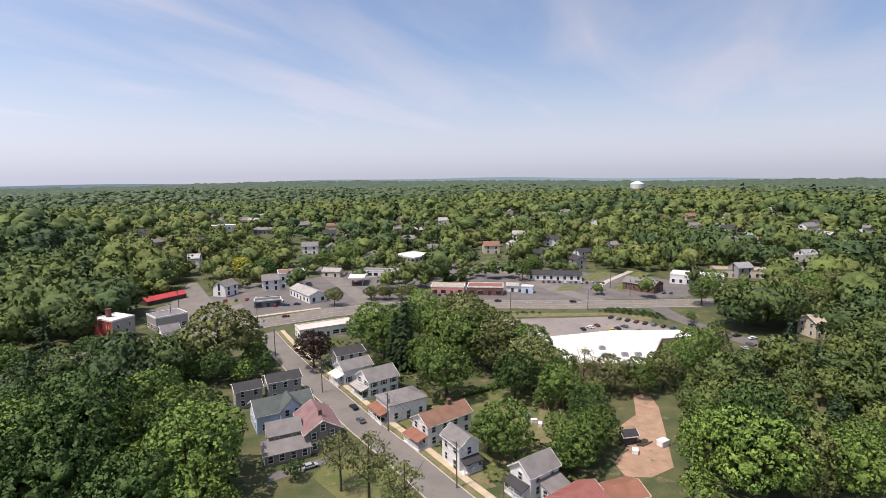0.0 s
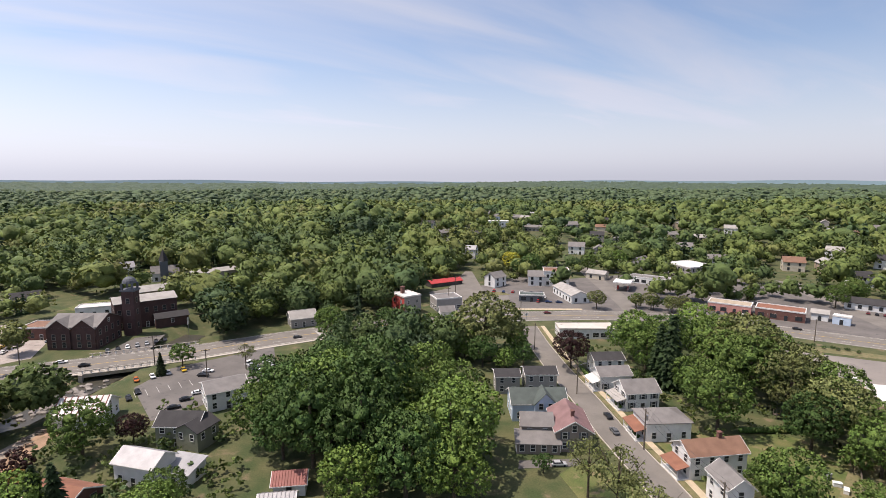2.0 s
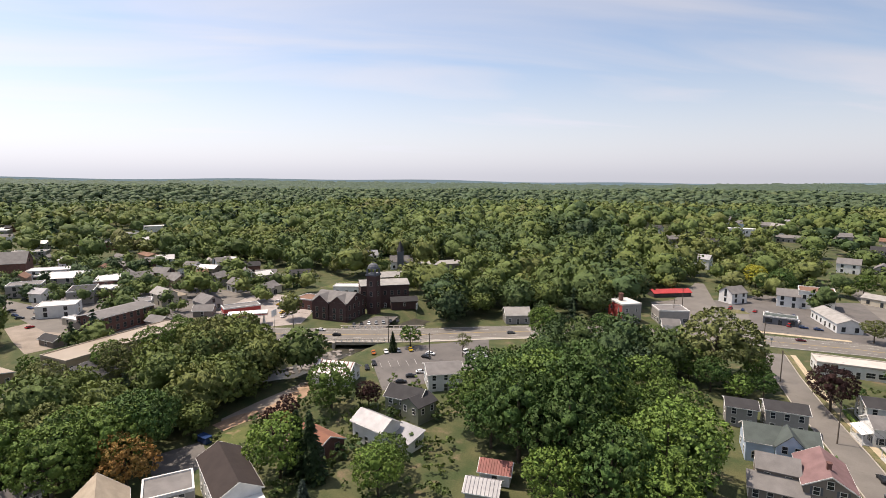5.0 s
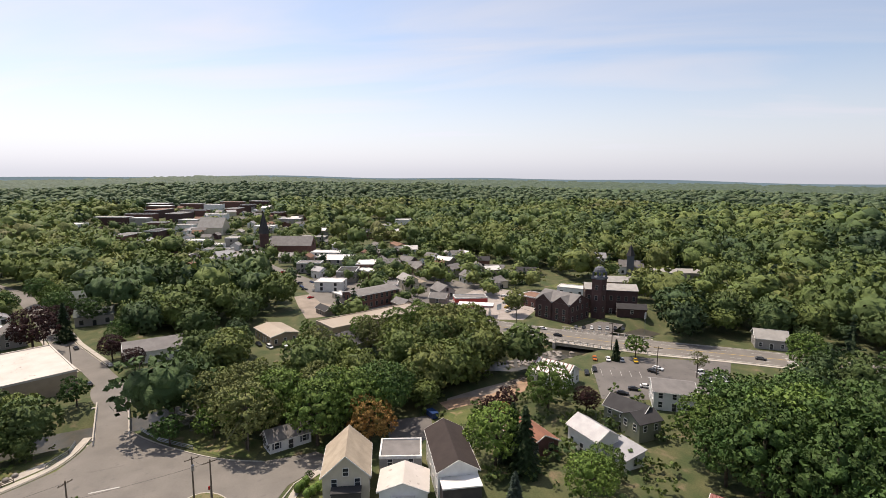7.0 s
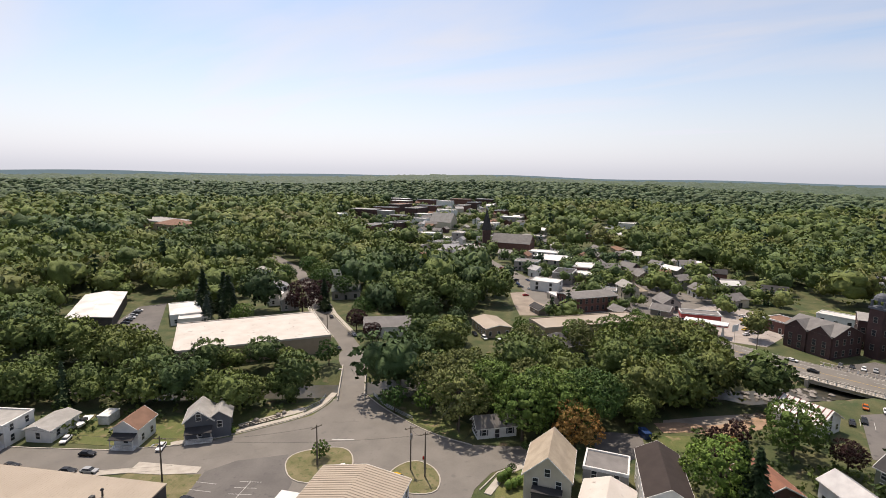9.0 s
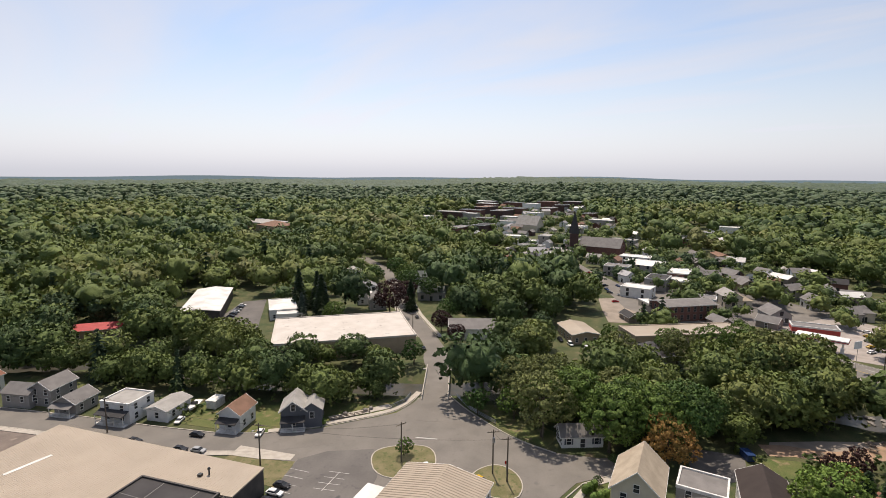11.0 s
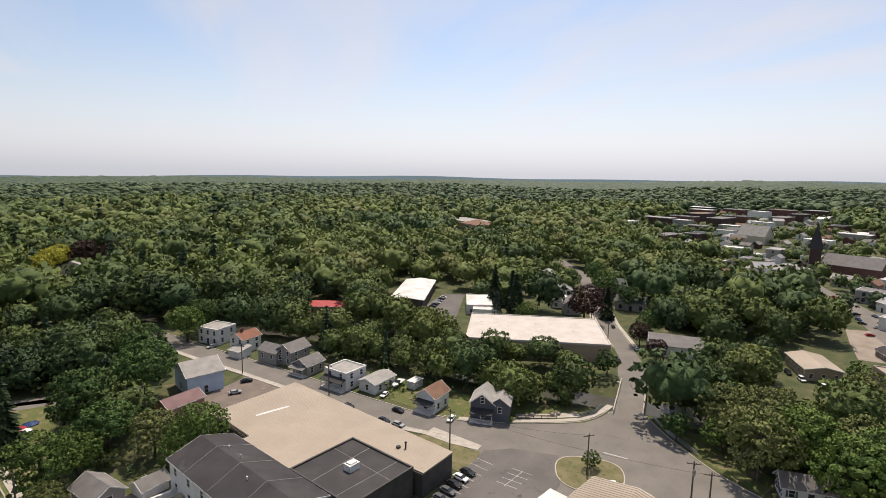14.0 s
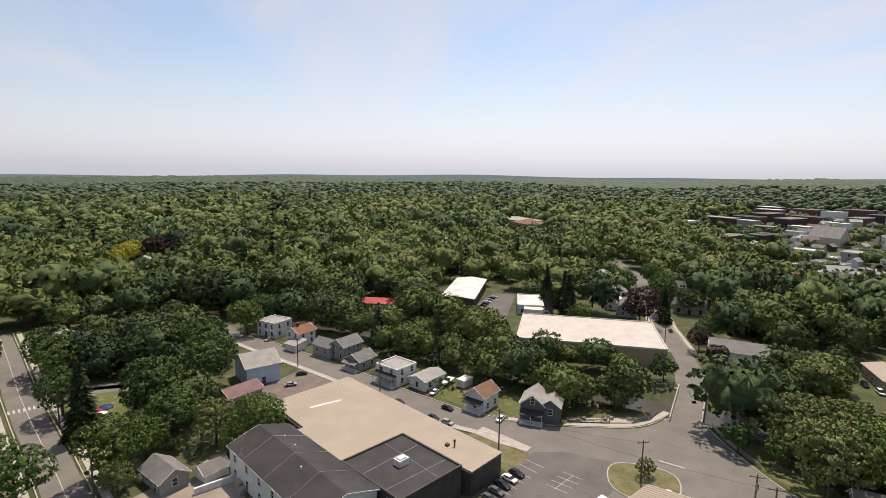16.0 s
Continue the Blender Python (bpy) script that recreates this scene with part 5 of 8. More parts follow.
for x, y in ((-68.5, -71.0),):
    bm = bmesh.new()
    u, v = here(x, y)
    rod(bm, (u, v, 5), (u, v, 6.2), 0.16, 0.16)
    rod(bm, (u, v, 6.2), (u, v, 6.5), 0.32, 0.16)
    box(bm, u + 0.5, u + 1.2, v - 1.6, v - 0.9, 5, 5.5)
    part("vent_stack", bm, DARK_METAL, root, "dark roof vent stack")
root = building("factory", "dark flat-roofed block with a dark parapet", -55.4, -71.6, 15.0, 16.6, 3, 6.0, kind="flat", wall="dark", roof="black", category="factory", windows=(1, 1, 0, 0), every=4, trim=False)
bm = bmesh.new()
box(bm, -1.2, 1.2, -0.9, 0.9, 6.05, 7.3)
box(bm, -0.8, 0.8, -0.6, 0.6, 7.3, 7.5)
part("roof_unit", bm, WHITE_TRIM, root, "white rooftop air unit")
for p, q in (((-7.0, -3.0), (7.0, -2.4)), ((-2.6, -8.0), (-2.0, 8.0)), ((-7.0, 4.6), (7.0, 4.2))):
    bm = bmesh.new()
    rod(bm, (*p, 6.06), (*q, 6.06), 0.06, 0.06, 4)
    part("roof_joint", bm, ROOF["pale"], root, "pale taped roof joint")
bm = bmesh.new()
box(bm, -8.6, -7.6, 5.6, 7.2, 0.0, 3.2)
box(bm, -8.5, -7.7, 5.7, 7.1, 3.2, 3.5)
part("wall_unit", bm, STEEL, root, "grey air unit against the wall")
h = building("apartment_house", "white block with a broad dark grey gable roof", -40.6, -83.4, 31, 12.6, 92, 6.2, 8.2, wall="white", roof="black", category="apartments", every=4.5)
for u, v in ((-8.0, 1.6), (-3.4, 1.4), (4.0, -1.5)):
    bm = bmesh.new()
    rod(bm, (u, v, 7.2), (u, v, 8.5), 0.16, 0.16, 8)
    part("roof_vent", bm, WHITE_TRIM, h, "short white roof vent")
for u in (-9.5, -1.0, 7.5):
    bm = bmesh.new()
    for sgn in (-1, 1):
        rod(bm, (u, 0, 8.40), (u + 0.8, sgn * 6.5, 6.36), 0.05, 0.05, 4)
    part("roof_joint", bm, ROOF["pale"], h, "pale taped roof joint")
h = building("shop", "low building with a ribbed tan metal roof", -80.9, -31.4, 13.0, 17.0, 178, 3.4, 4.9, roof="cream", wall="white", floors=1, category="shop", seams=0.7)
annex(h, "side_canopy", -76.4, -42.2, 6.5, 4.4, 178, 2.6, 3.0, "flat", "white", "white", 0)
building("store", "white flat-roofed warehouse with stained roof", -156.6, -96.4, 47, 31, 125, 5.8, kind="flat", wall="tan", roof="stained", category="warehouse", every=6, windows=(0, 0, 1, 0))
building("warehouse", "dark warehouse with a pale grey metal roof", -173, -174, 44, 15, 36, 5.0, 5.9, wall="dark", roof="white", category="warehouse", windows=(0, 0, 0, 0))
building("shed", "low building with a bright orange-red roof", -131, -184, 15, 9, 130, 3.2, 4.6, wall="tan", roof="red", floors=1, category="shed")
building("warehouse", "low white-roofed building behind the warehouse", -181, -141, 20, 11, 40, 4.0, kind="flat", wall="white", roof="white", floors=1, category="warehouse")
building("warehouse", "small white-roofed wing by the conifers", -173.6, -131, 11, 8, 125, 3.6, kind="flat", wall="white", roof="white", floors=1, category="warehouse")
# --- row along the lower street
building("house", "white block with a flat roof and porches", -79.5, -178.5, 9.0, 8.2, 108, 5.4, kind="flat", wall="white", roof="pale", floors=2)
h = building("house", "white house with a rust-red roof and a chimney", -82.0, -163.0, 7.4, 6.3, 14, 4.8, 6.5, wall="white", roof="rust", chimney=1.5)
annex(h, "carport", -77.5, -158.2, 5.0, 5.0, 104, 2.4, 3.2, "shed", "white", "pale", 0)
h = building("house", "grey house with a grey gable roof", -87.0, -141.6, 7.9, 6.2, 12, 4.8, 6.7, wall="grey", roof="grey")
annex(h, "front_wing", -83.2, -146.6, 8.0, 6.0, 102, 3.8, 5.6, "gable", "grey", "grey", 2)
building("house", "small grey house with a white porch", -85.6, -131.2, 7.0, 6.1, 12, 3.2, 4.9, wall="grey", roof="grey", floors=1, porch=(1, 1.8, 2.3, "grey"))
building("house", "white flat-roofed two-storey house with a long porch", -87.6, -115.6, 7.9, 8.3, 8, 4.9, kind="flat", wall="white", roof="pale", porch=(1, 2.0, 2.6, "dark"))
building("house", "low white flat-roofed house", -92.0, -107.0, 8.4, 5.8, 8, 3.0, 3.9, wall="white", roof="pale", floors=1)
building("house", "cream house with an orange-brown gable roof and a porch", -94.0, -87.4, 6.8, 5.4, 10, 4.2, 6.0, wall="white", roof="brown", porch=(1, 1.8, 2.4, "dark"))
h = building("house", "slate grey house with a pale grey roof and dark porch", -100.0, -75.2, 7.2, 5.8, 28, 4.6, 6.9, wall="slate", roof="pale", porch=(1, 2.0, 2.4, "dark"))
annex(h, "side_wing", -101.2, -71.0, 5.2, 4.6, 28, 4.6, 6.2, "gable", "slate", "pale", 1)
building("house", "pale blue house with a grey gable roof", -58.0, -143.0, 9.4, 11.0, 175, 5.4, 8.0, wall="blue", roof="pale", floors=1, every=5.5)
building("garage", "low pink garage with a rust-red roof", -47.6, -129.4, 9.0, 6.2, 10, 3.8, 5.2, wall="pink", roof="plum", floors=1, category="garage")
building("house", "long low house with a grey roof by the bridge", -183, -56.4, 17, 12, 110, 4.0, 6.2, wall="white", roof="grey", floors=1)
building("house", "dark low house with a mossy roof", -231, -92, 13, 9, 110, 4.0, 6.0, wall="grey", roof="green", floors=1)
building("house", "dark house with a green-grey roof", -262, -110, 14, 10, 110, 4.6, 7.0, wall="white", roof="green")
building("house", "white house with a pale roof above the street", -256, -150, 10, 9, 30, 5, 7, wall="white", roof="pale")
building("house", "white and grey house row by the street", -226, -124, 10, 8, 35, 5, 7, wall="white", roof="silver")
building("house", "white-roofed house by the street", -212, -118, 9, 7, 35, 4, 5.4, wall="white", roof="white", floors=1)
building("house", "small grey house below the trees", -205, -108, 8, 7, 35, 5, 7, wall="grey", roof="grey")
for sx, sy, sr in ((-194, -18.6, 6), (-214, 34, 6), (-205, 18, 6), (-198, 0, 6), (-183, -56.4, 6), (-131, -184, 8)):
    keep_open(sx, sy, sx * 0.88, sy * 0.88, sr)
keep_open(-194, -18.6, -163, -15.6, 7)
keep_open(-124.6, 192.1, -101, 156, 8)
keep_open(-106, 194, -92, 168, 7)
for sx, sy in ((-231, -92), (-262, -110), (-226, -124), (-205, -108), (-256, -150)):
    keep_open(sx, sy, sx * 0.9, sy * 0.9, 5.5)
keep_open(-131, -184, -112, -158, 9)
building("garage", "open-fronted garage with a pale rusty roof", -194, -18.6, 15, 10, 28, 3.6, 4.6, wall="tan", roof="cream", floors=1, category="garage")
building("warehouse", "long low warehouse with a pale tan roof", -205, 18, 44, 13, -62, 4.2, kind="flat", wall="tan", roof="cream", floors=1, category="warehouse")
building("shed", "dark-roofed olive shed among the trees", -177, 9.4, 13, 8, 28, 4.2, 4.8, wall="sage", roof="dark", floors=1, category="shed")
building("house", "dark brick two-storey block with a grey roof", -240, 20, 24, 12, -58, 6.6, 7.8, wall="brick", roof="grey")
building("house", "cottage with a grey roof beside the back street", -23.5, -104.5, 7.8, 5.4, 100, 2.6, 4.3, wall="grey", roof="grey", floors=1)
building("garage", "small white garage with a grey roof", -31, -101, 4.8, 4.0, 10, 2.0, 3.1, wall="white", roof="grey", floors=1, category="garage")
building("house", "cream house with a pale roof beside golden trees", -80, -361, 16, 9, 60, 4.6, 6.6, wall="cream", roof="pale", yard=0.10)
building("house", "brick house with a pale roof beside the back street", -20, -203, 10, 8, 95, 4.8, 7.2, wall="brick", roof="pale")


# ---------------------------------------------------------------- the town centre, the school, the water tower
rng = random.Random(11)
building("church", "brick church with a broad grey roof", -404, -24, 30, 16, 78, 8, 14, wall="brick", roof="grey", floors=1, category="church", every=5)
root = tagged(empty("church_spire", -398, -44, 0, 10), "dark slate church spire on a brick tower", "steeple")
blank(root, "shaft", [(-3, -3), (3, -3), (3, 3), (-3, 3)], 0, 17, SIDING["dark_brick"])
bm = bmesh.new()
rod(bm, (0, 0, 17), (0, 0, 33), 4.1, 0.1, 4)
part("spire", bm, ROOF["dark"], root)
building("church", "pale church with a steep pale roof", -552, -108, 26, 14, 70, 8, 17, wall="cream", roof="pale", floors=1, category="church", every=5)
building("school", "long low brick school with a white-edged flat roof", -452, -372, 60, 30, 70, 9, kind="flat", wall="tan", roof="pale", category="school", every=6, yard=0.16)
building("school", "school hall with a brown hip roof", -425, -335, 30, 24, 70, 9, 13, kind="hip", wall="tan", roof="brown", category="school", every=6, yard=0.16)
for x, y, L, W, ang, hgt, rise, kind, w, r, words in (
        (-227, -1, 11, 6, 28, 3.0, 4.6, "gable", "grey", "dark", "dark-roofed low shed beside the yard"), (-250, 8, 20, 6, 28, 3.6, None, "flat", "white", "white", "long low shop with a bright white roof"),
        (-238, 8, 9, 7, 118, 3.4, 5.6, "gable", "dark", "dark", "dark cottage with a steep dark roof"), (-230, 33, 10, 7, 30, 3.6, 5.8, "gable", "grey", "grey", "grey house with a low grey roof"),
        (-302, 23, 16, 11, 30, 6.6, None, "flat", "tan", "white", "two-storey shop with a pale cornice"), (-273, 46, 12, 10, 30, 4.2, 7.0, "hip", "cream", "tan", "cream house with a tan hip roof"),
        (-238, 52, 10, 8, 60, 3.4, 5.8, "gable", "grey", "grey", "grey cottage behind the fuel station"), (-303, 84, 10, 8, 130, 5.0, 8.0, "gable", "white", "grey", "white gabled house on the town's edge"),
        (-337, 78, 15, 10, 40, 5.4, 7.6, "gable", "grey", "white", "house with a bright white roof"), (-297, 97, 12, 9, 100, 5.2, 7.4, "gable", "grey", "white", "grey house with a white-topped roof"),
        (-264, 91, 9, 8, 100, 5.0, 6.4, "hip", "white", "grey", "pale square house by the forecourt"), (-284, 108, 24, 9, 20, 3.6, 5.2, "gable", "white", "grey", "long low motel wing with a grey roof"),
        (-383, 38, 20, 12, 20, 4.4, 7.0, "gable", "grey", "grey", "wide low house with a grey roof"), (-426, 58, 26, 10, 10, 4.0, 5.4, "gable", "tan", "brown", "long low brown-roofed building"),
        (-350, -72, 16, 8, 75, 4.2, None, "flat", "white", "white", "low white-roofed shop on the town street"), (-360, -63, 12, 8, 75, 4.2, None, "flat", "cream", "stained", "low shop with a stained pale roof"),
        (-398, -56, 12, 9, 75, 6.4, None, "flat", "white", "pale", "white two-storey house by the church"), (-394, -90, 16, 9, 75, 4.4, None, "flat", "grey", "white", "low pale-roofed shop behind the trees"),
        (-655, 54, 30, 12, 10, 4.4, None, "flat", "brick", "dark", "long low brick building by far parking lots"), (-620, 18, 24, 10, 10, 4.4, None, "flat", "white", "white", "long white-roofed shed by far parking lots")):
    if any(math.hypot(x - a, y - b) < (L + long) * 0.32 for a, b, long, *_ in FOOT):
        continue
    building("town_house", words, x, y, L * 0.78, W * 0.78, ang, hgt * 0.78, rise and rise * 0.78, kind=kind, wall={"white": "cream", "grey": "taupe"}.get(w, w), roof=r, every=4.0, windows=(1, 1, 1, 1) if x > -420 else (0, 0, 0, 0), floors=2 if hgt > 4.9 else 1, group="town houses", yard=0.08)
TOWN = [(-500, -170, 40, 14, 7, "brick", "grey"), (-525, -150, 34, 14, 8, "dark_brick", "dark"), (-600, -250, 30, 16, 7, "white", "white"), (-660, -235, 46, 18, 9, "dark_brick", "pale"), (-690, -215, 40, 18, 10, "brick", "dark"),
        (-700, -175, 44, 20, 10, "dark_brick", "grey"), (-735, -165, 40, 18, 11, "brick", "dark"), (-655, -205, 24, 14, 8, "grey", "white"), (-760, -215, 50, 20, 10, "dark_brick", "brown"), (-820, -230, 40, 20, 11, "brick", "white"),
        (-880, -250, 46, 22, 11, "dark_brick", "white"), (-900, -205, 40, 20, 9, "brick", "grey"), (-830, -160, 30, 18, 12, "white", "white"), (-790, -125, 36, 18, 9, "brick", "grey"), (-850, -115, 34, 18, 10, "dark_brick", "dark"), (-930, -150, 44, 20, 10, "brick", "brown"),
        (-960, -110, 40, 20, 9, "dark_brick", "pale"), (-700, -130, 26, 14, 8, "white", "white"), (-640, -150, 26, 14, 7, "grey", "white"), (-610, -175, 24, 14, 7, "brick", "grey"), (-580, -140, 22, 12, 7, "white", "pale"), (-560, -60, 26, 14, 7, "white", "white"),
        (-640, -40, 34, 16, 7, "grey", "white"), (-720, -60, 30, 16, 8, "brick", "dark"), (-450, -100, 22, 12, 7, "white", "white"), (-465, -75, 20, 12, 7, "grey", "pale"), (-430, -85, 18, 12, 6, "white", "white"), (-395, -75, 22, 12, 7, "cream", "grey"),
        (-370, -62, 18, 12, 6, "white", "pale"), (-440, -50, 18, 11, 7, "white", "grey"), (-380, 2, 30, 14, 5, "white", "white"), (-352, 6, 30, 14, 6, "dark_brick", "white"), (-318, 24, 24, 12, 7, "brick", "white"), (-330, -10, 18, 12, 6, "grey", "grey"), (-300, 12, 20, 12, 6, "grey", "dark"),
        (-275, 2, 18, 12, 5, "white", "white"), (-262, 30, 14, 10, 5, "cream", "grey"), (-500, 30, 40, 14, 6, "brick", "grey"), (-560, 60, 46, 14, 6, "white", "pale"), (-620, 90, 44, 16, 6, "white", "white"), (-470, -10, 26, 12, 6, "grey", "pale")]
for x, y, L, W, hgt, w, r in TOWN:
    building("town_building", {"brick": "red brick", "dark_brick": "dark brick", "white": "white", "grey": "grey", "cream": "cream"}[w] + " flat-roofed town building", x, y, L * 0.8, W * 0.9, rng.choice((75, 78, 80, -12)), hgt, kind="flat", wall=w, roof=r, category="building",
             every=5, windows=(1, 1, 0, 1), group="town centre", yard=0.10, z=float(rolling(x, y)))
for k in range(230):   # the small roofs that fill the streets of the town
    cx, cy, ex, ey = rng.choice(((-325, 45, 75, 65), (-400, -40, 85, 55), (-400, -40, 85, 55), (-545, -95, 170, 75), (-545, -95, 170, 75), (-545, -95, 170, 75), (-740, -165, 250, 90), (-740, -165, 250, 90)))
    x, y = cx + rng.uniform(-0.9, 0.9) * ex, cy + rng.uniform(-0.9, 0.9) * ey
    if any(math.hypot(x - a, y - b) < 6 + (L + W) * 0.4 for a, b, L, W, _ in FOOT) or y > 35 and x > -255 or x > -262:
        continue
    w, r = rng.choice((("white", "grey"), ("grey", "grey"), ("cream", "pale"), ("brick", "dark"), ("dark_brick", "grey"), ("white", "silver"), ("tan", "brown")))
    words = {"brick": "red brick", "dark_brick": "dark brick"}.get(w, w) + " gabled town house with a " + {"silver": "bright metal"}.get(r, r) + " roof"
    building("town_house", words, x, y, rng.uniform(7, 11.5), rng.uniform(5.8, 7.6), rng.choice((75, 78, -12, 40, 165)), rng.uniform(3.2, 4.8), wall=w, roof=r, every=5.5, windows=(1, 1, 1, 1) if x > -420 else (0, 0, 0, 0), category="house", group="town houses", yard=0.05, z=float(rolling(x, y)))
for x, y, w, r in ((-339, 67, "white", "silver"), (-298, 73, "grey", "grey"), (-280, 78, "white", "grey"), (-263, 88, "grey", "grey"), (-281, 113, "white", "dark"), (-272, 42, "cream", "pale"), (-249, 56, "grey", "grey"), (-365, -72, "white", "pale"),
                   (-386, 62, "white", "silver"), (-330, 40, "grey", "grey"), (-300, 100, "white", "grey"), (-310, 55, "tan", "grey"), (-420, 40, "white", "grey"), (-355, 90, "white", "grey")):
    building("house", {"white": "white", "grey": "grey", "cream": "cream", "tan": "tan"}[w] + " house with a " + {"silver": "bright metal", "grey": "grey", "dark": "dark", "pale": "pale"}[r] + " roof near the town", x, y, rng.uniform(8, 12), rng.uniform(6.5, 8.5),
             rng.choice((40, 130, 75, 100, 15)), rng.uniform(3.4, 5.4), wall=w, roof=r, group="town houses", yard=0.1)
for k in range(46):   # roofs between the trees farther out
    a = radians(rng.choice((rng.uniform(-38, 20), rng.uniform(60, 175), rng.uniform(82, 110))))
    d = rng.uniform(330, 900)
    x, y = -math.sin(a) * d, math.cos(a) * d
    building("house", "house among the trees, pale walls and grey roof", x, y, rng.uniform(9, 13), rng.uniform(7, 9), rng.uniform(0, 180), rng.uniform(5, 6.5), wall=rng.choice(("white", "white", "grey", "cream")), roof=rng.choice(("grey", "pale", "silver", "dark")),
             every=3.6, windows=(1, 1, 1, 1), group="houses in the woods", yard=0.05, z=float(rolling(x, y)))

for k in range(52):   # the streets of houses behind the shops, half hidden by garden trees
    x, y = 60 + rng.uniform(-330, 330), 470 + rng.uniform(-150, 170)
    if ((x - 60) / 340) ** 2 + ((y - 470) / 180) ** 2 > 1 or y < 330 or any(math.hypot(x - a, y - b) < 8 + (L + W) * 0.4 for a, b, L, W, _ in FOOT):
        continue
    w, r = rng.choice((("white", "grey"), ("white", "silver"), ("grey", "grey"), ("cream", "brown"), ("white", "dark"), ("blue", "grey"), ("tan", "pale")))
    building("house", f"{'pale blue' if w == 'blue' else w} house with a {'bright metal' if r == 'silver' else r} roof behind garden trees", x, y, rng.uniform(9, 14), rng.uniform(7, 9), rng.choice((10, 100, 20, 75)), rng.uniform(5.2, 6.8), wall=w, roof=r,
             every=4.5, group="houses behind the shops", yard=0.055, z=float(rolling(x, y)))

wx, wy = 335, 905
root = tagged(empty("water_tower", wx, wy, float(rolling(wx, wy)) - 10.0), "white water tower with a round tank on stout legs", "water tower")
bm = bmesh.new()
rod(bm, (0, 0, 26), (0, 0, 34), 10.5, 11.0, 24)
rod(bm, (0, 0, 34), (0, 0, 37.5), 11.0, 5.0, 24)
rod(bm, (0, 0, 37.5), (0, 0, 38.6), 5.0, 0.6, 24)
rod(bm, (0, 0, 23), (0, 0, 26), 5.0, 10.5, 24)
part("tank", bm, WHITE_TRIM, root)
bm = bmesh.new()
rod(bm, (0, 0, -8), (0, 0, 24), 3.4, 2.8, 16)
part("riser", bm, WHITE_TRIM, root)
for k in range(6):
    bm = bmesh.new()
    a = k * math.pi / 3 + 0.3
    rod(bm, (11.5 * math.cos(a), 11.5 * math.sin(a), -8), (9.6 * math.cos(a), 9.6 * math.sin(a), 27), 0.9, 0.8)
    part("leg", bm, WHITE_TRIM, root)
bm = bmesh.new()
rod(bm, (0, 0, 25.4), (0, 0, 26.0), 12.2, 12.2, 24)
part("gallery", bm, DARK_METAL, root, "dark gallery round the tank")
bm = bmesh.new()
rod(bm, (0, 0, 38.4), (0, 0, 41), 1.4, 0.7)
part("vent", bm, WHITE_TRIM, root)


# ---------------------------------------------------------------- cars
def car_shell(paint, van=False, lamps=True):
    """One car at the origin, facing +x, with its parts."""
    root = empty("car", 0, 0)
    top = 1.85 if van else 1.42
    profile = [(-2.25, 0.35), (2.2, 0.35), (2.25, 0.62), (2.1, 0.78), (1.1, 0.92), (-2.05, 0.95), (-2.25, 0.8)]
    bm = bmesh.new()
    for y, k in ((-0.9, 0), (0.9, 1)):
        ring = [bm.verts.new((x, y, z)) for x, z in profile]
        if k == 0:
            first = ring
    for k in range(len(profile)):
        bm.faces.new((first[k - 1], first[k], ring[k], ring[k - 1]))
    bm.faces.new(first), bm.faces.new(ring[::-1])
    bmesh.ops.recalc_face_normals(bm, faces=bm.faces)
    bmesh.ops.bevel(bm, geom=bm.edges[:], offset=0.07, segments=1, affect="EDGES")
    body = part("body", bm, PAINTS[paint], root)
    back, front = (-2.1, 1.3) if van else (-1.75, 1.15)
    for name, mat, lift, shrink in (("cabin_glass", GLASS, top - 0.12, 0.0), ("roof_panel", PAINTS[paint], top, 0.0)):
        bm = bmesh.new()
        z0 = 0.9 if name == "cabin_glass" else top - 0.14
        lo = [(back, -0.82), (front, -0.82), (front, 0.82), (back, 0.82)]
        hi = [(back + 0.35, -0.66), (front - 0.75, -0.66), (front - 0.75, 0.66), (back + 0.35, 0.66)]
        if name == "roof_panel":
            lo = [(x * 1.0, y * 1.03) for x, y in hi]
            hi = [(x * 0.93, y * 0.9) for x, y in hi]
        a, b = [bm.verts.new((*p, z0)) for p in lo], [bm.verts.new((*p, lift)) for p in hi]
        bm.faces.new(b), bm.faces.new(a[::-1])
        for k in range(4):
            bm.faces.new((a[k - 1], a[k], b[k], b[k - 1]))
        part(name, bm, mat, root)
    wheel = None
    for x in (-1.4, 1.4):
        for y in (-0.82, 0.82):
            if wheel is None:
                bm = bmesh.new()
                rod(bm, (0, -0.11, 0.33), (0, 0.11, 0.33), 0.33, 0.33, 12)
                wheel = part("wheel", bm, TYRE, root)
                wheel.location = (x, y, 0)
            else:
                again(wheel, root, pose(x, y, 0))
    for y in (-0.6, 0.6) if lamps else ():
        bm = bmesh.new()
        box(bm, 2.17, 2.27, y - 0.2, y + 0.2, 0.62, 0.76)
        part("headlight", bm, STEEL, body)
    return root


SHELLS = {}


def car(paint, x, y, ang, label=None, van=False, z=0.08, group="parked cars"):
    kind = (paint, van, math.hypot(x, y) < 190)
    words = label or f"{paint} {'van' if van else 'car'} parked on the asphalt"
    if kind not in SHELLS:
        SHELLS[kind] = car_shell(*kind)
        SHELLS[kind].matrix_basis = pose(x, y, z, 0, 0, ang)
        return tagged(SHELLS[kind], words, "van" if van else "car", group)
    return tagged(copy_thing(SHELLS[kind], pose(x, y, z, 0, 0, ang)), words, "van" if van else "car", group)


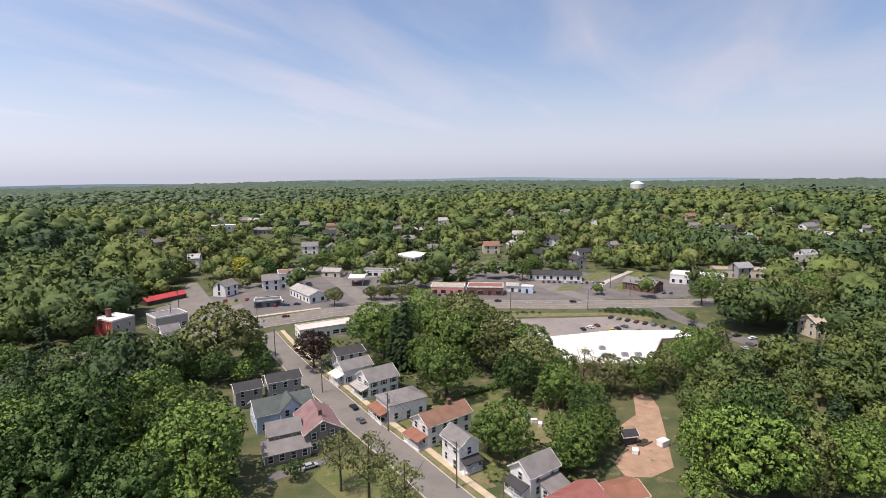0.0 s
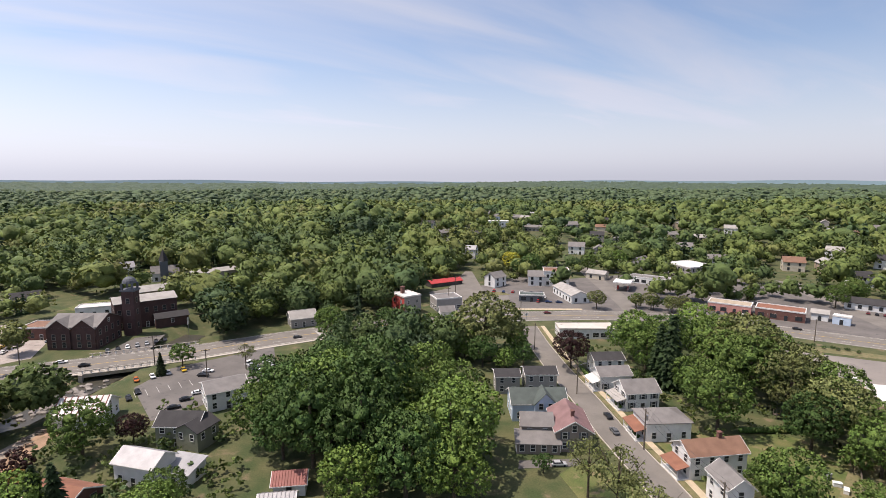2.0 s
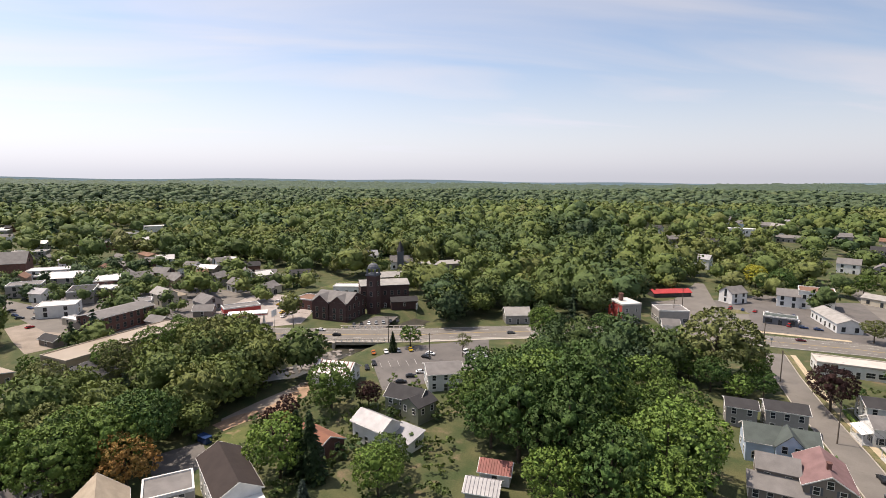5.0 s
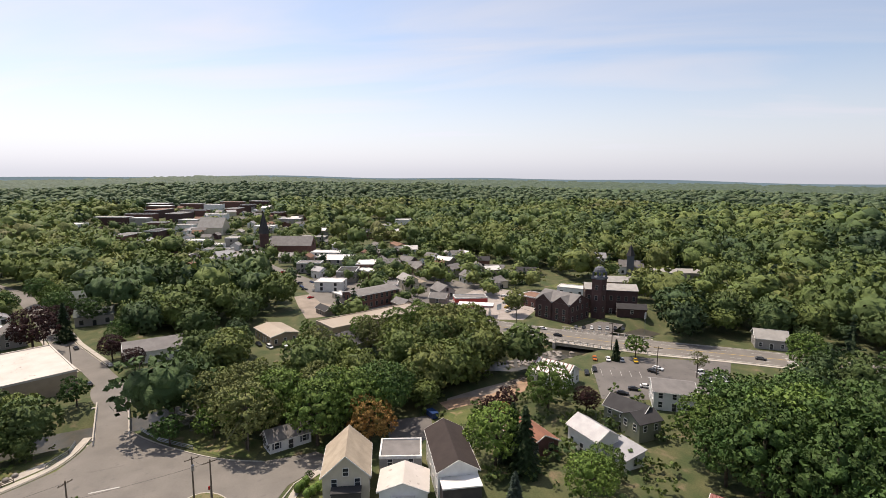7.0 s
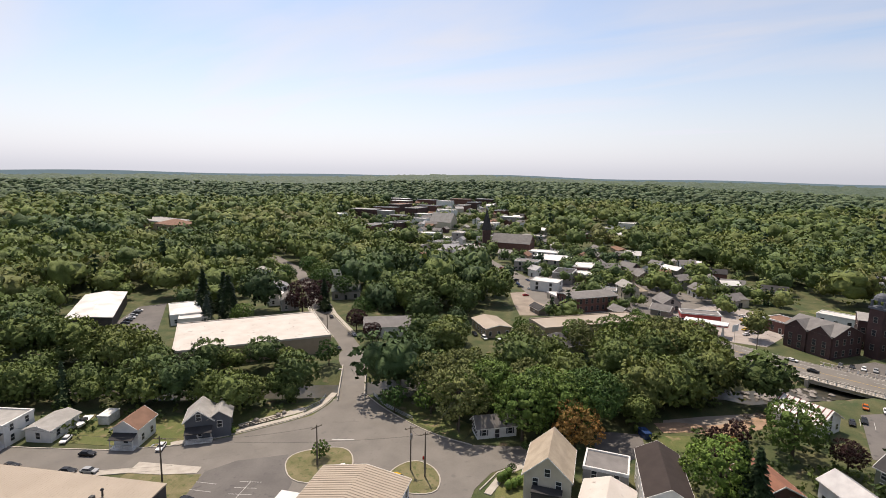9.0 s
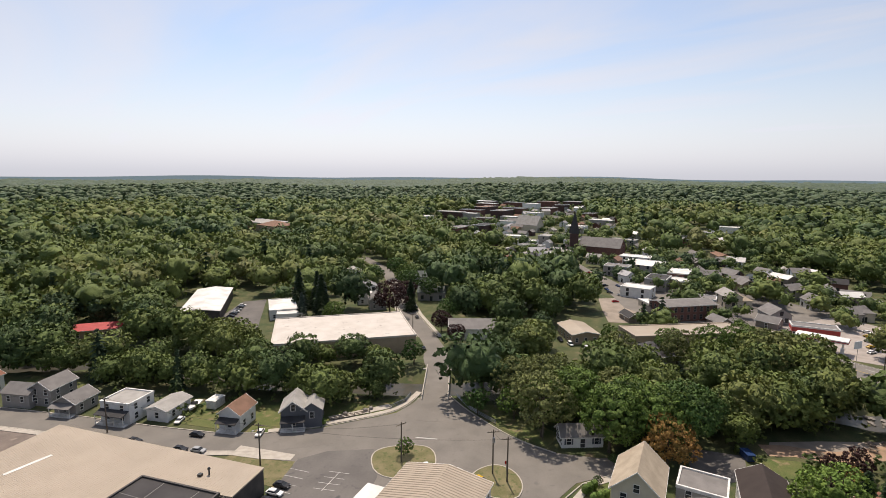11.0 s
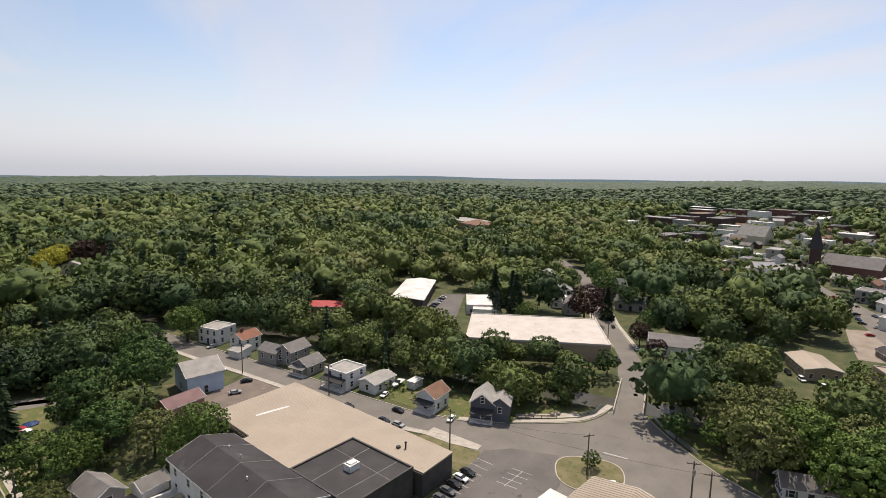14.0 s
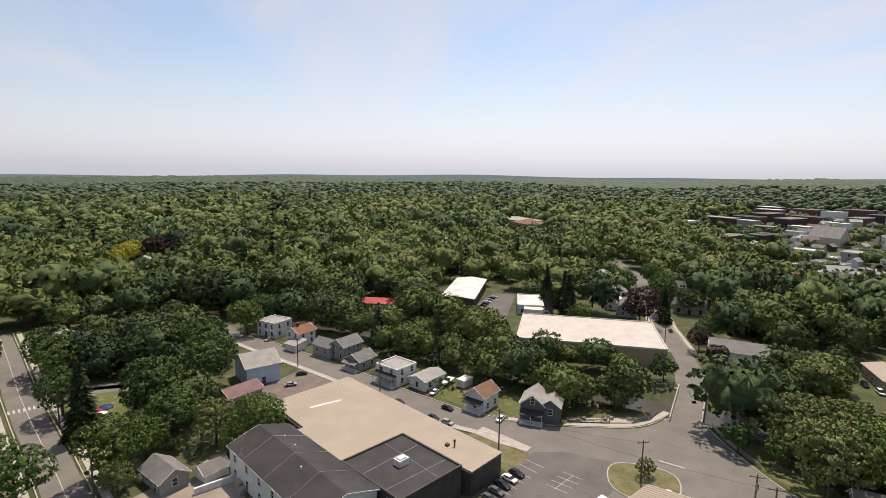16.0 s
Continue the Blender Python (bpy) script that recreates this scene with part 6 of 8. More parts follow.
ST = 124.5
car("black", -23.6, 129.0, ST, "black car parked at the kerb")
car("grey", -20.6, 121.6, ST, "grey car driving down the street")
car("silver", -28.0, 101.2, 32, "pale gold car in the drive")
car("silver", -6.6, 121.2, 36, "grey pickup parked beside the porch", van=True)
car("white", -22.8, 145.4, 36, "white car beside the house")
for k, c in enumerate(("black", "white", "maroon", "yellow", "black", "grey", "black")):
    car(c, 54 + k * 3.4, 196 + (k % 3) * 3 - k * 0.6, 100 + (k % 2) * 30, f"{c} car on the dirt lot")
for k, c in enumerate(("black", "grey", "black", "maroon", "black", "grey", "black", "blue")):
    car(c, 70 + k * 2.7, 212.5 - k * 2.3, 50, f"{c} car in a row at the lot's edge")
car("white", 35.5, 189, 90, "white car on the dirt lot")
car("grey", 27.5, 190, 90, "grey car on the dirt lot")
car("black", 98, 200, 110, "black car on the service road")
for k, (c, x, y, a) in enumerate((("black", 108, 186, 20), ("white", 112, 183, 20), ("silver", 116, 180, 20), ("grey", 107, 176, 100), ("silver", 103, 172, 100))):
    car(c, x, y, a, f"{c} car beside the service road")
car("black", 26, 243, -2, "black car on the main road", group="traffic")
car("black", 61, 240, -2, "dark car on the main road", group="traffic")
car("maroon", -68, 219, 32, "car turning off the main road", group="traffic")
rc = random.Random(3)
for k in range(26):   # dealer's rows
    x, y = -106 + (k % 9) * 4.6, 228 + (k // 9) * 10 + (k % 9) * 1.6
    if math.hypot(x + 90.5, y - 236.5) < 8 or math.hypot(x + 101, y - 238.5) < 8 or math.hypot(x + 67, y - 254) < 12:
        continue
    c = rc.choice(("black", "white", "silver", "red", "blue", "grey"))
    car(c, x, y, rc.choice((20, 110, 100)), f"{c} car on the dealer's lot", van=k % 6 == 0)
for k in range(5):
    car(("black", "black", "maroon", "white", "red")[k], -2 + k * 3.1, 256.5, 85, "car before the shops")
for k in range(12):
    c = rc.choice(("black", "white", "silver", "red", "grey", "maroon"))
    car(c, 56 + k * 2.9, 287 - k * 0.5, 80, f"{c} car before the motel")
for k in range(10):
    c = rc.choice(("white", "silver", "black", "grey"))
    car(c, -60 + (k % 5) * 7, 318 + (k // 5) * 16 + (k % 5) * 4, rc.choice((0, 50, 90)), f"{c} car on the forecourt")
for k in range(22):   # along the shop fronts and the side road
    c = rc.choice(("white", "silver", "black", "grey", "red", "blue"))
    x, y, a = ((-36 + k * 5, 331 - k * 3.5, 60) if k < 8 else (10 + (k - 8) * 3.2, 276 + (k % 2) * 7, 95) if k < 15 else (96 + (k - 15) * 3.0, 262 - (k - 15), 60))
    if not any(math.hypot(x - p, y - q) < 2 + (L + W) * 0.3 for p, q, L, W, _ in FOOT):
        car(c, x, y, a, f"{c} car parked by the shops")
# creekside lot
for k, c in enumerate(("orange", "white", "silver", "yellow")):
    car(c, -150.5 + k * 1.6, 85.5 + k * 4.0, -25, f"{c} car on the grass edge")
for c, x, y, a in (("black", -141.5, 80.5, -25), ("black", -139.5, 76.8, -25), ("black", -123.5, 79.2, 60), ("black", -125.4, 84.0, 60), ("white", -126.4, 88.4, 60), ("black", -136.5, 97.5, 30), ("white", -138.2, 100.5, 30)):
    car(c, x, y, a, f"{c} car on the creekside lot")
for k in range(7):
    c = rc.choice(("white", "white", "silver"))
    car(c, -123.5 - (k % 4) * 3, 108 + (k // 4) * 5 + (k % 4) * 1.2, rc.choice((20, 100, 60)), f"{c} vehicle at the lot's edge", van=k % 3 == 0)
for k in range(7):
    c = rc.choice(("black", "grey", "white", "silver"))
    car(c, -184.5 + k * 0.9, 96 + k * 2.9, -30, f"{c} car before the mill")
for c, x, y in (("black", -181.5, 77.5), ("black", -176.5, 84.5), ("white", -186, 82.5), ("grey", -139, 139.5)):
    car(c, x, y, 54, f"{c} car on the main road", z=0.09, group="traffic")
for k in range(9):
    c = rc.choice(("white", "silver", "yellow", "grey"))
    car(c, -214 - (k % 5) * 7, 78 + (k // 5) * 14 + (k % 5) * 2, rc.choice((40, 130)), f"{c} car by the fuel station")
for k in range(16):
    c = rc.choice(("white", "silver", "black", "grey", "red"))
    car(c, -226 - (k % 8) * 3.4, 128 + (k // 8) * 9 + (k % 8) * 1.5, 120, f"{c} car behind the mill")
# junction and lower street
car("white", -74.0, -61.0, 93, "white car in the front stall", z=0.1)
car("black", -76.5, -61.3, 93, "black car in the front stall", z=0.1)
car("black", -71.5, -60.6, 93, "black car beside the dark block", z=0.1)
car("grey", -69.0, -60.0, 93, "grey car beside the dark block", z=0.1)
car("grey", -66.4, -59.4, 93, "dark grey car beside the dark block", z=0.1)
car("white", -91.6, -37.4, 30, "white pickup beside the tan roof", van=True, z=0.1)
car("white", -88.8, -34.2, 30, "white pickup beside the tan roof", van=True, z=0.1)
car("yellow", -92.0, -26.0, 70, "yellow vehicle by the traffic island", z=0.1)
car("black", -85.8, -91.8, 98, "black car at the kerb")
car("black", -79.6, -90.2, 98, "black car beside the big roof")
car("silver", -80.6, -86.2, 98, "silver car beside the big roof")
car("black", -78.6, -102.5, 98, "black car beside the big roof")
car("white", -91.6, -79.0, 20, "white car in a narrow drive")
car("white", -89.6, -101.2, 20, "white car beside the low house")
car("silver", -62.5, -131.2, 160, "silver car on the reddish lot", z=0.1)
car("black", -68.5, -136.5, 160, "black car on the reddish lot", z=0.1)
car("white", -67.8, -150.5, 100, "white car beside the blue house")
car("silver", -74.5, -172.5, 10, "silver car before the white block")
car("maroon", -6.0, -110, 92, "dark red car on the back street")
car("black", -155.6, -52.6, -150, "black car at the kerb of the bridge street")
car("black", -160.5, -66.8, -148, "black car at the kerb of the bridge street")
car("silver", -176, -67, -148, "silver car on the bridge street")
car("grey", -184, -84.0, -148, "grey car at the kerb")
car("black", -196, -84.6, -148, "black car at the kerb")
for k in range(9):
    c = rc.choice(("white", "grey", "black", "silver"))
    car(c, -158 - k * 3.3, -152 - k * 1.7, 125, f"{c} car behind the warehouse")
for c, x, y in (("black", -187.5, -24), ("white", -184, -20), ("white", -181, -14), ("silver", -187, -9)):
    car(c, x, y, 30, f"{c} vehicle before the open garage", van=True)
for k in range(34):
    c = rc.choice(("white", "silver", "black", "grey", "red", "blue"))
    car(c, rc.uniform(-420, -250), rc.uniform(-30, 40), rc.choice((30, 75, 120)), f"{c} car in the town", group="town cars")


# ---------------------------------------------------------------- poles and wires
def pole(x, y, ang, tall=9.6, arms=1, lamp=False, transformer=False, label="weathered wooden utility pole with a crossarm"):
    root = tagged(empty("utility_pole", x, y, 0, ang), label, "utility pole", "utility poles")
    bm = bmesh.new()
    rod(bm, (0, 0, -0.2), (0, 0, tall), 0.17, 0.12, 10)
    part("post", bm, POLE, root)
    for k in range(arms):
        bm = bmesh.new()
        box(bm, -0.06, 0.06, -1.25, 1.25, tall - 0.6 - k * 0.9, tall - 0.46 - k * 0.9)
        arm = part("crossarm", bm, POLE, root)
        for v in (-1.1, -0.4, 0.4, 1.1):
            bm = bmesh.new()
            rod(bm, (0, v, tall - 0.46 - k * 0.9), (0, v, tall - 0.28 - k * 0.9), 0.05, 0.03, 6)
            part("insulator", bm, GLASS, arm)
    if transformer:
        bm = bmesh.new()
        rod(bm, (0.35, 0, tall - 2.6), (0.35, 0, tall - 1.6), 0.28, 0.28, 12)
        rod(bm, (0.35, 0, tall - 1.6), (0.35, 0, tall - 1.5), 0.28, 0.2, 12)
        part("transformer", bm, STEEL, root, "grey pole transformer")
    if lamp:
        bm = bmesh.new()
        rod(bm, (0, 0, tall - 1.4), (1.9, 0, tall - 0.7), 0.05, 0.04, 6)
        box(bm, 1.8, 2.4, -0.14, 0.14, tall - 0.78, tall - 0.62)
        part("lamp_arm", bm, STEEL, root, "grey street lamp arm")
    return (x, y, tall - 0.4)


def wire(a, b, sag=0.8):
    curve = bpy.data.curves.new("cable", "CURVE")
    curve.dimensions, curve.bevel_depth = "3D", 0.02
    s = curve.splines.new("POLY")
    s.points.add(12)
    for k in range(13):
        u = k / 12
        s.points[k].co = (*(Vector(a).lerp(Vector(b), u) - Vector((0, 0, sag * 4 * u * (1 - u)))), 1)
    curve.materials.append(DARK_METAL)
    tagged(new("cable", curve), "thin dark overhead cable between poles", "cable", "overhead cables")


line = [pole(10, 83, 34), pole(2.2, 93.6, 34), pole(-13.4, 116.6, 34, transformer=True), pole(-34.2, 139.4, 34, lamp=True), pole(-57, 170, 34), pole(-73, 199, 34)]
for a, b in zip(line, line[1:]):
    for off in (-1.1, 0.0, 1.1):
        wire((a[0] + off * 0.8, a[1] + off * 0.56, a[2]), (b[0] + off * 0.8, b[1] + off * 0.56, b[2]))
line = [pole(-184, 70.6, -36, 10.5), pole(-158, 96, -36, 10), pole(-134.5, 97.4, -36, 9), pole(-118, 178, -36, 10), pole(-111, 207, -36), pole(-120.5, 232, -36)]
for a, b in zip(line, line[1:]):
    wire(a, b, 1.2)
line = [pole(-95.6, -24.6, 30, 9.6, transformer=True), pole(-93.9, -21.2, 30, 9.6), pole(-113.4, -17.6, 30, 10.5, 2), pole(-128, -36, 30, 9.5), pole(-156, -52, 30), pole(-170, -75, 30), pole(-196, -94, 30)]
for a, b in zip(line, line[1:]):
    wire(a, b, 0.9)
wire((-93.9, -21.2, 9.0), (-80.9, -70.2, 9.0), 1.2)
line = [pole(-92.9, -43.6, 60, 9.0), pole(-81.1, -70.2, 8, 9.4, lamp=True), pole(-79.4, -112.2, 8, 9.0), pole(-70.7, -143.2, 8, 9.2)]
for a, b in zip(line, line[1:]):
    wire(a, b, 1.0)
pole(-11.2, -143.6, 0, 9.5)
pole(-12.4, -108, 0, 9.5)
for x, y in ((30, 228), (64, 226), (92, 252), (15, 229), (88, 270)):
    pole(x, y, 90, 8.5, 0, lamp=True, label="slim street lamp pole beside the road")


# ---------------------------------------------------------------- trees
def ico(sub):
    bm = bmesh.new()
    bmesh.ops.create_icosphere(bm, subdivisions=sub, radius=1)
    v = np.array([p.co[:] for p in bm.verts])
    f = np.array([[p.index for p in q.verts] for q in bm.faces])
    bm.free()
    return v, f


ICO0, ICO1 = ico(1), ico(2)


def unit(v):
    return v / (np.linalg.norm(v, axis=-1, keepdims=True) + 1e-9)


def cluster_crown(seed, R, z0, z1, lobes, clumps, r, cards, size, soft=0.0):
    """A broad crown: a few lobes give its outline, leafy clumps of radius r * R cover them, loose sprays stand off the clumps.
    soft: how far the leaves of a lobe face one way. Points, faces, normals."""
    gen = np.random.default_rng(seed)
    v0, f0 = ICO0
    mid, half = (z0 + z1) / 2, (z1 - z0) / 2
    k = np.arange(lobes) + 0.5
    up = 1 - 1.45 * k / lobes
    turn = k * 2.39996 + gen.uniform(-0.5, 0.5, lobes)
    flat = np.sqrt(np.maximum(1 - up ** 2, 0))
    d = unit(np.stack([flat * np.cos(turn), flat * np.sin(turn), up], 1) + gen.normal(size=(lobes, 3)) * 0.2)
    tall = np.array([1, 1, half / R * 0.8])
    c = d * np.array([R, R, half]) * gen.uniform(0.40, 0.58, (lobes, 1)) * (1 - 0.3 * soft) + np.array([0, 0, mid])
    q = R * gen.uniform(0.42, 0.60, lobes) * (1 + 0.2 * soft)
    pick = gen.integers(0, lobes, clumps * 12)
    way = unit(gen.normal(size=(len(pick), 3)) + d[pick] * 0.7)
    p = c[pick] + way * q[pick][:, None] * tall
    free = p[:, 2] > z0
    for j in range(lobes):
        free &= (np.linalg.norm((p - c[j]) / tall, axis=1) > 0.88 * q[j]) | (pick == j)
    p, way = p[free], way[free]
    chosen, gap = [], max(r, math.sqrt(5.6 / clumps)) * R
    for i in range(len(p)):
        if len(chosen) < clumps and (not chosen or ((p[chosen] - p[i]) ** 2).sum(1).min() > gap * gap):
            chosen.append(i)
    p, way = p[chosen], way[chosen]
    rad = r * R * gen.uniform(0.75, 1.25, len(p))
    V, F, N, n = [], [], [], 0
    if soft > 0.5 and clumps > 20:
        v0, f0 = ICO1
    for j in range(lobes):
        V.append(v0 * gen.uniform(0.74, 1.04, (len(v0), 1)) * q[j] * tall * (0.45 + 0.42 * soft) + c[j])
        N.append(unit(v0 + gen.normal(size=v0.shape) * 0.45 + d[j] * 0.35))
        F.append(f0 + n)
        n += len(v0)
    if cards:
        w, g, t = leaf_cards(gen, p, rad, cards, size, 0.7, 0.9, way, soft)
        V.append(w)
        N.append(t)
        F.append(g + n)
    return np.concatenate(V), F, np.concatenate(N)


def leaf_cards(gen, centres, radii, count, size, outward=0.75, squash=0.85, way=None, soft=0.0):
    """count leaf clumps spread over each round mass of a crown, tilted at random."""
    c = np.repeat(centres, count, 0)
    r = np.repeat(radii, count)
    d = gen.normal(size=(len(c), 3))
    d[:, 2] = d[:, 2] * squash + 0.3
    if way is not None:
        d += np.repeat(way, count, 0) * 0.8
    d = unit(d)
    d[:, 2] = np.where(d[:, 2] < -0.35, -d[:, 2], d[:, 2])
    p = c + d * (r * gen.uniform(0.45, 1.14, len(c)))[:, None] * np.array([1, 1, 0.88])
    n = unit(d * outward + gen.normal(size=d.shape) * 0.5)
    t = unit(np.cross(n, gen.normal(size=d.shape)))
    b = np.cross(n, t)
    s = (size * gen.uniform(0.5, 1.3, len(c)))[:, None]
    k = gen.uniform(0.45, 0.9, len(c))[:, None]
    v = np.stack([p - t * s, p - b * s * k + n * s * 0.15, p + t * s, p + b * s * k - n * s * 0.1], 1).reshape(-1, 3)
    n = n * np.sign((n * d).sum(1))[:, None]
    w = d * 0.5 + n * (0.75 - 0.4 * soft) + (np.repeat(way, count, 0) * (0.3 + 0.7 * soft) if way is not None else 0)
    return v, np.arange(len(v)).reshape(-1, 4), np.repeat(unit(w), 4, 0)


def round_crown(seed, R, z0, z1, masses, cards, size):
    """A thin crown of loose leaf sprays with wide gaps, about the z axis."""
    gen = np.random.default_rng(seed)
    mid, half = (z0 + z1) / 2, (z1 - z0) / 2
    d = gen.normal(size=(masses, 3))
    d[:, 2] = d[:, 2] * 0.9 + 0.2
    d = unit(d)
    c = d * gen.uniform(0.58, 0.76, masses)[:, None] * np.array([R, R, half]) + np.array([0, 0, mid])
    c[:, :2] *= gen.uniform(0.8, 1.15, (masses, 1))
    r = gen.uniform(0.7, 1.1, masses) * R * min(1.4 / masses ** 0.5, 0.62)
    v, f, n = leaf_cards(gen, c, r, cards, size)
    return v, [f], n


def cone_crown(seed, R, z0, z1, tiers, cards, size):
    """A conifer: tiers of drooping sprays, narrowing to the tip."""
    gen = np.random.default_rng(seed)
    out, N = [], []
    for k in range(tiers):
        u = k / (tiers - 1)
        rr = R * (1 - u) ** 0.9 + R * 0.05
        m = max(int(cards * (1 - u * 0.75)), 6)
        a = gen.uniform(0, 2 * math.pi, m)
        q = gen.uniform(0.25, 1.05, m) * rr
        p = np.stack([np.cos(a) * q, np.sin(a) * q, z0 + (z1 - z0) * u - 0.35 * q + gen.normal(size=m) * 0.06 * R], 1)
        rad = np.stack([np.cos(a), np.sin(a), np.full(m, -0.45)], 1)
        side = np.stack([-np.sin(a), np.cos(a), gen.normal(size=m) * 0.3], 1)
        s = (size * gen.uniform(0.7, 1.3, m))[:, None]
        out.append(np.stack([p - rad * s * 0.6, p - side * s * 0.55, p + rad * s, p + side * s * 0.55], 1).reshape(-1, 3))
        w = np.stack([np.cos(a), np.sin(a), np.full(m, 0.7)], 1) + gen.normal(size=(m, 3)) * 0.3
        N.append(np.repeat(unit(w), 4, 0))
    v = np.concatenate(out)
    f = np.arange(len(v)).reshape(-1, 4)
    core = np.array([[math.cos(t) * R * 0.55, math.sin(t) * R * 0.55, z0] for t in np.linspace(0, 2 * math.pi, 10)[:-1]] + [[0, 0, z1 - 0.4 * R]])
    g = np.array([[k, (k + 1) % 9, 9] for k in range(9)])
    N.append(unit(core - np.array([0, 0, z0 - R])))
    return np.concatenate([v, core]), [f, g + len(v)], np.concatenate(N)


def trunk_mesh(tall, r, seed, limbs=5, spread=2.0, top=None):
    gen = random.Random(seed)
    bm = bmesh.new()
    top = top or tall
    lean = (gen.uniform(-0.4, 0.4), gen.uniform(-0.4, 0.4))
    rod(bm, (0, 0, -0.3), (lean[0] * 0.4, lean[1] * 0.4, tall * 0.45), r, r * 0.75, 8)
    rod(bm, (lean[0] * 0.4, lean[1] * 0.4, tall * 0.45), (lean[0], lean[1], top), r * 0.75, r * 0.2, 8)
    for k in range(limbs):
        a = k * 2.4 + gen.random()
        s = gen.uniform(0.6, 1.0) * spread
        z = tall * gen.uniform(0.35, 0.6)
        rod(bm, (lean[0] * 0.4, lean[1] * 0.4, z), (math.cos(a) * s, math.sin(a) * s, z + s * gen.uniform(0.8, 1.3)), r * 0.4, r * 0.12, 6)
    me = bpy.data.meshes.new("trunk")
    bm.to_mesh(me)
    bm.free()
    me.materials.append(BARK)
    return me


SHAPES = {}
for k in range(4):
    SHAPES["broad", k] = (*cluster_crown(20 + k, 5.2, 0.9, 12.0, 8 + k, 165, 0.15, 24, 0.25), trunk_mesh(10, 0.32, k, 6, 2.6))
for k in range(2):
    SHAPES["small", k] = (*cluster_crown(40 + k, 3.0, 0.4, 6.6, 5 + k, 70, 0.17, 18, 0.26), trunk_mesh(5.4, 0.18, 9 + k, 4, 1.4))
    SHAPES["conifer", k] = (*cone_crown(60 + k, 3.2, 1.2, 14.0, 26, 60, 0.74), trunk_mesh(13, 0.25, 20 + k, 0, 1, 13.6))
SHAPES["willow", 0] = (*cluster_crown(80, 5.6, 0.6, 11.0, 9, 230, 0.12, 18, 0.27), trunk_mesh(9, 0.4, 33, 7, 3.0))
SHAPES["sparse", 0] = (*round_crown(90, 3.6, 3.0, 9.5, 24, 60, 0.17), trunk_mesh(9, 0.2, 35, 9, 3.2))
MESHES = {}
FORM = {"conifer": 2, "small": 2, "broad": 4, "willow": 1, "sparse": 1}
KIND_WORDS = {"green": "mid-green leafy", "dark": "deep green leafy", "olive": "olive green leafy", "bright": "bright young green", "purple": "dark purple-leaved", "rust": "copper-orange leaved",
              "yellow": "golden yellow leaved", "conifer": "dark green", "blue": "blue-green"}
SHAPE_WORDS = {"broad": "broad tree", "small": "small round tree", "conifer": "tall pointed conifer", "willow": "wide drooping tree", "sparse": "thin half-bare tree"}
gen_tree = random.Random(77)


def tree(x, y, form="broad", colour="green", size=1.0, where="", z=0.0, squash=1.0):
    k = gen_tree.randrange(FORM[form])
    v, f, way, stem = SHAPES[form, k]
    key = (form, k, colour)
    if key not in MESHES:
        MESHES[key] = arrays("crown", v, f, LEAF[colour], way)
    ob = tagged(empty("tree", x, y, z, gen_tree.uniform(0, 360)), f"{KIND_WORDS[colour]} {SHAPE_WORDS[form]} {where or 'in the grass'}", "tree", "trees")
    ob.scale = (size, size, size * squash)
    for name, me in (("trunk", stem), ("crown", MESHES[key])):
        o = new(name, me)
        o.parent = ob
    return ob


def inside(x, y, pts):
    hit = False
    for (ax, ay), (bx, by) in zip(pts, pts[1:] + pts[:1]):
        if (ay > y) != (by > y) and x < (bx - ax) * (y - ay) / (by - ay) + ax:
            hit = not hit
    return hit


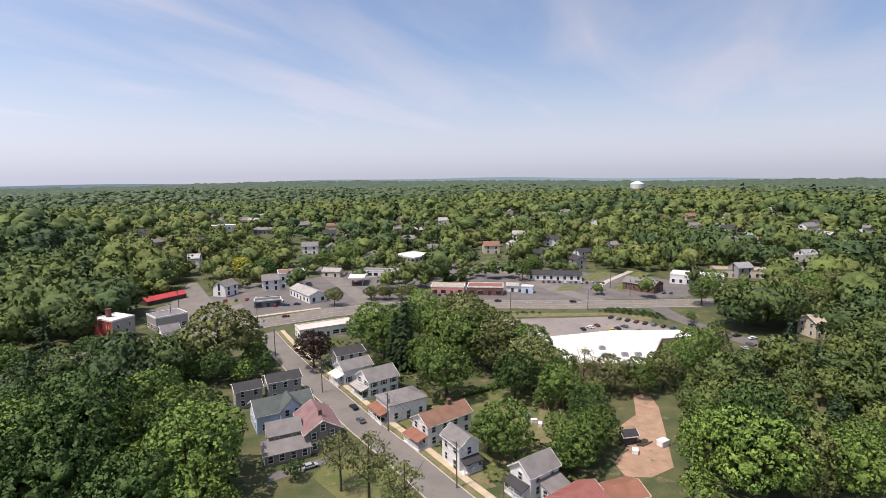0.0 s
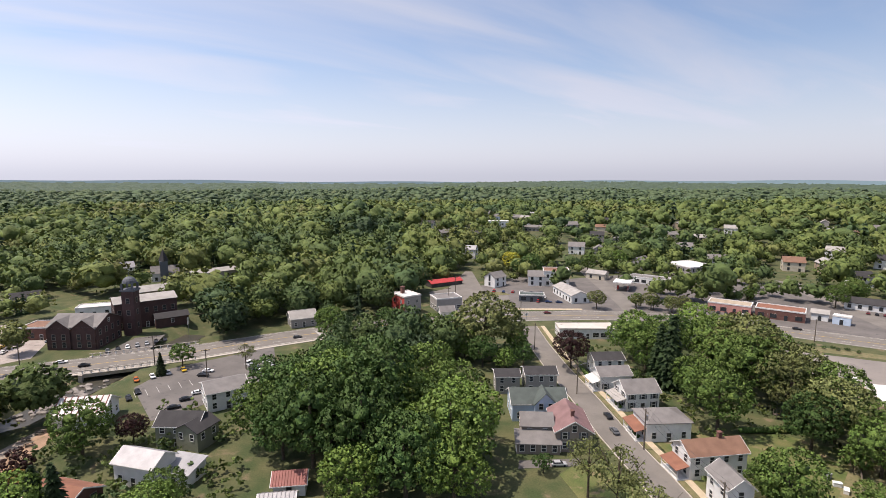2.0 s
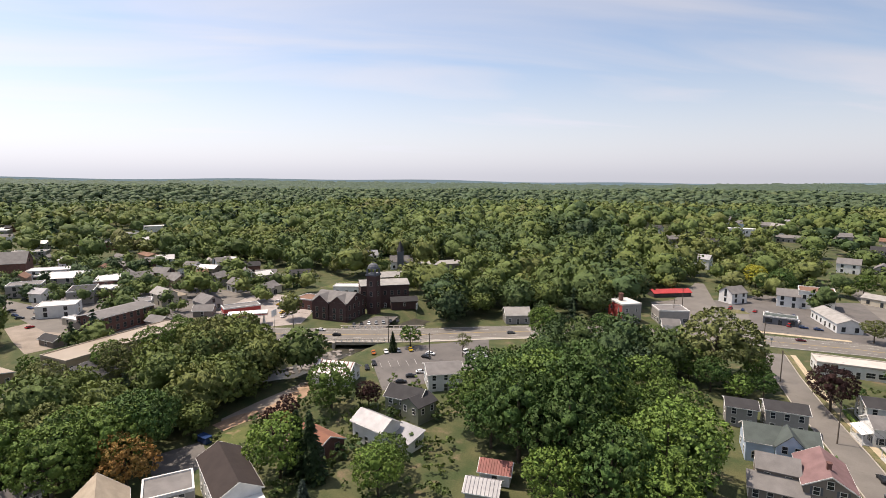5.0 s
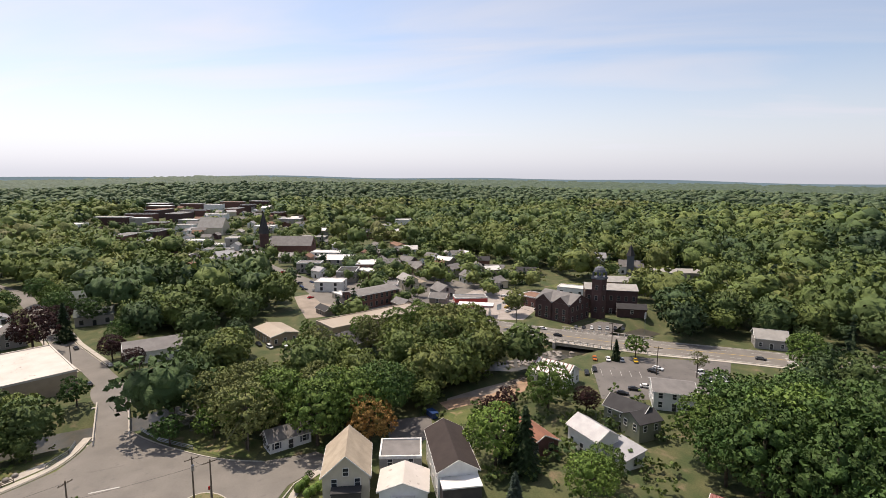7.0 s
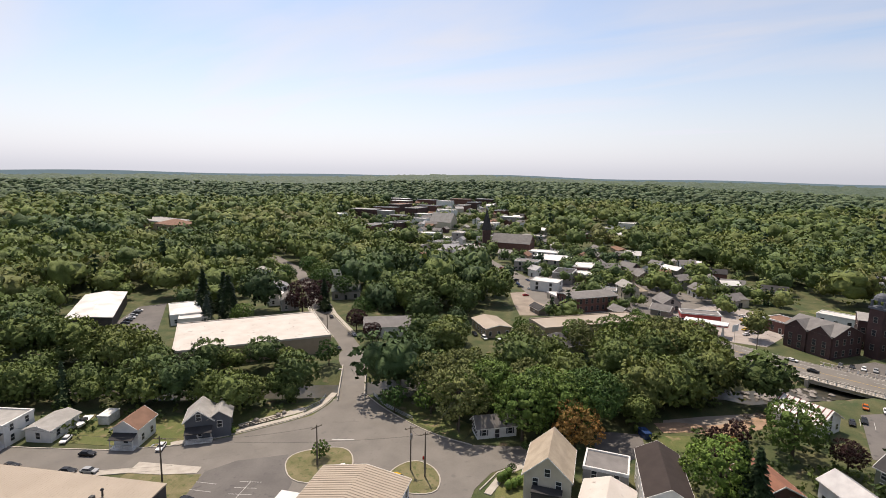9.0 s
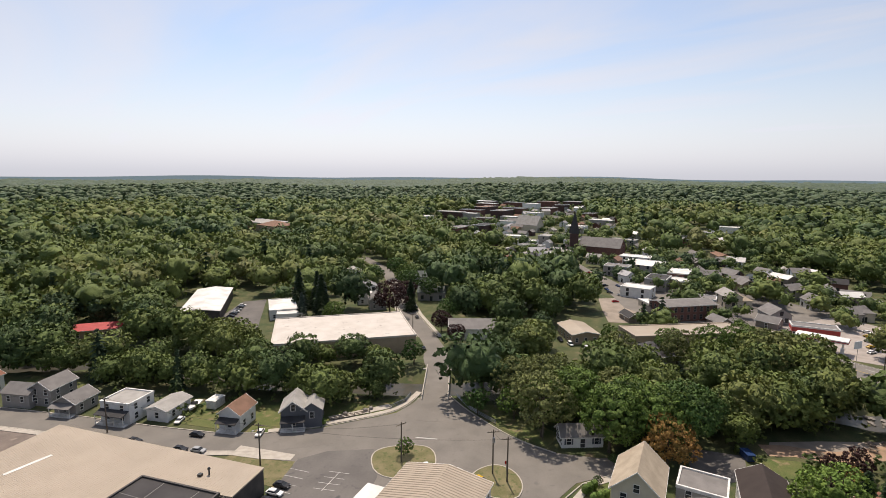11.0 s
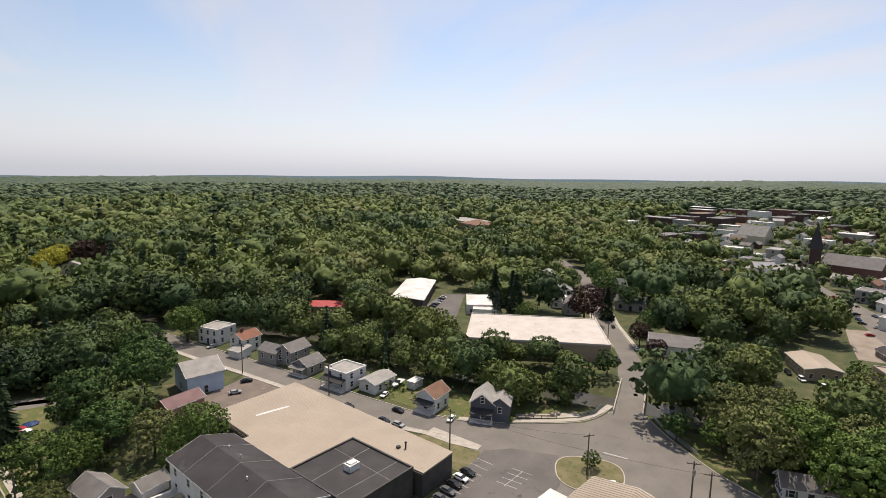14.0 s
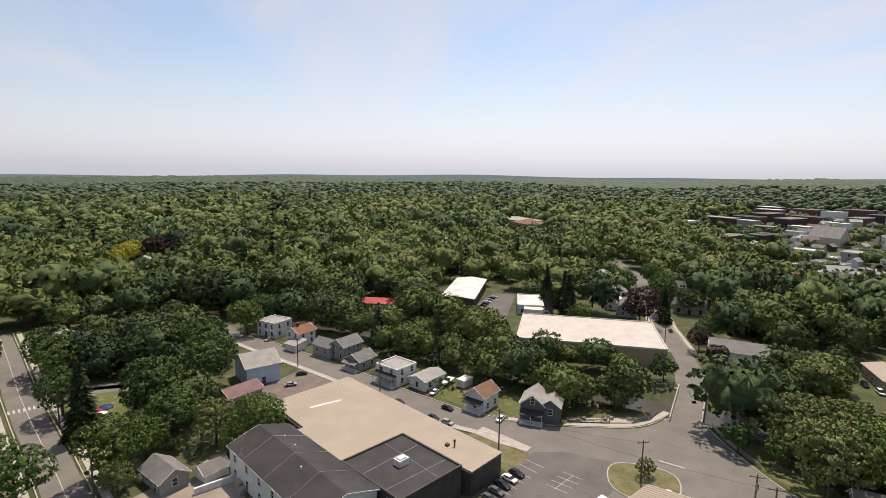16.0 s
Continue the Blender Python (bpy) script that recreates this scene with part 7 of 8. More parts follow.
# single trees that stand out
SINGLE = [(-48, 96, "broad", "bright", 1.4), (-41, 79, "broad", "bright", 1.2), (-58, 109, "broad", "green", 1.3), (-57, 85, "broad", "bright", 1.2), (-69, 119, "broad", "green", 1.35), (-56, 68, "broad", "bright", 1.1), (-92, 104, "broad", "dark", 1.4), (-100, 92, "broad", "dark", 1.3),
          (-70, 157, "willow", "olive", 1.95), (-59, 149, "broad", "dark", 0.60), (-41, 158, "broad", "purple", 1.05), (-12, 157, "conifer", "conifer", 1.49), (-15.5, 161, "conifer", "conifer", 1.21), (-25, 175, "broad", "green", 1.49),
          (-17, 182, "broad", "dark", 1.28), (-9, 210, "broad", "bright", 1.21), (6, 174, "broad", "olive", 1.77), (-3, 180, "broad", "green", 1.42), (0.6, 134, "broad", "green", 1.35), (12.2, 103.5, "broad", "green", 1.12), (9.5, 107, "broad", "green", 0.80), (39, 140, "sparse", "olive", 1.30), (31, 138, "broad", "green", 1.08), (46, 137, "broad", "olive", 0.97), (53, 136, "broad", "green", 0.91), (61, 139, "broad", "olive", 0.97), (68, 146, "broad", "green", 1.02), (77, 153, "broad", "green", 1.19), (86, 160, "broad", "olive", 1.02), (25, 152, "broad", "green", 1.35), (24, 140, "broad", "olive", 1.35), (30, 128, "broad", "green", 1.02), (19, 134, "broad", "dark", 1.14), (2, 166, "broad", "green", 1.42), (19, 162, "broad", "olive", 1.42), (9, 196, "broad", "olive", 1.28), (-20, 166, "broad", "green", 1.14), (-38, 168, "small", "dark", 0.80), (16, 152, "broad", "olive", 1.42), (8, 158, "broad", "green", 1.56), (-16, 174, "broad", "green", 1.28), (-5, 148, "broad", "green", 1.14), (-27, 184, "broad", "dark", 0.99), (4, 186, "broad", "olive", 1.28), (13, 182, "broad", "green", 1.28), (20, 176, "small", "green", 1.10), (-1, 199, "broad", "green", 1.14), (-14, 198, "broad", "dark", 0.99),
          (-14, 88.5, "sparse", "olive", 1.50), (-20, 93, "sparse", "olive", 1.30), (-7, 83, "sparse", "olive", 1.30), (-149, 99.5, "small", "green", 1.25), (-148.5, 92, "conifer", "conifer", 0.50), (-130, 108, "sparse", "olive", 0.90), (-118, 54.5, "broad", "green", 1.15),
          (-114.6, 63.5, "broad", "purple", 0.62), (-109.5, 8.5, "broad", "rust", 1.00), (-97, 33.4, "broad", "bright", 1.15), (-93, 38.2, "conifer", "conifer", 1.00), (-98, 37.5, "conifer", "conifer", 0.90), (-80.5, 31.5, "conifer", "blue", 0.60), (-80, 46, "broad", "bright", 0.90), (-84, 50, "broad", "green", 0.80),
          (-121, 44, "small", "purple", 0.90), (-110, 38, "small", "purple", 0.80), (-133, -20, "broad", "olive", 1.15), (-126, 15, "broad", "dark", 1.10), (-131, -3, "broad", "olive", 1.05), (-119.5, -35, "small", "dark", 1.15), (-14.6, -134.7, "conifer", "conifer", 1.25), (-28.4, -134.6, "broad", "dark", 1.32), (-42, -106.5, "broad", "green", 0.85), (-37, -104, "broad", "green", 0.70), (-51.5, -166, "broad", "dark", 1.20), (-46, -172, "broad", "dark", 1.00),
          (-51, 238, "broad", "olive", 0.75), (-35, 248, "small", "olive", 1.00), (-28, 249, "small", "dark", 1.00), (-22, 251, "small", "dark", 1.00), (-120, 309, "broad", "yellow", 1.10), (-69, -366, "broad", "yellow", 1.25), (-63, -359, "broad", "yellow", 1.05), (-76, -380, "broad", "yellow", 1.2), (-95.4, -44.2, "small", "green", 0.60), (10, 290, "small", "green", 1.00), (-8, 298, "broad", "green", 0.80),
          (-194, -132, "conifer", "conifer", 1.20), (-182, -122, "conifer", "conifer", 1.30), (-176, -112, "broad", "green", 0.80), (-170, -58, "broad", "purple", 0.65), (-195, -70, "broad", "dark", 0.90), (-206, -92, "conifer", "conifer", 1.00),
          (-146, -64, "small", "dark", 1.20), (-30, 97, "small", "dark", 0.70), (100, 205, "small", "green", 0.70), (101, 187, "small", "dark", 0.90), (25.5, 128, "small", "green", 0.90), (-21.5, 153.5, "small", "dark", 0.70), (-108, -1.8, "small", "dark", 0.35), (-99.5, -4.4, "small", "dark", 0.30),
          (-114.5, -18, "broad", "olive", 1.3), (-113, -3, "broad", "green", 1.3), (-119, 39.7, "small", "purple", 0.8), (-117.5, 42.5, "small", "rust", 0.6), (-23, -116.5, "broad", "green", 0.75), (-44.3, -143.4, "broad", "dark", 1.35), (-16.5, -111.6, "broad", "green", 1.1),
          (-42.5, -105.7, "broad", "green", 1.0), (-36, -113, "broad", "olive", 0.9), (-1.5, -113, "broad", "dark", 1.0), (3.5, -122, "broad", "green", 1.0), (-12.5, -150, "broad", "dark", 1.0), (-119.4, 12.2, "broad", "dark", 1.4), (-71.6, -184.5, "broad", "green", 1.1), (-79.7, -191.4, "broad", "dark", 1.1), (-86, -366, "broad", "purple", 1.5), (-98, -362, "broad", "purple", 1.3), (-128, -27, "broad", "olive", 1.1), (-121, -26, "small", "green", 1.2), (-124, -12, "broad", "green", 1.2),
          (-13.5, -186, "broad", "dark", 1.2), (-15, -176, "broad", "green", 1.1), (3, -190, "broad", "dark", 1.2), (4, -172, "broad", "green", 1.1), (3.5, -208, "broad", "dark", 1.1), (-60, 160, "small", "green", 1.3), (-55, 153, "small", "dark", 1.1), (-63, 168, "broad", "green", 0.8),
          (-29, 249, "broad", "olive", 0.70), (-20, 247, "broad", "olive", 0.68), (-15, 251, "small", "olive", 1.1), (-36, 251, "small", "green", 1.0), (1.8, 293, "conifer", "green", 0.85), (11, 294, "conifer", "olive", 0.7), (-12, 295, "small", "olive", 1.2), (45, 293, "broad", "green", 0.95),
          (53, 304, "broad", "green", 1.1), (-77, 329, "broad", "green", 1.0), (-63, 349, "broad", "green", 1.1), (-105, 303, "broad", "dark", 1.2), (-110, 296, "broad", "dark", 0.9), (-124, 313, "broad", "yellow", 0.9), (118, 233, "broad", "green", 1.1), (121, 214, "broad", "olive", 1.2), (123, 201, "broad", "green", 1.1),
          (141, 213, "broad", "green", 1.25), (134, 254, "broad", "green", 1.1), (151, 226, "broad", "olive", 1.3), (163, 231, "broad", "green", 1.3), (128, 222, "broad", "green", 1.2), (178, 231, "broad", "olive", 1.35), (150, 206, "broad", "olive", 1.3), (160, 215, "broad", "green", 1.3), (131, 205, "broad", "olive", 1.1),
          (-167, -4, "broad", "olive", 1.0), (-182, 11.5, "broad", "green", 0.9), (-191, -7, "small", "green", 1.1), (-186, 25, "broad", "green", 1.0), (-172, 14, "broad", "olive", 1.1), (-176, -32, "broad", "olive", 0.9), (-194, 34, "broad", "green", 1.0), (-180, 40, "broad", "olive", 1.2),
          (-194.3, -96.4, "broad", "purple", 1.35), (-215, -98, "broad", "purple", 1.0), (-181, -68, "broad", "purple", 0.75), (-174, -126, "conifer", "blue", 0.85), (-189, -138, "conifer", "conifer", 1.3), (-186, -123, "conifer", "blue", 1.0), (-236, -106, "broad", "dark", 1.1), (-228, -92, "broad", "dark", 1.0), (-250, -114, "broad", "green", 1.1), (-244, -130, "broad", "dark", 1.0), (-268, -128, "broad", "dark", 1.1),
          (-126, 143, "broad", "green", 1.1), (-97, 160, "broad", "dark", 0.75), (-92, 160, "broad", "green", 0.95), (-103, 150, "broad", "dark", 1.2), (-90, 174, "small", "green", 1.3),
          (-66, 146, "broad", "dark", 0.9), (-74, 149, "broad", "green", 0.9), (-80, 160, "broad", "olive", 0.9), (-58, 145, "small", "green", 1.2)]
for x, y, form, colour, size in SINGLE:
    tree(x, y, form, colour, size)
    keep_open(x, y, x, y, 2.5 * size)
    # nothing wild grows between these trees and the camera
    if colour == "yellow" or size > 1.45:
        LAWNS_AND_SIGHTLINES.append((x, y, x * 0.80, y * 0.80, 9.0))

keep_open(-19, -148, -16.5, -126, 4.0)
keep_open(-20, -143, -15, -120, 5.0)
keep_open(-15, -152, -25, -150, 4.5)

# groves close to the houses: every tree one by one
GROVES = [([(-132, 163), (-104, 150), (-80, 124), (-64, 113), (-52, 98), (-43, 86), (-38, 76), (-54, 59), (-66, 75), (-74, 72), (-84, 72), (-97, 84), (-104, 100), (-115, 117), (-118, 138)], 10.2, 1.5, ("dark", "dark", "green", "dark"), ("green", "green", "bright", "olive")),
          ([(55, 142), (72, 157), (80, 141), (100, 161), (110, 155), (145, 166), (72, 78), (31, 79), (40, 89), (47, 102), (52, 119), (44, 119)], 9.8, 1.36, ("green", "bright", "olive", "green", "dark"), ()),
          ([(29, 123), (45, 138), (46, 123), (36, 102), (31, 93), (21, 86), (21, 94), (26, 108)], 6.6, 0.8, ("green", "olive", "dark"), ()),
          ([(-198, 43), (-188, 58), (-154, 57), (-142, 49), (-133, 35), (-126, 25), (-119, 18)], 6.4, 0.85, ("green", "olive", "dark"), ()),
          ([(-157, -50), (-184, -46), (-180, -29), (-170, -10), (-193, 12), (-205, 40), (-168, 57), (-144, 45), (-131, 30), (-121, 18), (-113, 8), (-113, -3), (-114, -18), (-129, -28), (-135, -40)], 8.2, 1.1, ("green", "dark", "olive", "green"), ()),
          ([(-82, -201), (-95, -192), (-115, -170), (-132, -156), (-141, -125), (-138, -103), (-144, -80), (-141, -62), (-118, -58), (-108, -68), (-108, -76), (-105, -92), (-102, -116), (-96, -130), (-99, -147), (-92, -171)], 7.6, 1.06, ("green", "bright", "olive", "green", "bright", "dark"), ()),
          ([(-16, -196), (-33, -206), (-54, -197), (-58, -168), (-50, -141), (-42, -148), (-31, -121), (-20, -116), (-14, -122), (-22, -165)], 6.8, 1.0, ("dark", "dark", "green"), ()),
          ([(-12, -112), (-20, -116), (-29, -109), (-37, -116), (-46, -108), (-44, -98), (-33, -96), (-27, -96), (-15, -97), (-11, -101)], 6.4, 0.7, ("dark", "green", "olive"), ())]
blocks = np.array(OPEN)
plots = np.array(FOOT)


def built(x, y, margin):
    """Whether each of the points lies on a building or within the margin."""
    x, y = np.atleast_1d(x), np.atleast_1d(y)
    hit = np.zeros(len(x), bool)
    for a, b, L, W, ang in plots:
        c, s = math.cos(radians(ang)), math.sin(radians(ang))
        u, v = (x - a) * c + (y - b) * s, -(x - a) * s + (y - b) * c
        hit |= (np.abs(u) < L / 2 + margin) & (np.abs(v) < W / 2 + margin)
    return hit


def is_open(x, y, extra=0.0):
    """Whether the point lies in any of the open places."""
    d = blocks[:, 2:4] - blocks[:, :2]
    s = np.clip(((x - blocks[:, 0]) * d[:, 0] + (y - blocks[:, 1]) * d[:, 1]) / np.maximum((d ** 2).sum(1), 1e-6), 0, 1)
    return bool((np.hypot(x - blocks[:, 0] - s * d[:, 0], y - blocks[:, 1] - s * d[:, 1]) < blocks[:, 4] + extra).any())


planted, rest = [], []
# the built-up ground, where only single trees and groves stand, and how many wild trees it has
BUILT_UP = [([(-75, 195), (10, 78), (52, 78), (52, 140), (95, 170), (112, 232), (-60, 217)], 0.0),
            ([(-118, -60), (-100, -130), (-84, -206), (0, -240), (8, -60), (-60, -40), (-90, 0), (-118, -14), (-126, -36)], 0.0),
            ([(-85, 0), (-118, 34), (-130, 58), (-160, 62), (-185, 72), (-150, 137), (-112, 116), (-96, 76), (-72, 58), (-75, 40)], 0.0),
            ([(-132, 196), (-160, 312), (-100, 320), (-50, 340), (0, 352), (60, 332), (155, 292), (155, 228), (0, 222), (-60, 214)], 0.05),
            ([(-178, 72), (-205, 36), (-240, 40), (-278, 84), (-288, 130), (-240, 160), (-208, 138), (-180, 118)], 0.04),
            ([(-178, -60), (-186, -40), (-176, -8), (-196, 12), (-206, 44), (-240, 42), (-262, 0), (-225, -50)], 0.35),
            ([(-140, -62), (-145, -80), (-140, -120), (-150, -165), (-200, -165), (-215, -115), (-170, -70)], 0.25)]
for outline, gap, size, colours, by_street in GROVES:
    xs, ys = [p[0] for p in outline], [p[1] for p in outline]
    yy = min(ys)
    row = 0
    while yy < max(ys):
        xx = min(xs) + (row % 2) * gap / 2
        while xx < max(xs):
            x, y = xx + gen_tree.uniform(-2, 2), yy + gen_tree.uniform(-2, 2)
            if inside(x, y, outline) and not is_open(x, y, size * 1.5 - 0.9) and not built(x, y, 0.8 + size * 2.4)[0] and off_line(np.array(x), np.array(y), CREEK) > 4.5:
                if math.hypot(x, y) > 127:
                    rest.append((x, y))
                    xx += gap
                    continue
                form = "broad" if gen_tree.random() < 0.86 else "small"
                kinds = by_street if by_street and off_line(np.array(x), np.array(y), MAIN_STREET) < 36 else colours
                tree(x, y, form, gen_tree.choice(kinds), size * gen_tree.uniform(0.74, 1.15), "in the grove", squash=gen_tree.uniform(0.82, 1.18))
                planted.append((x, y))
            xx += gap
        yy += gap * 0.87
        row += 1

# the woods beyond: one leafy mass, finer near and coarser far away
gen = np.random.default_rng(4)


def in_town(x, y):
    """Whether each point lies between the buildings of the town."""
    hit = np.zeros(len(x), bool)
    for cx, cy, ex, ey in ((-300, 45, 110, 75), (-400, -40, 95, 65), (-545, -95, 190, 85), (-740, -165, 270, 100)):
        hit |= ((x - cx) / ex) ** 2 + ((y - cy) / ey) ** 2 < 1
    return hit


def in_suburb(x, y):
    return ((x - 60) / 360) ** 2 + ((y - 470) / 190) ** 2 < 1


def scatter(r0, r1, gap):
    """Places about gap apart in a ring round the camera, only on the bearings it looks along."""
    n = int(2 * r1 / gap)
    g = np.arange(-n // 2, n // 2 + 1) * gap
    x, y = np.meshgrid(g, g)
    x, y = (x + (np.arange(len(g))[:, None] % 2) * gap / 2 + gen.uniform(-0.33, 0.33, x.shape) * gap).ravel(), (y + gen.uniform(-0.33, 0.33, y.shape) * gap).ravel()
    r, az = np.hypot(x, y), np.degrees(np.arctan2(-x, y))
    keep = (r > r0) & (r < r1) & (((az > -50) & (az < 185)) | (az < -172))
    x, y = x[keep], y[keep]
    free = np.ones(len(x), bool)
    free &= ~built(x, y, 3.5)
    for a, b, c, d, q in OPEN + LAWNS_AND_SIGHTLINES:
        dx, dy = c - a, d - b
        s = np.clip(((x - a) * dx + (y - b) * dy) / max(dx * dx + dy * dy, 1e-6), 0, 1)
        free &= np.hypot(x - a - s * dx, y - b - s * dy) > q + 1.0
    for a, b in planted + rest:
        free &= (x - a) ** 2 + (y - b) ** 2 > 36
    town = in_town(x, y)
    free &= ~town | (gen.random(len(x)) < 0.44)
    free &= ~in_suburb(x, y) | (gen.random(len(x)) < 0.86)
    for outline, *_ in GROVES:
        near = np.hypot(x - outline[0][0], y - outline[0][1]) < 150
        for k in np.nonzero(near & free)[0]:
            free[k] = not inside(x[k], y[k], outline)
    for outline, share in BUILT_UP:
        for k in np.nonzero(free & (np.hypot(x, y) < 360))[0]:
            if inside(x[k], y[k], outline):
                free[k] = gen.random() < share
    free &= off_line(x, y, CREEK) > 6
    return x[free], y[free]


def stands(x, y):
    """Which kind of tree prevails at a place, from 0 to 1: stands of one kind run into one another."""
    return 0.5 + 0.17 * (np.sin(x / 41 + 1.3 * np.sin(y / 67)) + np.sin(y / 53 + 1.7 * np.sin(x / 89 + 2)) + 0.8 * np.sin((x + y) / 23 + 0.7))


def woods(name, x, y, crowns, size, label, mat=WOODS, lean=0.0, steps=(0.62, 0.8, 0.95, 1.08, 1.25)):
    """Many trees as one leafy mass: each takes one of the crowns, turned and sized at random. lean: towards brighter kinds."""
    V, F, K, N, n = [], [], [], [], 0
    cone = [len(c) > 4 for c in crowns]
    share = np.array([c[3] for c in crowns])
    pick = gen.choice(len(crowns), len(x), p=share / share.sum())
    z = rolling(x, y)
    for k, (base, faces, way, *_) in enumerate(crowns):
        m = pick == k
        count = int(m.sum())
        t = gen.uniform(0, 2 * math.pi, count)
        hgt = size * gen.choice(steps, count) * gen.uniform(0.9, 1.1, count)
        hgt = hgt * np.where(in_town(x[m], y[m]), 0.68, np.where(in_suburb(x[m], y[m]), gen.choice([0.55, 0.7, 0.85, 1.0], count), 1.0))
        hgt = hgt * (0.84 + 0.32 * np.clip(stands(y[m] * 0.7 + 90, x[m] * 0.7), 0, 1))
        wide = hgt * gen.uniform(0.85, 1.2, count)
        c, s = np.cos(t)[:, None] * wide[:, None], np.sin(t)[:, None] * wide[:, None]
        v = np.stack([base[None, :, 0] * c - base[None, :, 1] * s + x[m][:, None], base[None, :, 0] * s + base[None, :, 1] * c + y[m][:, None],
                      base[None, :, 2] * hgt[:, None] + z[m][:, None]], -1)
        for f in faces:
            F.append((f[None] + (np.arange(count) * len(base))[:, None, None]).reshape(-1, f.shape[1]) + n)
        V.append(v.reshape(-1, 3))
        c, s = np.cos(t)[:, None], np.sin(t)[:, None]
        N.append(np.stack([way[None, :, 0] * c - way[None, :, 1] * s, way[None, :, 0] * s + way[None, :, 1] * c, np.repeat(way[None, :, 2], count, 0)], -1).reshape(-1, 3))
        K.append(np.repeat(np.where(cone[k], gen.uniform(0.0, 0.2, count), np.clip(stands(x[m], y[m]) * 0.6 + gen.uniform(0, 0.45, count) + lean, 0, 1)), len(base)))
        n += len(V[-1])
    me = arrays(name, np.concatenate(V), F, mat, np.concatenate(N))
    me.attributes.new("kind", "FLOAT", "POINT").data.foreach_set("value", np.concatenate(K).astype(np.float32))
    ob = new(name, me)
    return tagged(ob, label, "trees", kind="stuff")


def crowns_for(seed, lobes, clumps, r, cards, size, cone, soft=0.0):
    """Crowns of unit height: leafy ones of several widths and a few pointed ones."""
    out = []
    for k in range(6):
        out.append((*cluster_crown(seed + k, 0.36 + 0.035 * k, 0.02, 0.88 + 0.04 * k, lobes + k % 3, clumps, r, cards, size, soft), 0.16))
    v, f, w = cone_crown(seed + 9, 0.22, 0.05, 1.12, *cone)
    v[:, 2] = np.clip(v[:, 2], 0, 2)
    return out + [(v, f, w, 0.04, "cone")]


x, y = scatter(132, 240, 9.6)
woods("woods", x, y, crowns_for(200, 6, 70, 0.21, 11, 0.046, (12, 20, 0.085), 0.85), 15.5, "dense mixed green woods round the houses", lean=-0.12)
woods("woods", np.array([p[0] for p in rest]), np.array([p[1] for p in rest]), crowns_for(250, 7, 80, 0.19, 12, 0.041, (14, 24, 0.085), 0.6), 11.3, "leafy groves along the creek and behind the houses", lean=-0.02)
# shrubs and undergrowth in the yards and along the edges of the groves
THICKETS = [([(4, 96), (-8, 122), (-24, 150), (-38, 172), (-30, 205), (18, 208), (34, 170), (60, 150), (36, 100), (20, 88)], 0.5),
            ([(-120, 26), (-128, 60), (-122, 100), (-112, 100), (-96, 76), (-72, 60), (-66, 40), (-84, 28), (-104, 30)], 0.9),
            ([(-130, -30), (-112, 10), (-108, 22), (-150, 60), (-190, 60), (-150, -10)], 0.5),
            ([(-90, -84), (-100, -66), (-124, -58), (-132, -100), (-104, -150), (-92, -150)], 0.4),
            ([(-12, -100), (-16, -160), (-60, -200), (-60, -150), (-40, -100)], 0.5),
            ([(-54, 118), (-62, 150), (-70, 190), (-110, 176), (-130, 150), (-100, 120)], 0.4)]
bx, by = [], []
for outline, share in THICKETS:
    x0, x1 = min(p[0] for p in outline), max(p[0] for p in outline)
    y0, y1 = min(p[1] for p in outline), max(p[1] for p in outline)
    for _ in range(int((x1 - x0) * (y1 - y0) / 12)):
        x, y = gen.uniform(x0, x1), gen.uniform(y0, y1)
        if gen.random() < share and inside(x, y, outline) and not is_open(x, y, -0.5) and not built(x, y, 0.9)[0] and off_line(np.array(x), np.array(y), CREEK) > 4.5:
            bx.append(x)
            by.append(y)
woods("shrubs", np.array(bx), np.array(by), crowns_for(280, 2, 8, 0.36, 6, 0.16, (8, 16, 0.14))[:6], 2.7, "low shrubs and undergrowth in the yards")
x, y = scatter(240, 480, 11.6)
woods("woods", x, y, crowns_for(300, 5, 30, 0.27, 6, 0.060, (9, 10, 0.14), 1.0), 17.0, "dense mixed green woods beyond the town")
# garden and street trees between the houses of the town
gx, gy = [], []
for cx, cy, ex, ey, n in ((-300, 45, 105, 70, 380), (-400, -40, 90, 60, 220), (-545, -95, 180, 80, 170), (-740, -165, 260, 95, 170), (60, 460, 330, 160, 260), (-115, 300, 50, 50, 60), (60, 325, 130, 32, 70), (-20, 300, 50, 30, 16), (100, 262, 60, 16, 14)):
    t, q = gen.uniform(0, 2 * math.pi, n), np.sqrt(gen.uniform(0, 1, n))
    px, py = cx + np.cos(t) * q * ex, cy + np.sin(t) * q * ey
    hit = built(px, py, 2.2)
    for k in range(n):
        if not hit[k] and not is_open(px[k], py[k], 0.5):
            gx.append(px[k])
            gy.append(py[k])
woods("garden_trees", np.array(gx), np.array(gy), crowns_for(330, 4, 22, 0.27, 6, 0.062, (9, 10, 0.14), 0.95), 11.5, "leafy garden and street trees between the houses")
x, y = scatter(480, 920, 14.6)
woods("woods", x, y, crowns_for(400, 4, 8, 0.36, 2, 0.11, (6, 7, 0.2), 1.0), 19.5, "far green woods towards the horizon", steps=(0.85, 0.95, 1.0, 1.1))
x, y = scatter(920, 1750, 20.0)
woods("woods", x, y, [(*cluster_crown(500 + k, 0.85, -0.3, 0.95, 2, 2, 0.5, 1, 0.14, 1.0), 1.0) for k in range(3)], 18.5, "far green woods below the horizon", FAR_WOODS)

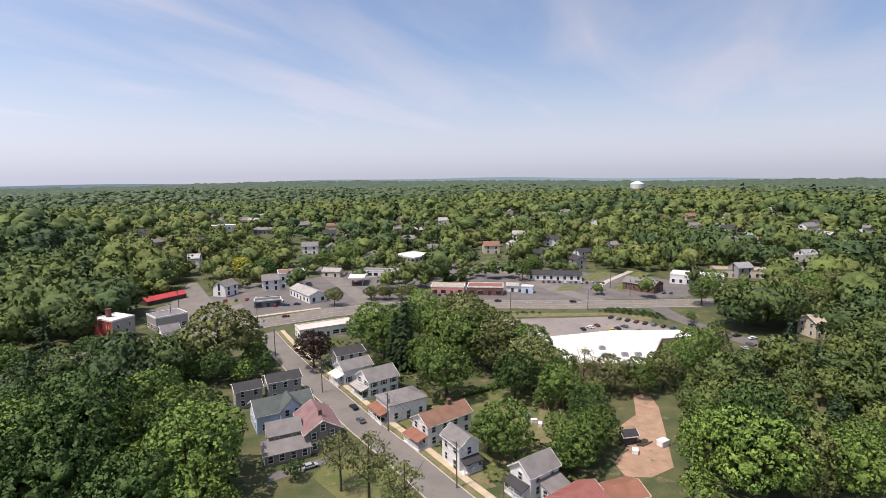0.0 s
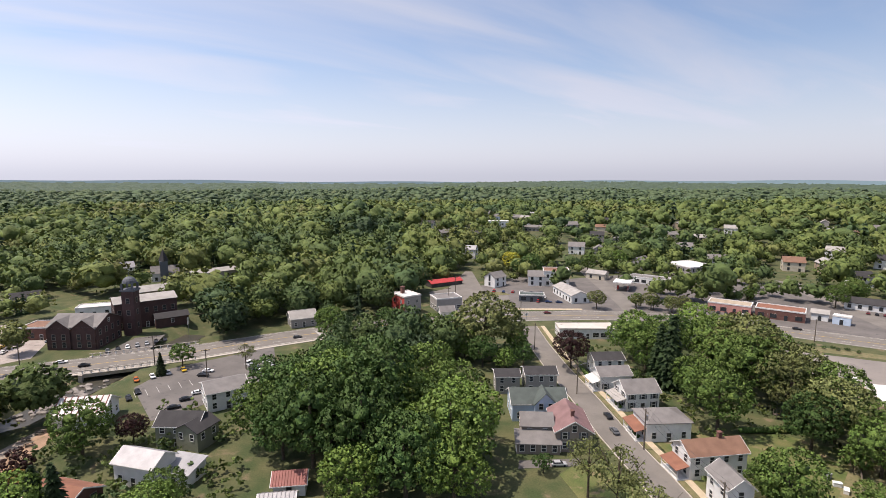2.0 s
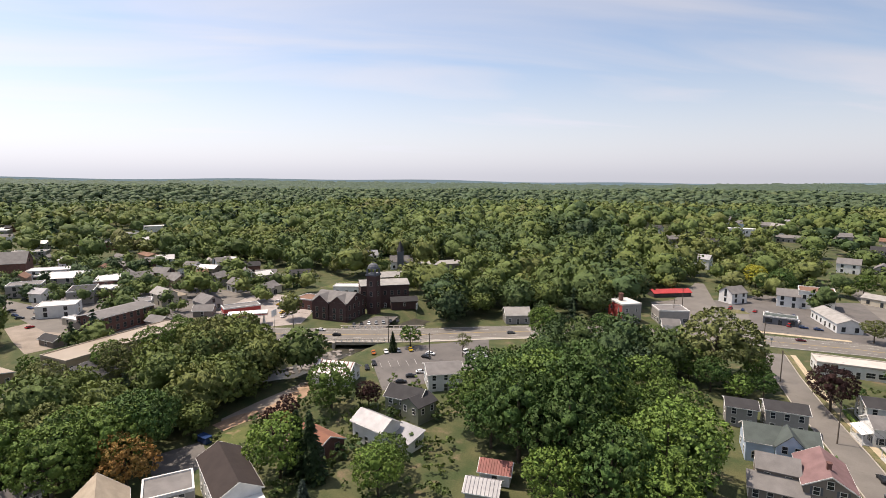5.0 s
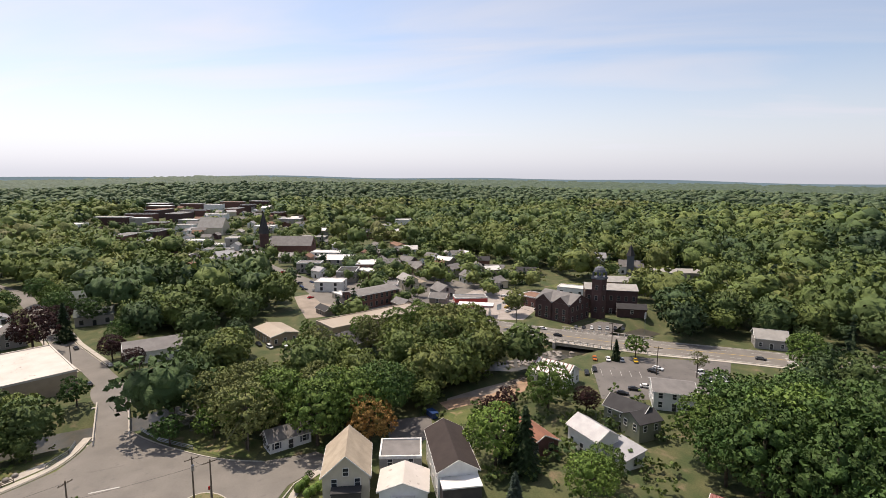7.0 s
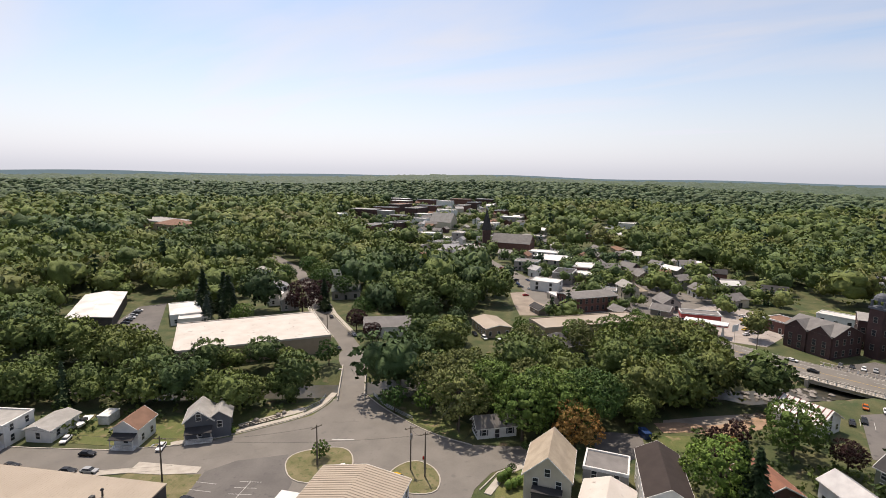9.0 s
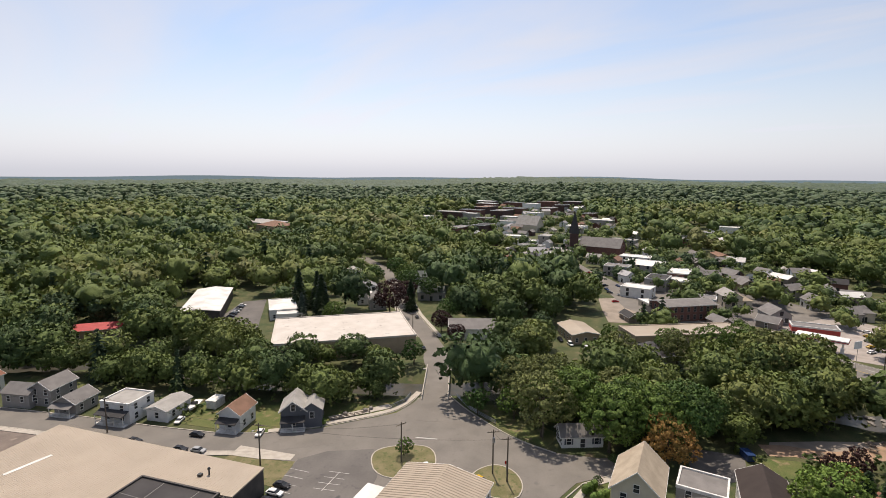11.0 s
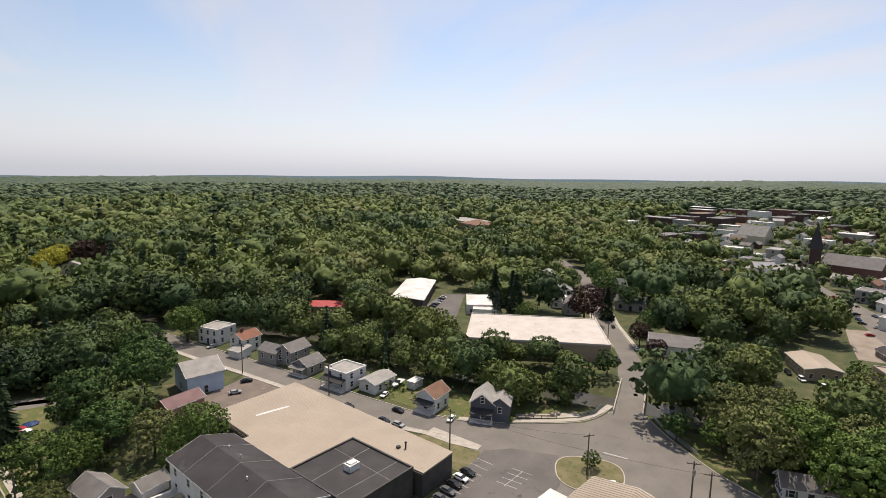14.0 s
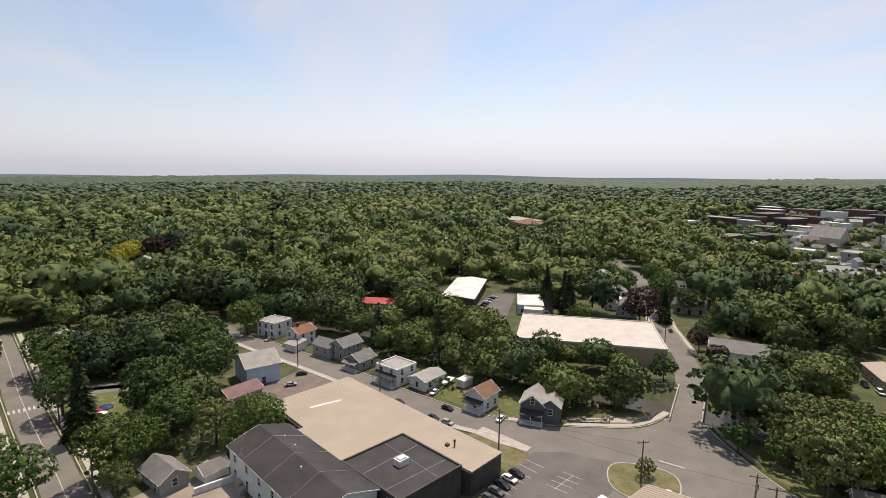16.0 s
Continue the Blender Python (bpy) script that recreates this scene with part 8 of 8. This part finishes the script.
# the last miles of tree tops, as one rough canopy with haze painted into its colour
rr = 1650 * 1.0075 ** np.arange(0, 65)
aa = np.radians(np.arange(38, 285.01, 0.32))
cx, cy = rr[:, None] * np.cos(aa), rr[:, None] * np.sin(aa)
cx = cx + gen.uniform(-3, 3, cx.shape)
cy = cy + gen.uniform(-3, 3, cy.shape)
cz = rolling(cx, cy) + 8 + gen.uniform(-7.0, 7.0, cx.shape) + 3 * np.sin(cx / 37) * np.sin(cy / 41)
nr, na = cx.shape
i, j = np.meshgrid(np.arange(nr - 1), np.arange(na - 1), indexing="ij")
quads = np.stack([i * na + j, (i + 1) * na + j, (i + 1) * na + j + 1, i * na + j + 1], -1).reshape(-1, 4)
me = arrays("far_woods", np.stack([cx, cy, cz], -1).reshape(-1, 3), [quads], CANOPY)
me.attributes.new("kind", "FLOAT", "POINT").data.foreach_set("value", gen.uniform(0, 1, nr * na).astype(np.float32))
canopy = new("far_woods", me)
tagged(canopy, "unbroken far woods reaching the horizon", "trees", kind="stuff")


# ---------------------------------------------------------------- small things in the yards
def hedge(line, width, tall, colour, label, seed=1):
    """A clipped hedge along a bent line, of leaf clumps over a dense heart."""
    gen = np.random.default_rng(seed)
    V, F, n = [], [], 0
    for (ax, ay), (bx, by) in zip(line, line[1:]):
        length = math.hypot(bx - ax, by - ay)
        m = max(int(length / (width * 0.5)), 2)
        u = np.linspace(0, 1, m)
        c = np.stack([ax + (bx - ax) * u, ay + (by - ay) * u, np.full(m, tall * 0.5)], 1)
        for p in c:
            V.append(ICO0[0] * np.array([width * 0.5, width * 0.5, tall * 0.5]) * gen.uniform(0.9, 1.05, (12, 1)) + p)
            F.append(ICO0[1] + n)
            n += 12
        q, f, _ = leaf_cards(gen, c + np.array([0, 0, tall * 0.1]), np.full(m, width * 0.55), 26, 0.2)
        q[:, 2] = np.clip(q[:, 2], 0.02, tall * 1.05)
        V.append(q)
        F.append(f + n)
        n += len(q)
    tri, quad = [f for f in F if f.shape[1] == 3], [f for f in F if f.shape[1] == 4]
    ob = new("hedge", arrays("hedge", np.concatenate(V), tri + quad, LEAF[colour]))
    return tagged(ob, label, "hedge")


hedge([(5.5, 135.6), (13.3, 140.2), (20, 144.4)], 1.6, 1.7, "dark", "dark green clipped hedge between yards", 2)
hedge([(-95.2, -6.4), (-97.4, -4.9)], 1.7, 2.4, "green", "green clipped hedge block beside the kerb", 3)
hedge([(-93.2, -4.6), (-95.0, -2.6)], 1.7, 2.4, "green", "green clipped hedge block before the house", 4)
hedge([(-33, 151), (-37, 157), (-39, 161)], 1.3, 1.4, "green", "low green hedge along the pavement", 5)
hedge([(-23.5, 138.5), (-22, 135.5)], 1.3, 1.2, "dark", "dark shrubs before the porch", 6)
hedge([(-17, 123.5), (-15.5, 121.2)], 1.2, 1.0, "dark", "low shrubs before the porch", 7)
hedge([(-101, -68), (-104.5, -72)], 1.5, 1.5, "green", "green shrubs beside the slate house", 8)
hedge([(-30.5, 122.6), (-30.4, 124.6)], 1.6, 4.0, "dark", "tall narrow dark evergreen beside the house", 10)


def bare(name, x, y, z, ang, label, category):
    return tagged(empty(name, x, y, z, ang), label, category)


# a boat on its trailer
root = bare("boat", -96.5, -103.4, 0.05, 20, "white motor boat on a trailer beside the house", "boat")
bm = bmesh.new()
rings = []
for x, w, keel in ((-2.6, 1.0, 0.55), (-1.0, 1.1, 0.5), (1.0, 1.0, 0.55), (2.2, 0.6, 0.7), (2.9, 0.05, 1.0)):
    rings.append([bm.verts.new(p) for p in ((x, -w, 1.35), (x, -w * 0.75, 0.8), (x, 0, keel), (x, w * 0.75, 0.8), (x, w, 1.35))])
for a, b in zip(rings, rings[1:]):
    for k in range(4):
        bm.faces.new((a[k], a[k + 1], b[k + 1], b[k]))
    bm.faces.new((a[4], a[0], b[0], b[4]))
bm.faces.new(rings[0])
bmesh.ops.recalc_face_normals(bm, faces=bm.faces)
part("hull", bm, PAINTS["white"], root)
bm = bmesh.new()
box(bm, -0.2, 0.5, -0.75, 0.75, 1.35, 1.95, Matrix.Rotation(radians(0), 4, "Y"))
part("windscreen", bm, GLASS, root)
bm = bmesh.new()
box(bm, -2.4, 3.4, -0.06, 0.06, 0.4, 0.5)
box(bm, -1.4, -1.2, -1.0, 1.0, 0.3, 0.42)
frame_part = part("trailer_frame", bm, STEEL, root)
for s in (-1, 1):
    bm = bmesh.new()
    rod(bm, (-1.3, s * 0.95, 0.32), (-1.3, s * 1.15, 0.32), 0.32, 0.32, 12)
    part("wheel", bm, TYRE, frame_part)


def picnic_table(x, y, ang):
    root = tagged(empty("picnic_table", x, y, 0.03, ang), "weathered wooden picnic table on bare earth", "table", "picnic tables")
    bm = bmesh.new()
    box(bm, -0.9, 0.9, -0.38, 0.38, 0.70, 0.75)
    part("tabletop", bm, POLE, root)
    for s in (-1, 1):
        bm = bmesh.new()
        box(bm, -0.9, 0.9, s * 0.7 - 0.13, s * 0.7 + 0.13, 0.42, 0.46)
        part("bench", bm, POLE, root)
        bm = bmesh.new()
        box(bm, s * 0.6 - 0.04, s * 0.6 + 0.04, -0.7, 0.7, 0.36, 0.42)
        rod(bm, (s * 0.6, -0.6, 0), (s * 0.6, -0.25, 0.7), 0.05, 0.05, 4)
        rod(bm, (s * 0.6, 0.6, 0), (s * 0.6, 0.25, 0.7), 0.05, 0.05, 4)
        part("trestle", bm, POLE, root)


for x, y, a in ((-137.4, 52.2, 20), (-134.4, 51.6, 60), (-130.6, 47.3, 10), (-133.2, 48.5, 80), (-127.4, 40.6, 30), (-138.6, 55.4, 40)):
    picnic_table(x, y, a)


def log_pile(x, y, ang, n, label):
    root = tagged(empty("log_pile", x, y, 0.03, ang), label, "logs")
    rl = random.Random(n)
    for k in range(n):
        bm = bmesh.new()
        o = rl.uniform(-0.5, 0.5)
        rod(bm, (-1.8 + o, k * 0.34 - n * 0.17, 0.17), (1.8 + o, k * 0.34 - n * 0.17 + rl.uniform(-0.3, 0.3), 0.17), 0.17, 0.14, 8)
        part("log", bm, BARK, root)


log_pile(44.5, 110, 30, 6, "pile of brown logs on bare earth")
log_pile(-141, 62, 10, 4, "pale driftwood logs beside the creek")


def play_set(x, y, ang):
    root = tagged(empty("play_set", x, y, 0.03, ang), "yellow plastic slide with a small tower", "slide")
    bm = bmesh.new()
    for s in (-0.5, 0.5):
        for q in (-0.5, 0.5):
            rod(bm, (s, q, 0), (s, q, 2.4), 0.06, 0.06, 6)
    box(bm, -0.6, 0.6, -0.6, 0.6, 1.1, 1.2)
    part("tower", bm, POLE, root)
    bm = bmesh.new()
    for k in range(8):
        u = k / 7
        box(bm, 0.6 + u * 2.2, 0.95 + u * 2.2, -0.3, 0.3, 1.1 - u * 1.0, 1.2 - u * 1.0)
    part("chute", bm, PAINTS["yellow"], root, "yellow slide chute")


play_set(13.4, 148.6, 40)


def clutter_box(x, y, z, ang, l, w, h, mat, name, label, category):
    """A lidded box-shaped yard thing with a chamfered body."""
    root = tagged(empty(name, x, y, z, ang), label, category)
    bm = bmesh.new()
    box(bm, -l / 2, l / 2, -w / 2, w / 2, 0, h * 0.85)
    bmesh.ops.bevel(bm, geom=bm.edges[:], offset=min(l, w, h) * 0.08, segments=1, affect="EDGES")
    part("body", bm, mat, root)
    bm = bmesh.new()
    box(bm, -l / 2 - 0.05, l / 2 + 0.05, -w / 2 - 0.05, w / 2 + 0.05, h * 0.86, h)
    bmesh.ops.bevel(bm, geom=bm.edges[:], offset=0.04, segments=1, affect="EDGES")
    part("lid", bm, mat, root)


clutter_box(-121.2, 24.9, 0.04, 20, 3.2, 1.7, 1.6, PAINTS["blue"], "dumpster", "dark blue steel dumpster on asphalt", "dumpster")
clutter_box(48.4, 108.8, 0.04, 30, 2.4, 1.6, 1.4, PAINTS["white"], "covered_stack", "white tarpaulin-covered stack on bare earth", "stack")
clutter_box(41.2, 105.8, 0.04, 70, 1.6, 1.2, 0.9, PAINTS["white"], "barbecue", "pale covered barbecue in the yard", "barbecue")
clutter_box(21.8, 120.3, 0.04, 10, 1.5, 0.8, 0.9, PAINTS["white"], "yard_bench", "white garden bench box in the yard", "bench")
clutter_box(20.6, 122.9, 0.04, 50, 1.2, 1.0, 1.1, PAINTS["silver"], "garden_box", "grey garden storage box", "box")
clutter_box(23.0, 118.6, 0.04, 80, 1.7, 0.9, 0.8, WHITE_TRIM, "garden_table", "white garden table box", "table")
clutter_box(-99.6, -99.6, 0.06, 8, 4.2, 2.8, 2.3, WHITE_TRIM, "garden_shed", "small white metal garden shed", "shed")
clutter_box(-33.8, -93.6, 0.04, 20, 1.9, 1.5, 1.3, ROOF["tan"], "pallet_box", "tan wooden crate beside the apartments", "crate")
clutter_box(-33.2, -91.4, 0.04, 15, 1.7, 1.4, 1.0, ROOF["pale"], "pallet_box", "pale wooden crate beside the apartments", "crate")
clutter_box(-26.8, -136.0, 0.05, 60, 2.4, 1.8, 1.0, PAINTS["white"], "covered_stack", "white covered stack on the lawn", "stack")
for x, y in ((-111.2, -62.3), (-112.6, -61.4), (-107.6, -66)):
    bm = bmesh.new()
    bmesh.ops.create_icosphere(bm, subdivisions=2, radius=0.6)
    for v in bm.verts:
        v.co = v.co * (1 + 0.15 * noise.noise(v.co * 3 + Vector((x, y, 0))))
        v.co.z = v.co.z * 0.8
    shrub = part("dark_boulder", bm, ROCK)
    shrub.location = (x, y, 0.4)
    tagged(shrub, "dark rounded boulder beside the pavement", "boulder", "kerb boulders")


def garden_umbrella(x, y, mat, label, r=1.7):
    root = tagged(empty("garden_umbrella", x, y, 0.05), label, "umbrella", "garden umbrellas")
    bm = bmesh.new()
    rod(bm, (0, 0, 0), (0, 0, 2.5), 0.035, 0.03, 8)
    part("pole", bm, STEEL, root)
    bm = bmesh.new()
    rod(bm, (0, 0, 0), (0, 0, 0.1), 0.3, 0.26, 12)
    part("foot", bm, CONCRETE, root)
    bm = bmesh.new()
    top = bm.verts.new((0, 0, 2.55))
    rim = [bm.verts.new((r * math.cos(k * math.pi / 4), r * math.sin(k * math.pi / 4), 2.0)) for k in range(8)]
    hem = [bm.verts.new((v.co.x, v.co.y, 1.82)) for v in rim]
    for k in range(8):
        bm.faces.new((top, rim[k - 1], rim[k]))
        bm.faces.new((rim[k - 1], hem[k - 1], hem[k], rim[k]))
    part("canopy", bm, mat, root)


garden_umbrella(-18.2, -143.2, PAINTS["red"], "bright red garden umbrella on the lawn")
garden_umbrella(-20.6, -144.2, PAINTS["blue"], "dark blue garden umbrella on the lawn")
garden_umbrella(-19.2, -141.0, PAINTS["white"], "white garden umbrella on the lawn", 1.2)


def branch_pile(x, y, n, label):
    """Cut branches thrown on a heap."""
    root = tagged(empty("branch_pile", x, y, 0.05), label, "branches")
    rb = random.Random(n)
    for k in range(n):
        bm = bmesh.new()
        a, l, h = rb.uniform(0, math.pi), rb.uniform(1.2, 2.6), rb.uniform(0.1, 1.1)
        u, v = rb.uniform(-2.6, 2.6), rb.uniform(-1.6, 1.6)
        rod(bm, (u - math.cos(a) * l, v - math.sin(a) * l, h + rb.uniform(-0.1, 0.4)), (u + math.cos(a) * l, v + math.sin(a) * l, h), 0.09, 0.04, 6)
        part("branch", bm, ROCK, root)


branch_pile(-129.5, -33.5, 34, "heap of pale cut branches beside the creek")
branch_pile(-127.0, -29.5, 26, "heap of pale cut branches beside the verge")


def shrub(x, y, size, label, k=0):
    """A clipped round shrub: a small leafy crown down to the ground."""
    ob = new("shrub", MESHES["small", k, "dark"])
    ob.matrix_basis = pose(x, y, -0.06, 0, 0, (x * 37 + y * 53) % 360) @ Matrix.Diagonal((size, size, size * 0.7, 1))
    return tagged(ob, label, "shrub", "clipped shrubs")


for row in range(4):
    for k in range(11 - row):
        u = (k + row * 0.7) / 11
        shrub(68.5 + u * 25 + row * 0.7, 222.4 - u * 5.5 - u * u * 10 + row * 1.9, 0.26 + 0.04 * ((k * 7 + row) % 3), "dark clipped shrub in rows on the bank", k % 2)
for k in range(9):
    shrub(22 + k * 2.3 + (k % 3) * 0.6, 220.0 + (k % 2) * 1.6, 0.26, "dark clipped shrub on the dry bank", k % 2)


def fence(line, tall, mat, label, gap=1.8):
    """A board fence: posts and three rails a bay, each rail one part."""
    root = tagged(empty("fence", *line[0]), label, "fence")
    for (ax, ay), (bx, by) in zip(line, line[1:]):
        length = math.hypot(bx - ax, by - ay)
        n = max(int(length / gap), 1)
        o = Vector(line[0])
        for k in range(n + 1):
            bm = bmesh.new()
            x, y = ax + (bx - ax) * k / n - o.x, ay + (by - ay) * k / n - o.y
            box(bm, x - 0.06, x + 0.06, y - 0.06, y + 0.06, 0, tall)
            part("post", bm, mat, root)
        for h in (0.25, 0.6, 0.95):
            bm = bmesh.new()
            rod(bm, (ax - o.x, ay - o.y, tall * h), (bx - o.x, by - o.y, tall * h), 0.09, 0.09, 4)
            part("rail", bm, mat, root)


tagged(strip("white_wall", [(-26.3, -96.6), (-33.9, -96.2)], 0.5, 1.3, WHITE_TRIM, "", "", 1.3, False), "low white garden wall beside the apartments", "wall")
fence([(-103.5, -67.5), (-110.5, -60.6)], 1.0, POLE, "low grey rail fence behind the pavement")
fence([(-124, -55.4), (-119.8, -55.0), (-114.6, -57)], 1.1, STEEL, "grey guard rail curving to the bridge", 2.4)
fence([(-128, -43.4), (-121.8, -37.6), (-116.6, -29.6)], 1.0, STEEL, "low guard rail beside the junction", 2.4)
fence([(24, 107), (25.5, 118), (27, 130)], 1.2, POLE, "weathered rail fence between yards")


def sign(x, y, ang, tall, w, h, mat, label):
    root = tagged(empty("road_sign", x, y, 0, ang), label, "sign")
    bm = bmesh.new()
    rod(bm, (0, 0, 0), (0, 0, tall), 0.06, 0.06, 8)
    part("post", bm, STEEL, root)
    bm = bmesh.new()
    box(bm, -0.05, 0.05, -w / 2, w / 2, tall - h, tall)
    board = part("panel", bm, mat, root)
    bm = bmesh.new()
    for k in range(2):
        box(bm, -0.08, -0.055, -w * 0.36, w * 0.36, tall - h * (0.38 + 0.36 * k), tall - h * (0.24 + 0.36 * k))
    part("lettering_bar", bm, DARK_METAL, board)


sign(-192.5, 66.5, 40, 9.5, 3.4, 2.4, PAINTS["white"], "tall white fuel station sign on a post")
sign(-172.5, 118.5, 40, 8.5, 2.2, 2.6, PAINTS["white"], "white sign board on a tall post")
sign(-72.5, 204.5, 120, 3.0, 0.9, 0.9, PAINTS["white"], "white road sign at the junction")
sign(-97.4, -22.2, 30, 2.4, 0.7, 0.7, PAINTS["red"], "small red road sign on the grassy corner")


# ---------------------------------------------------------------- from the plan's units to metres
for ob in scene.objects:
    if ob.parent is None and ob not in (cam, sun):
        full_size = ob.name.split(".")[0] == "car"
        m = ob.matrix_basis.copy()
        ob.matrix_basis = Matrix.Translation(m.translation * (UNIT - 1)) @ m if full_size else Matrix.Scale(UNIT, 4) @ m
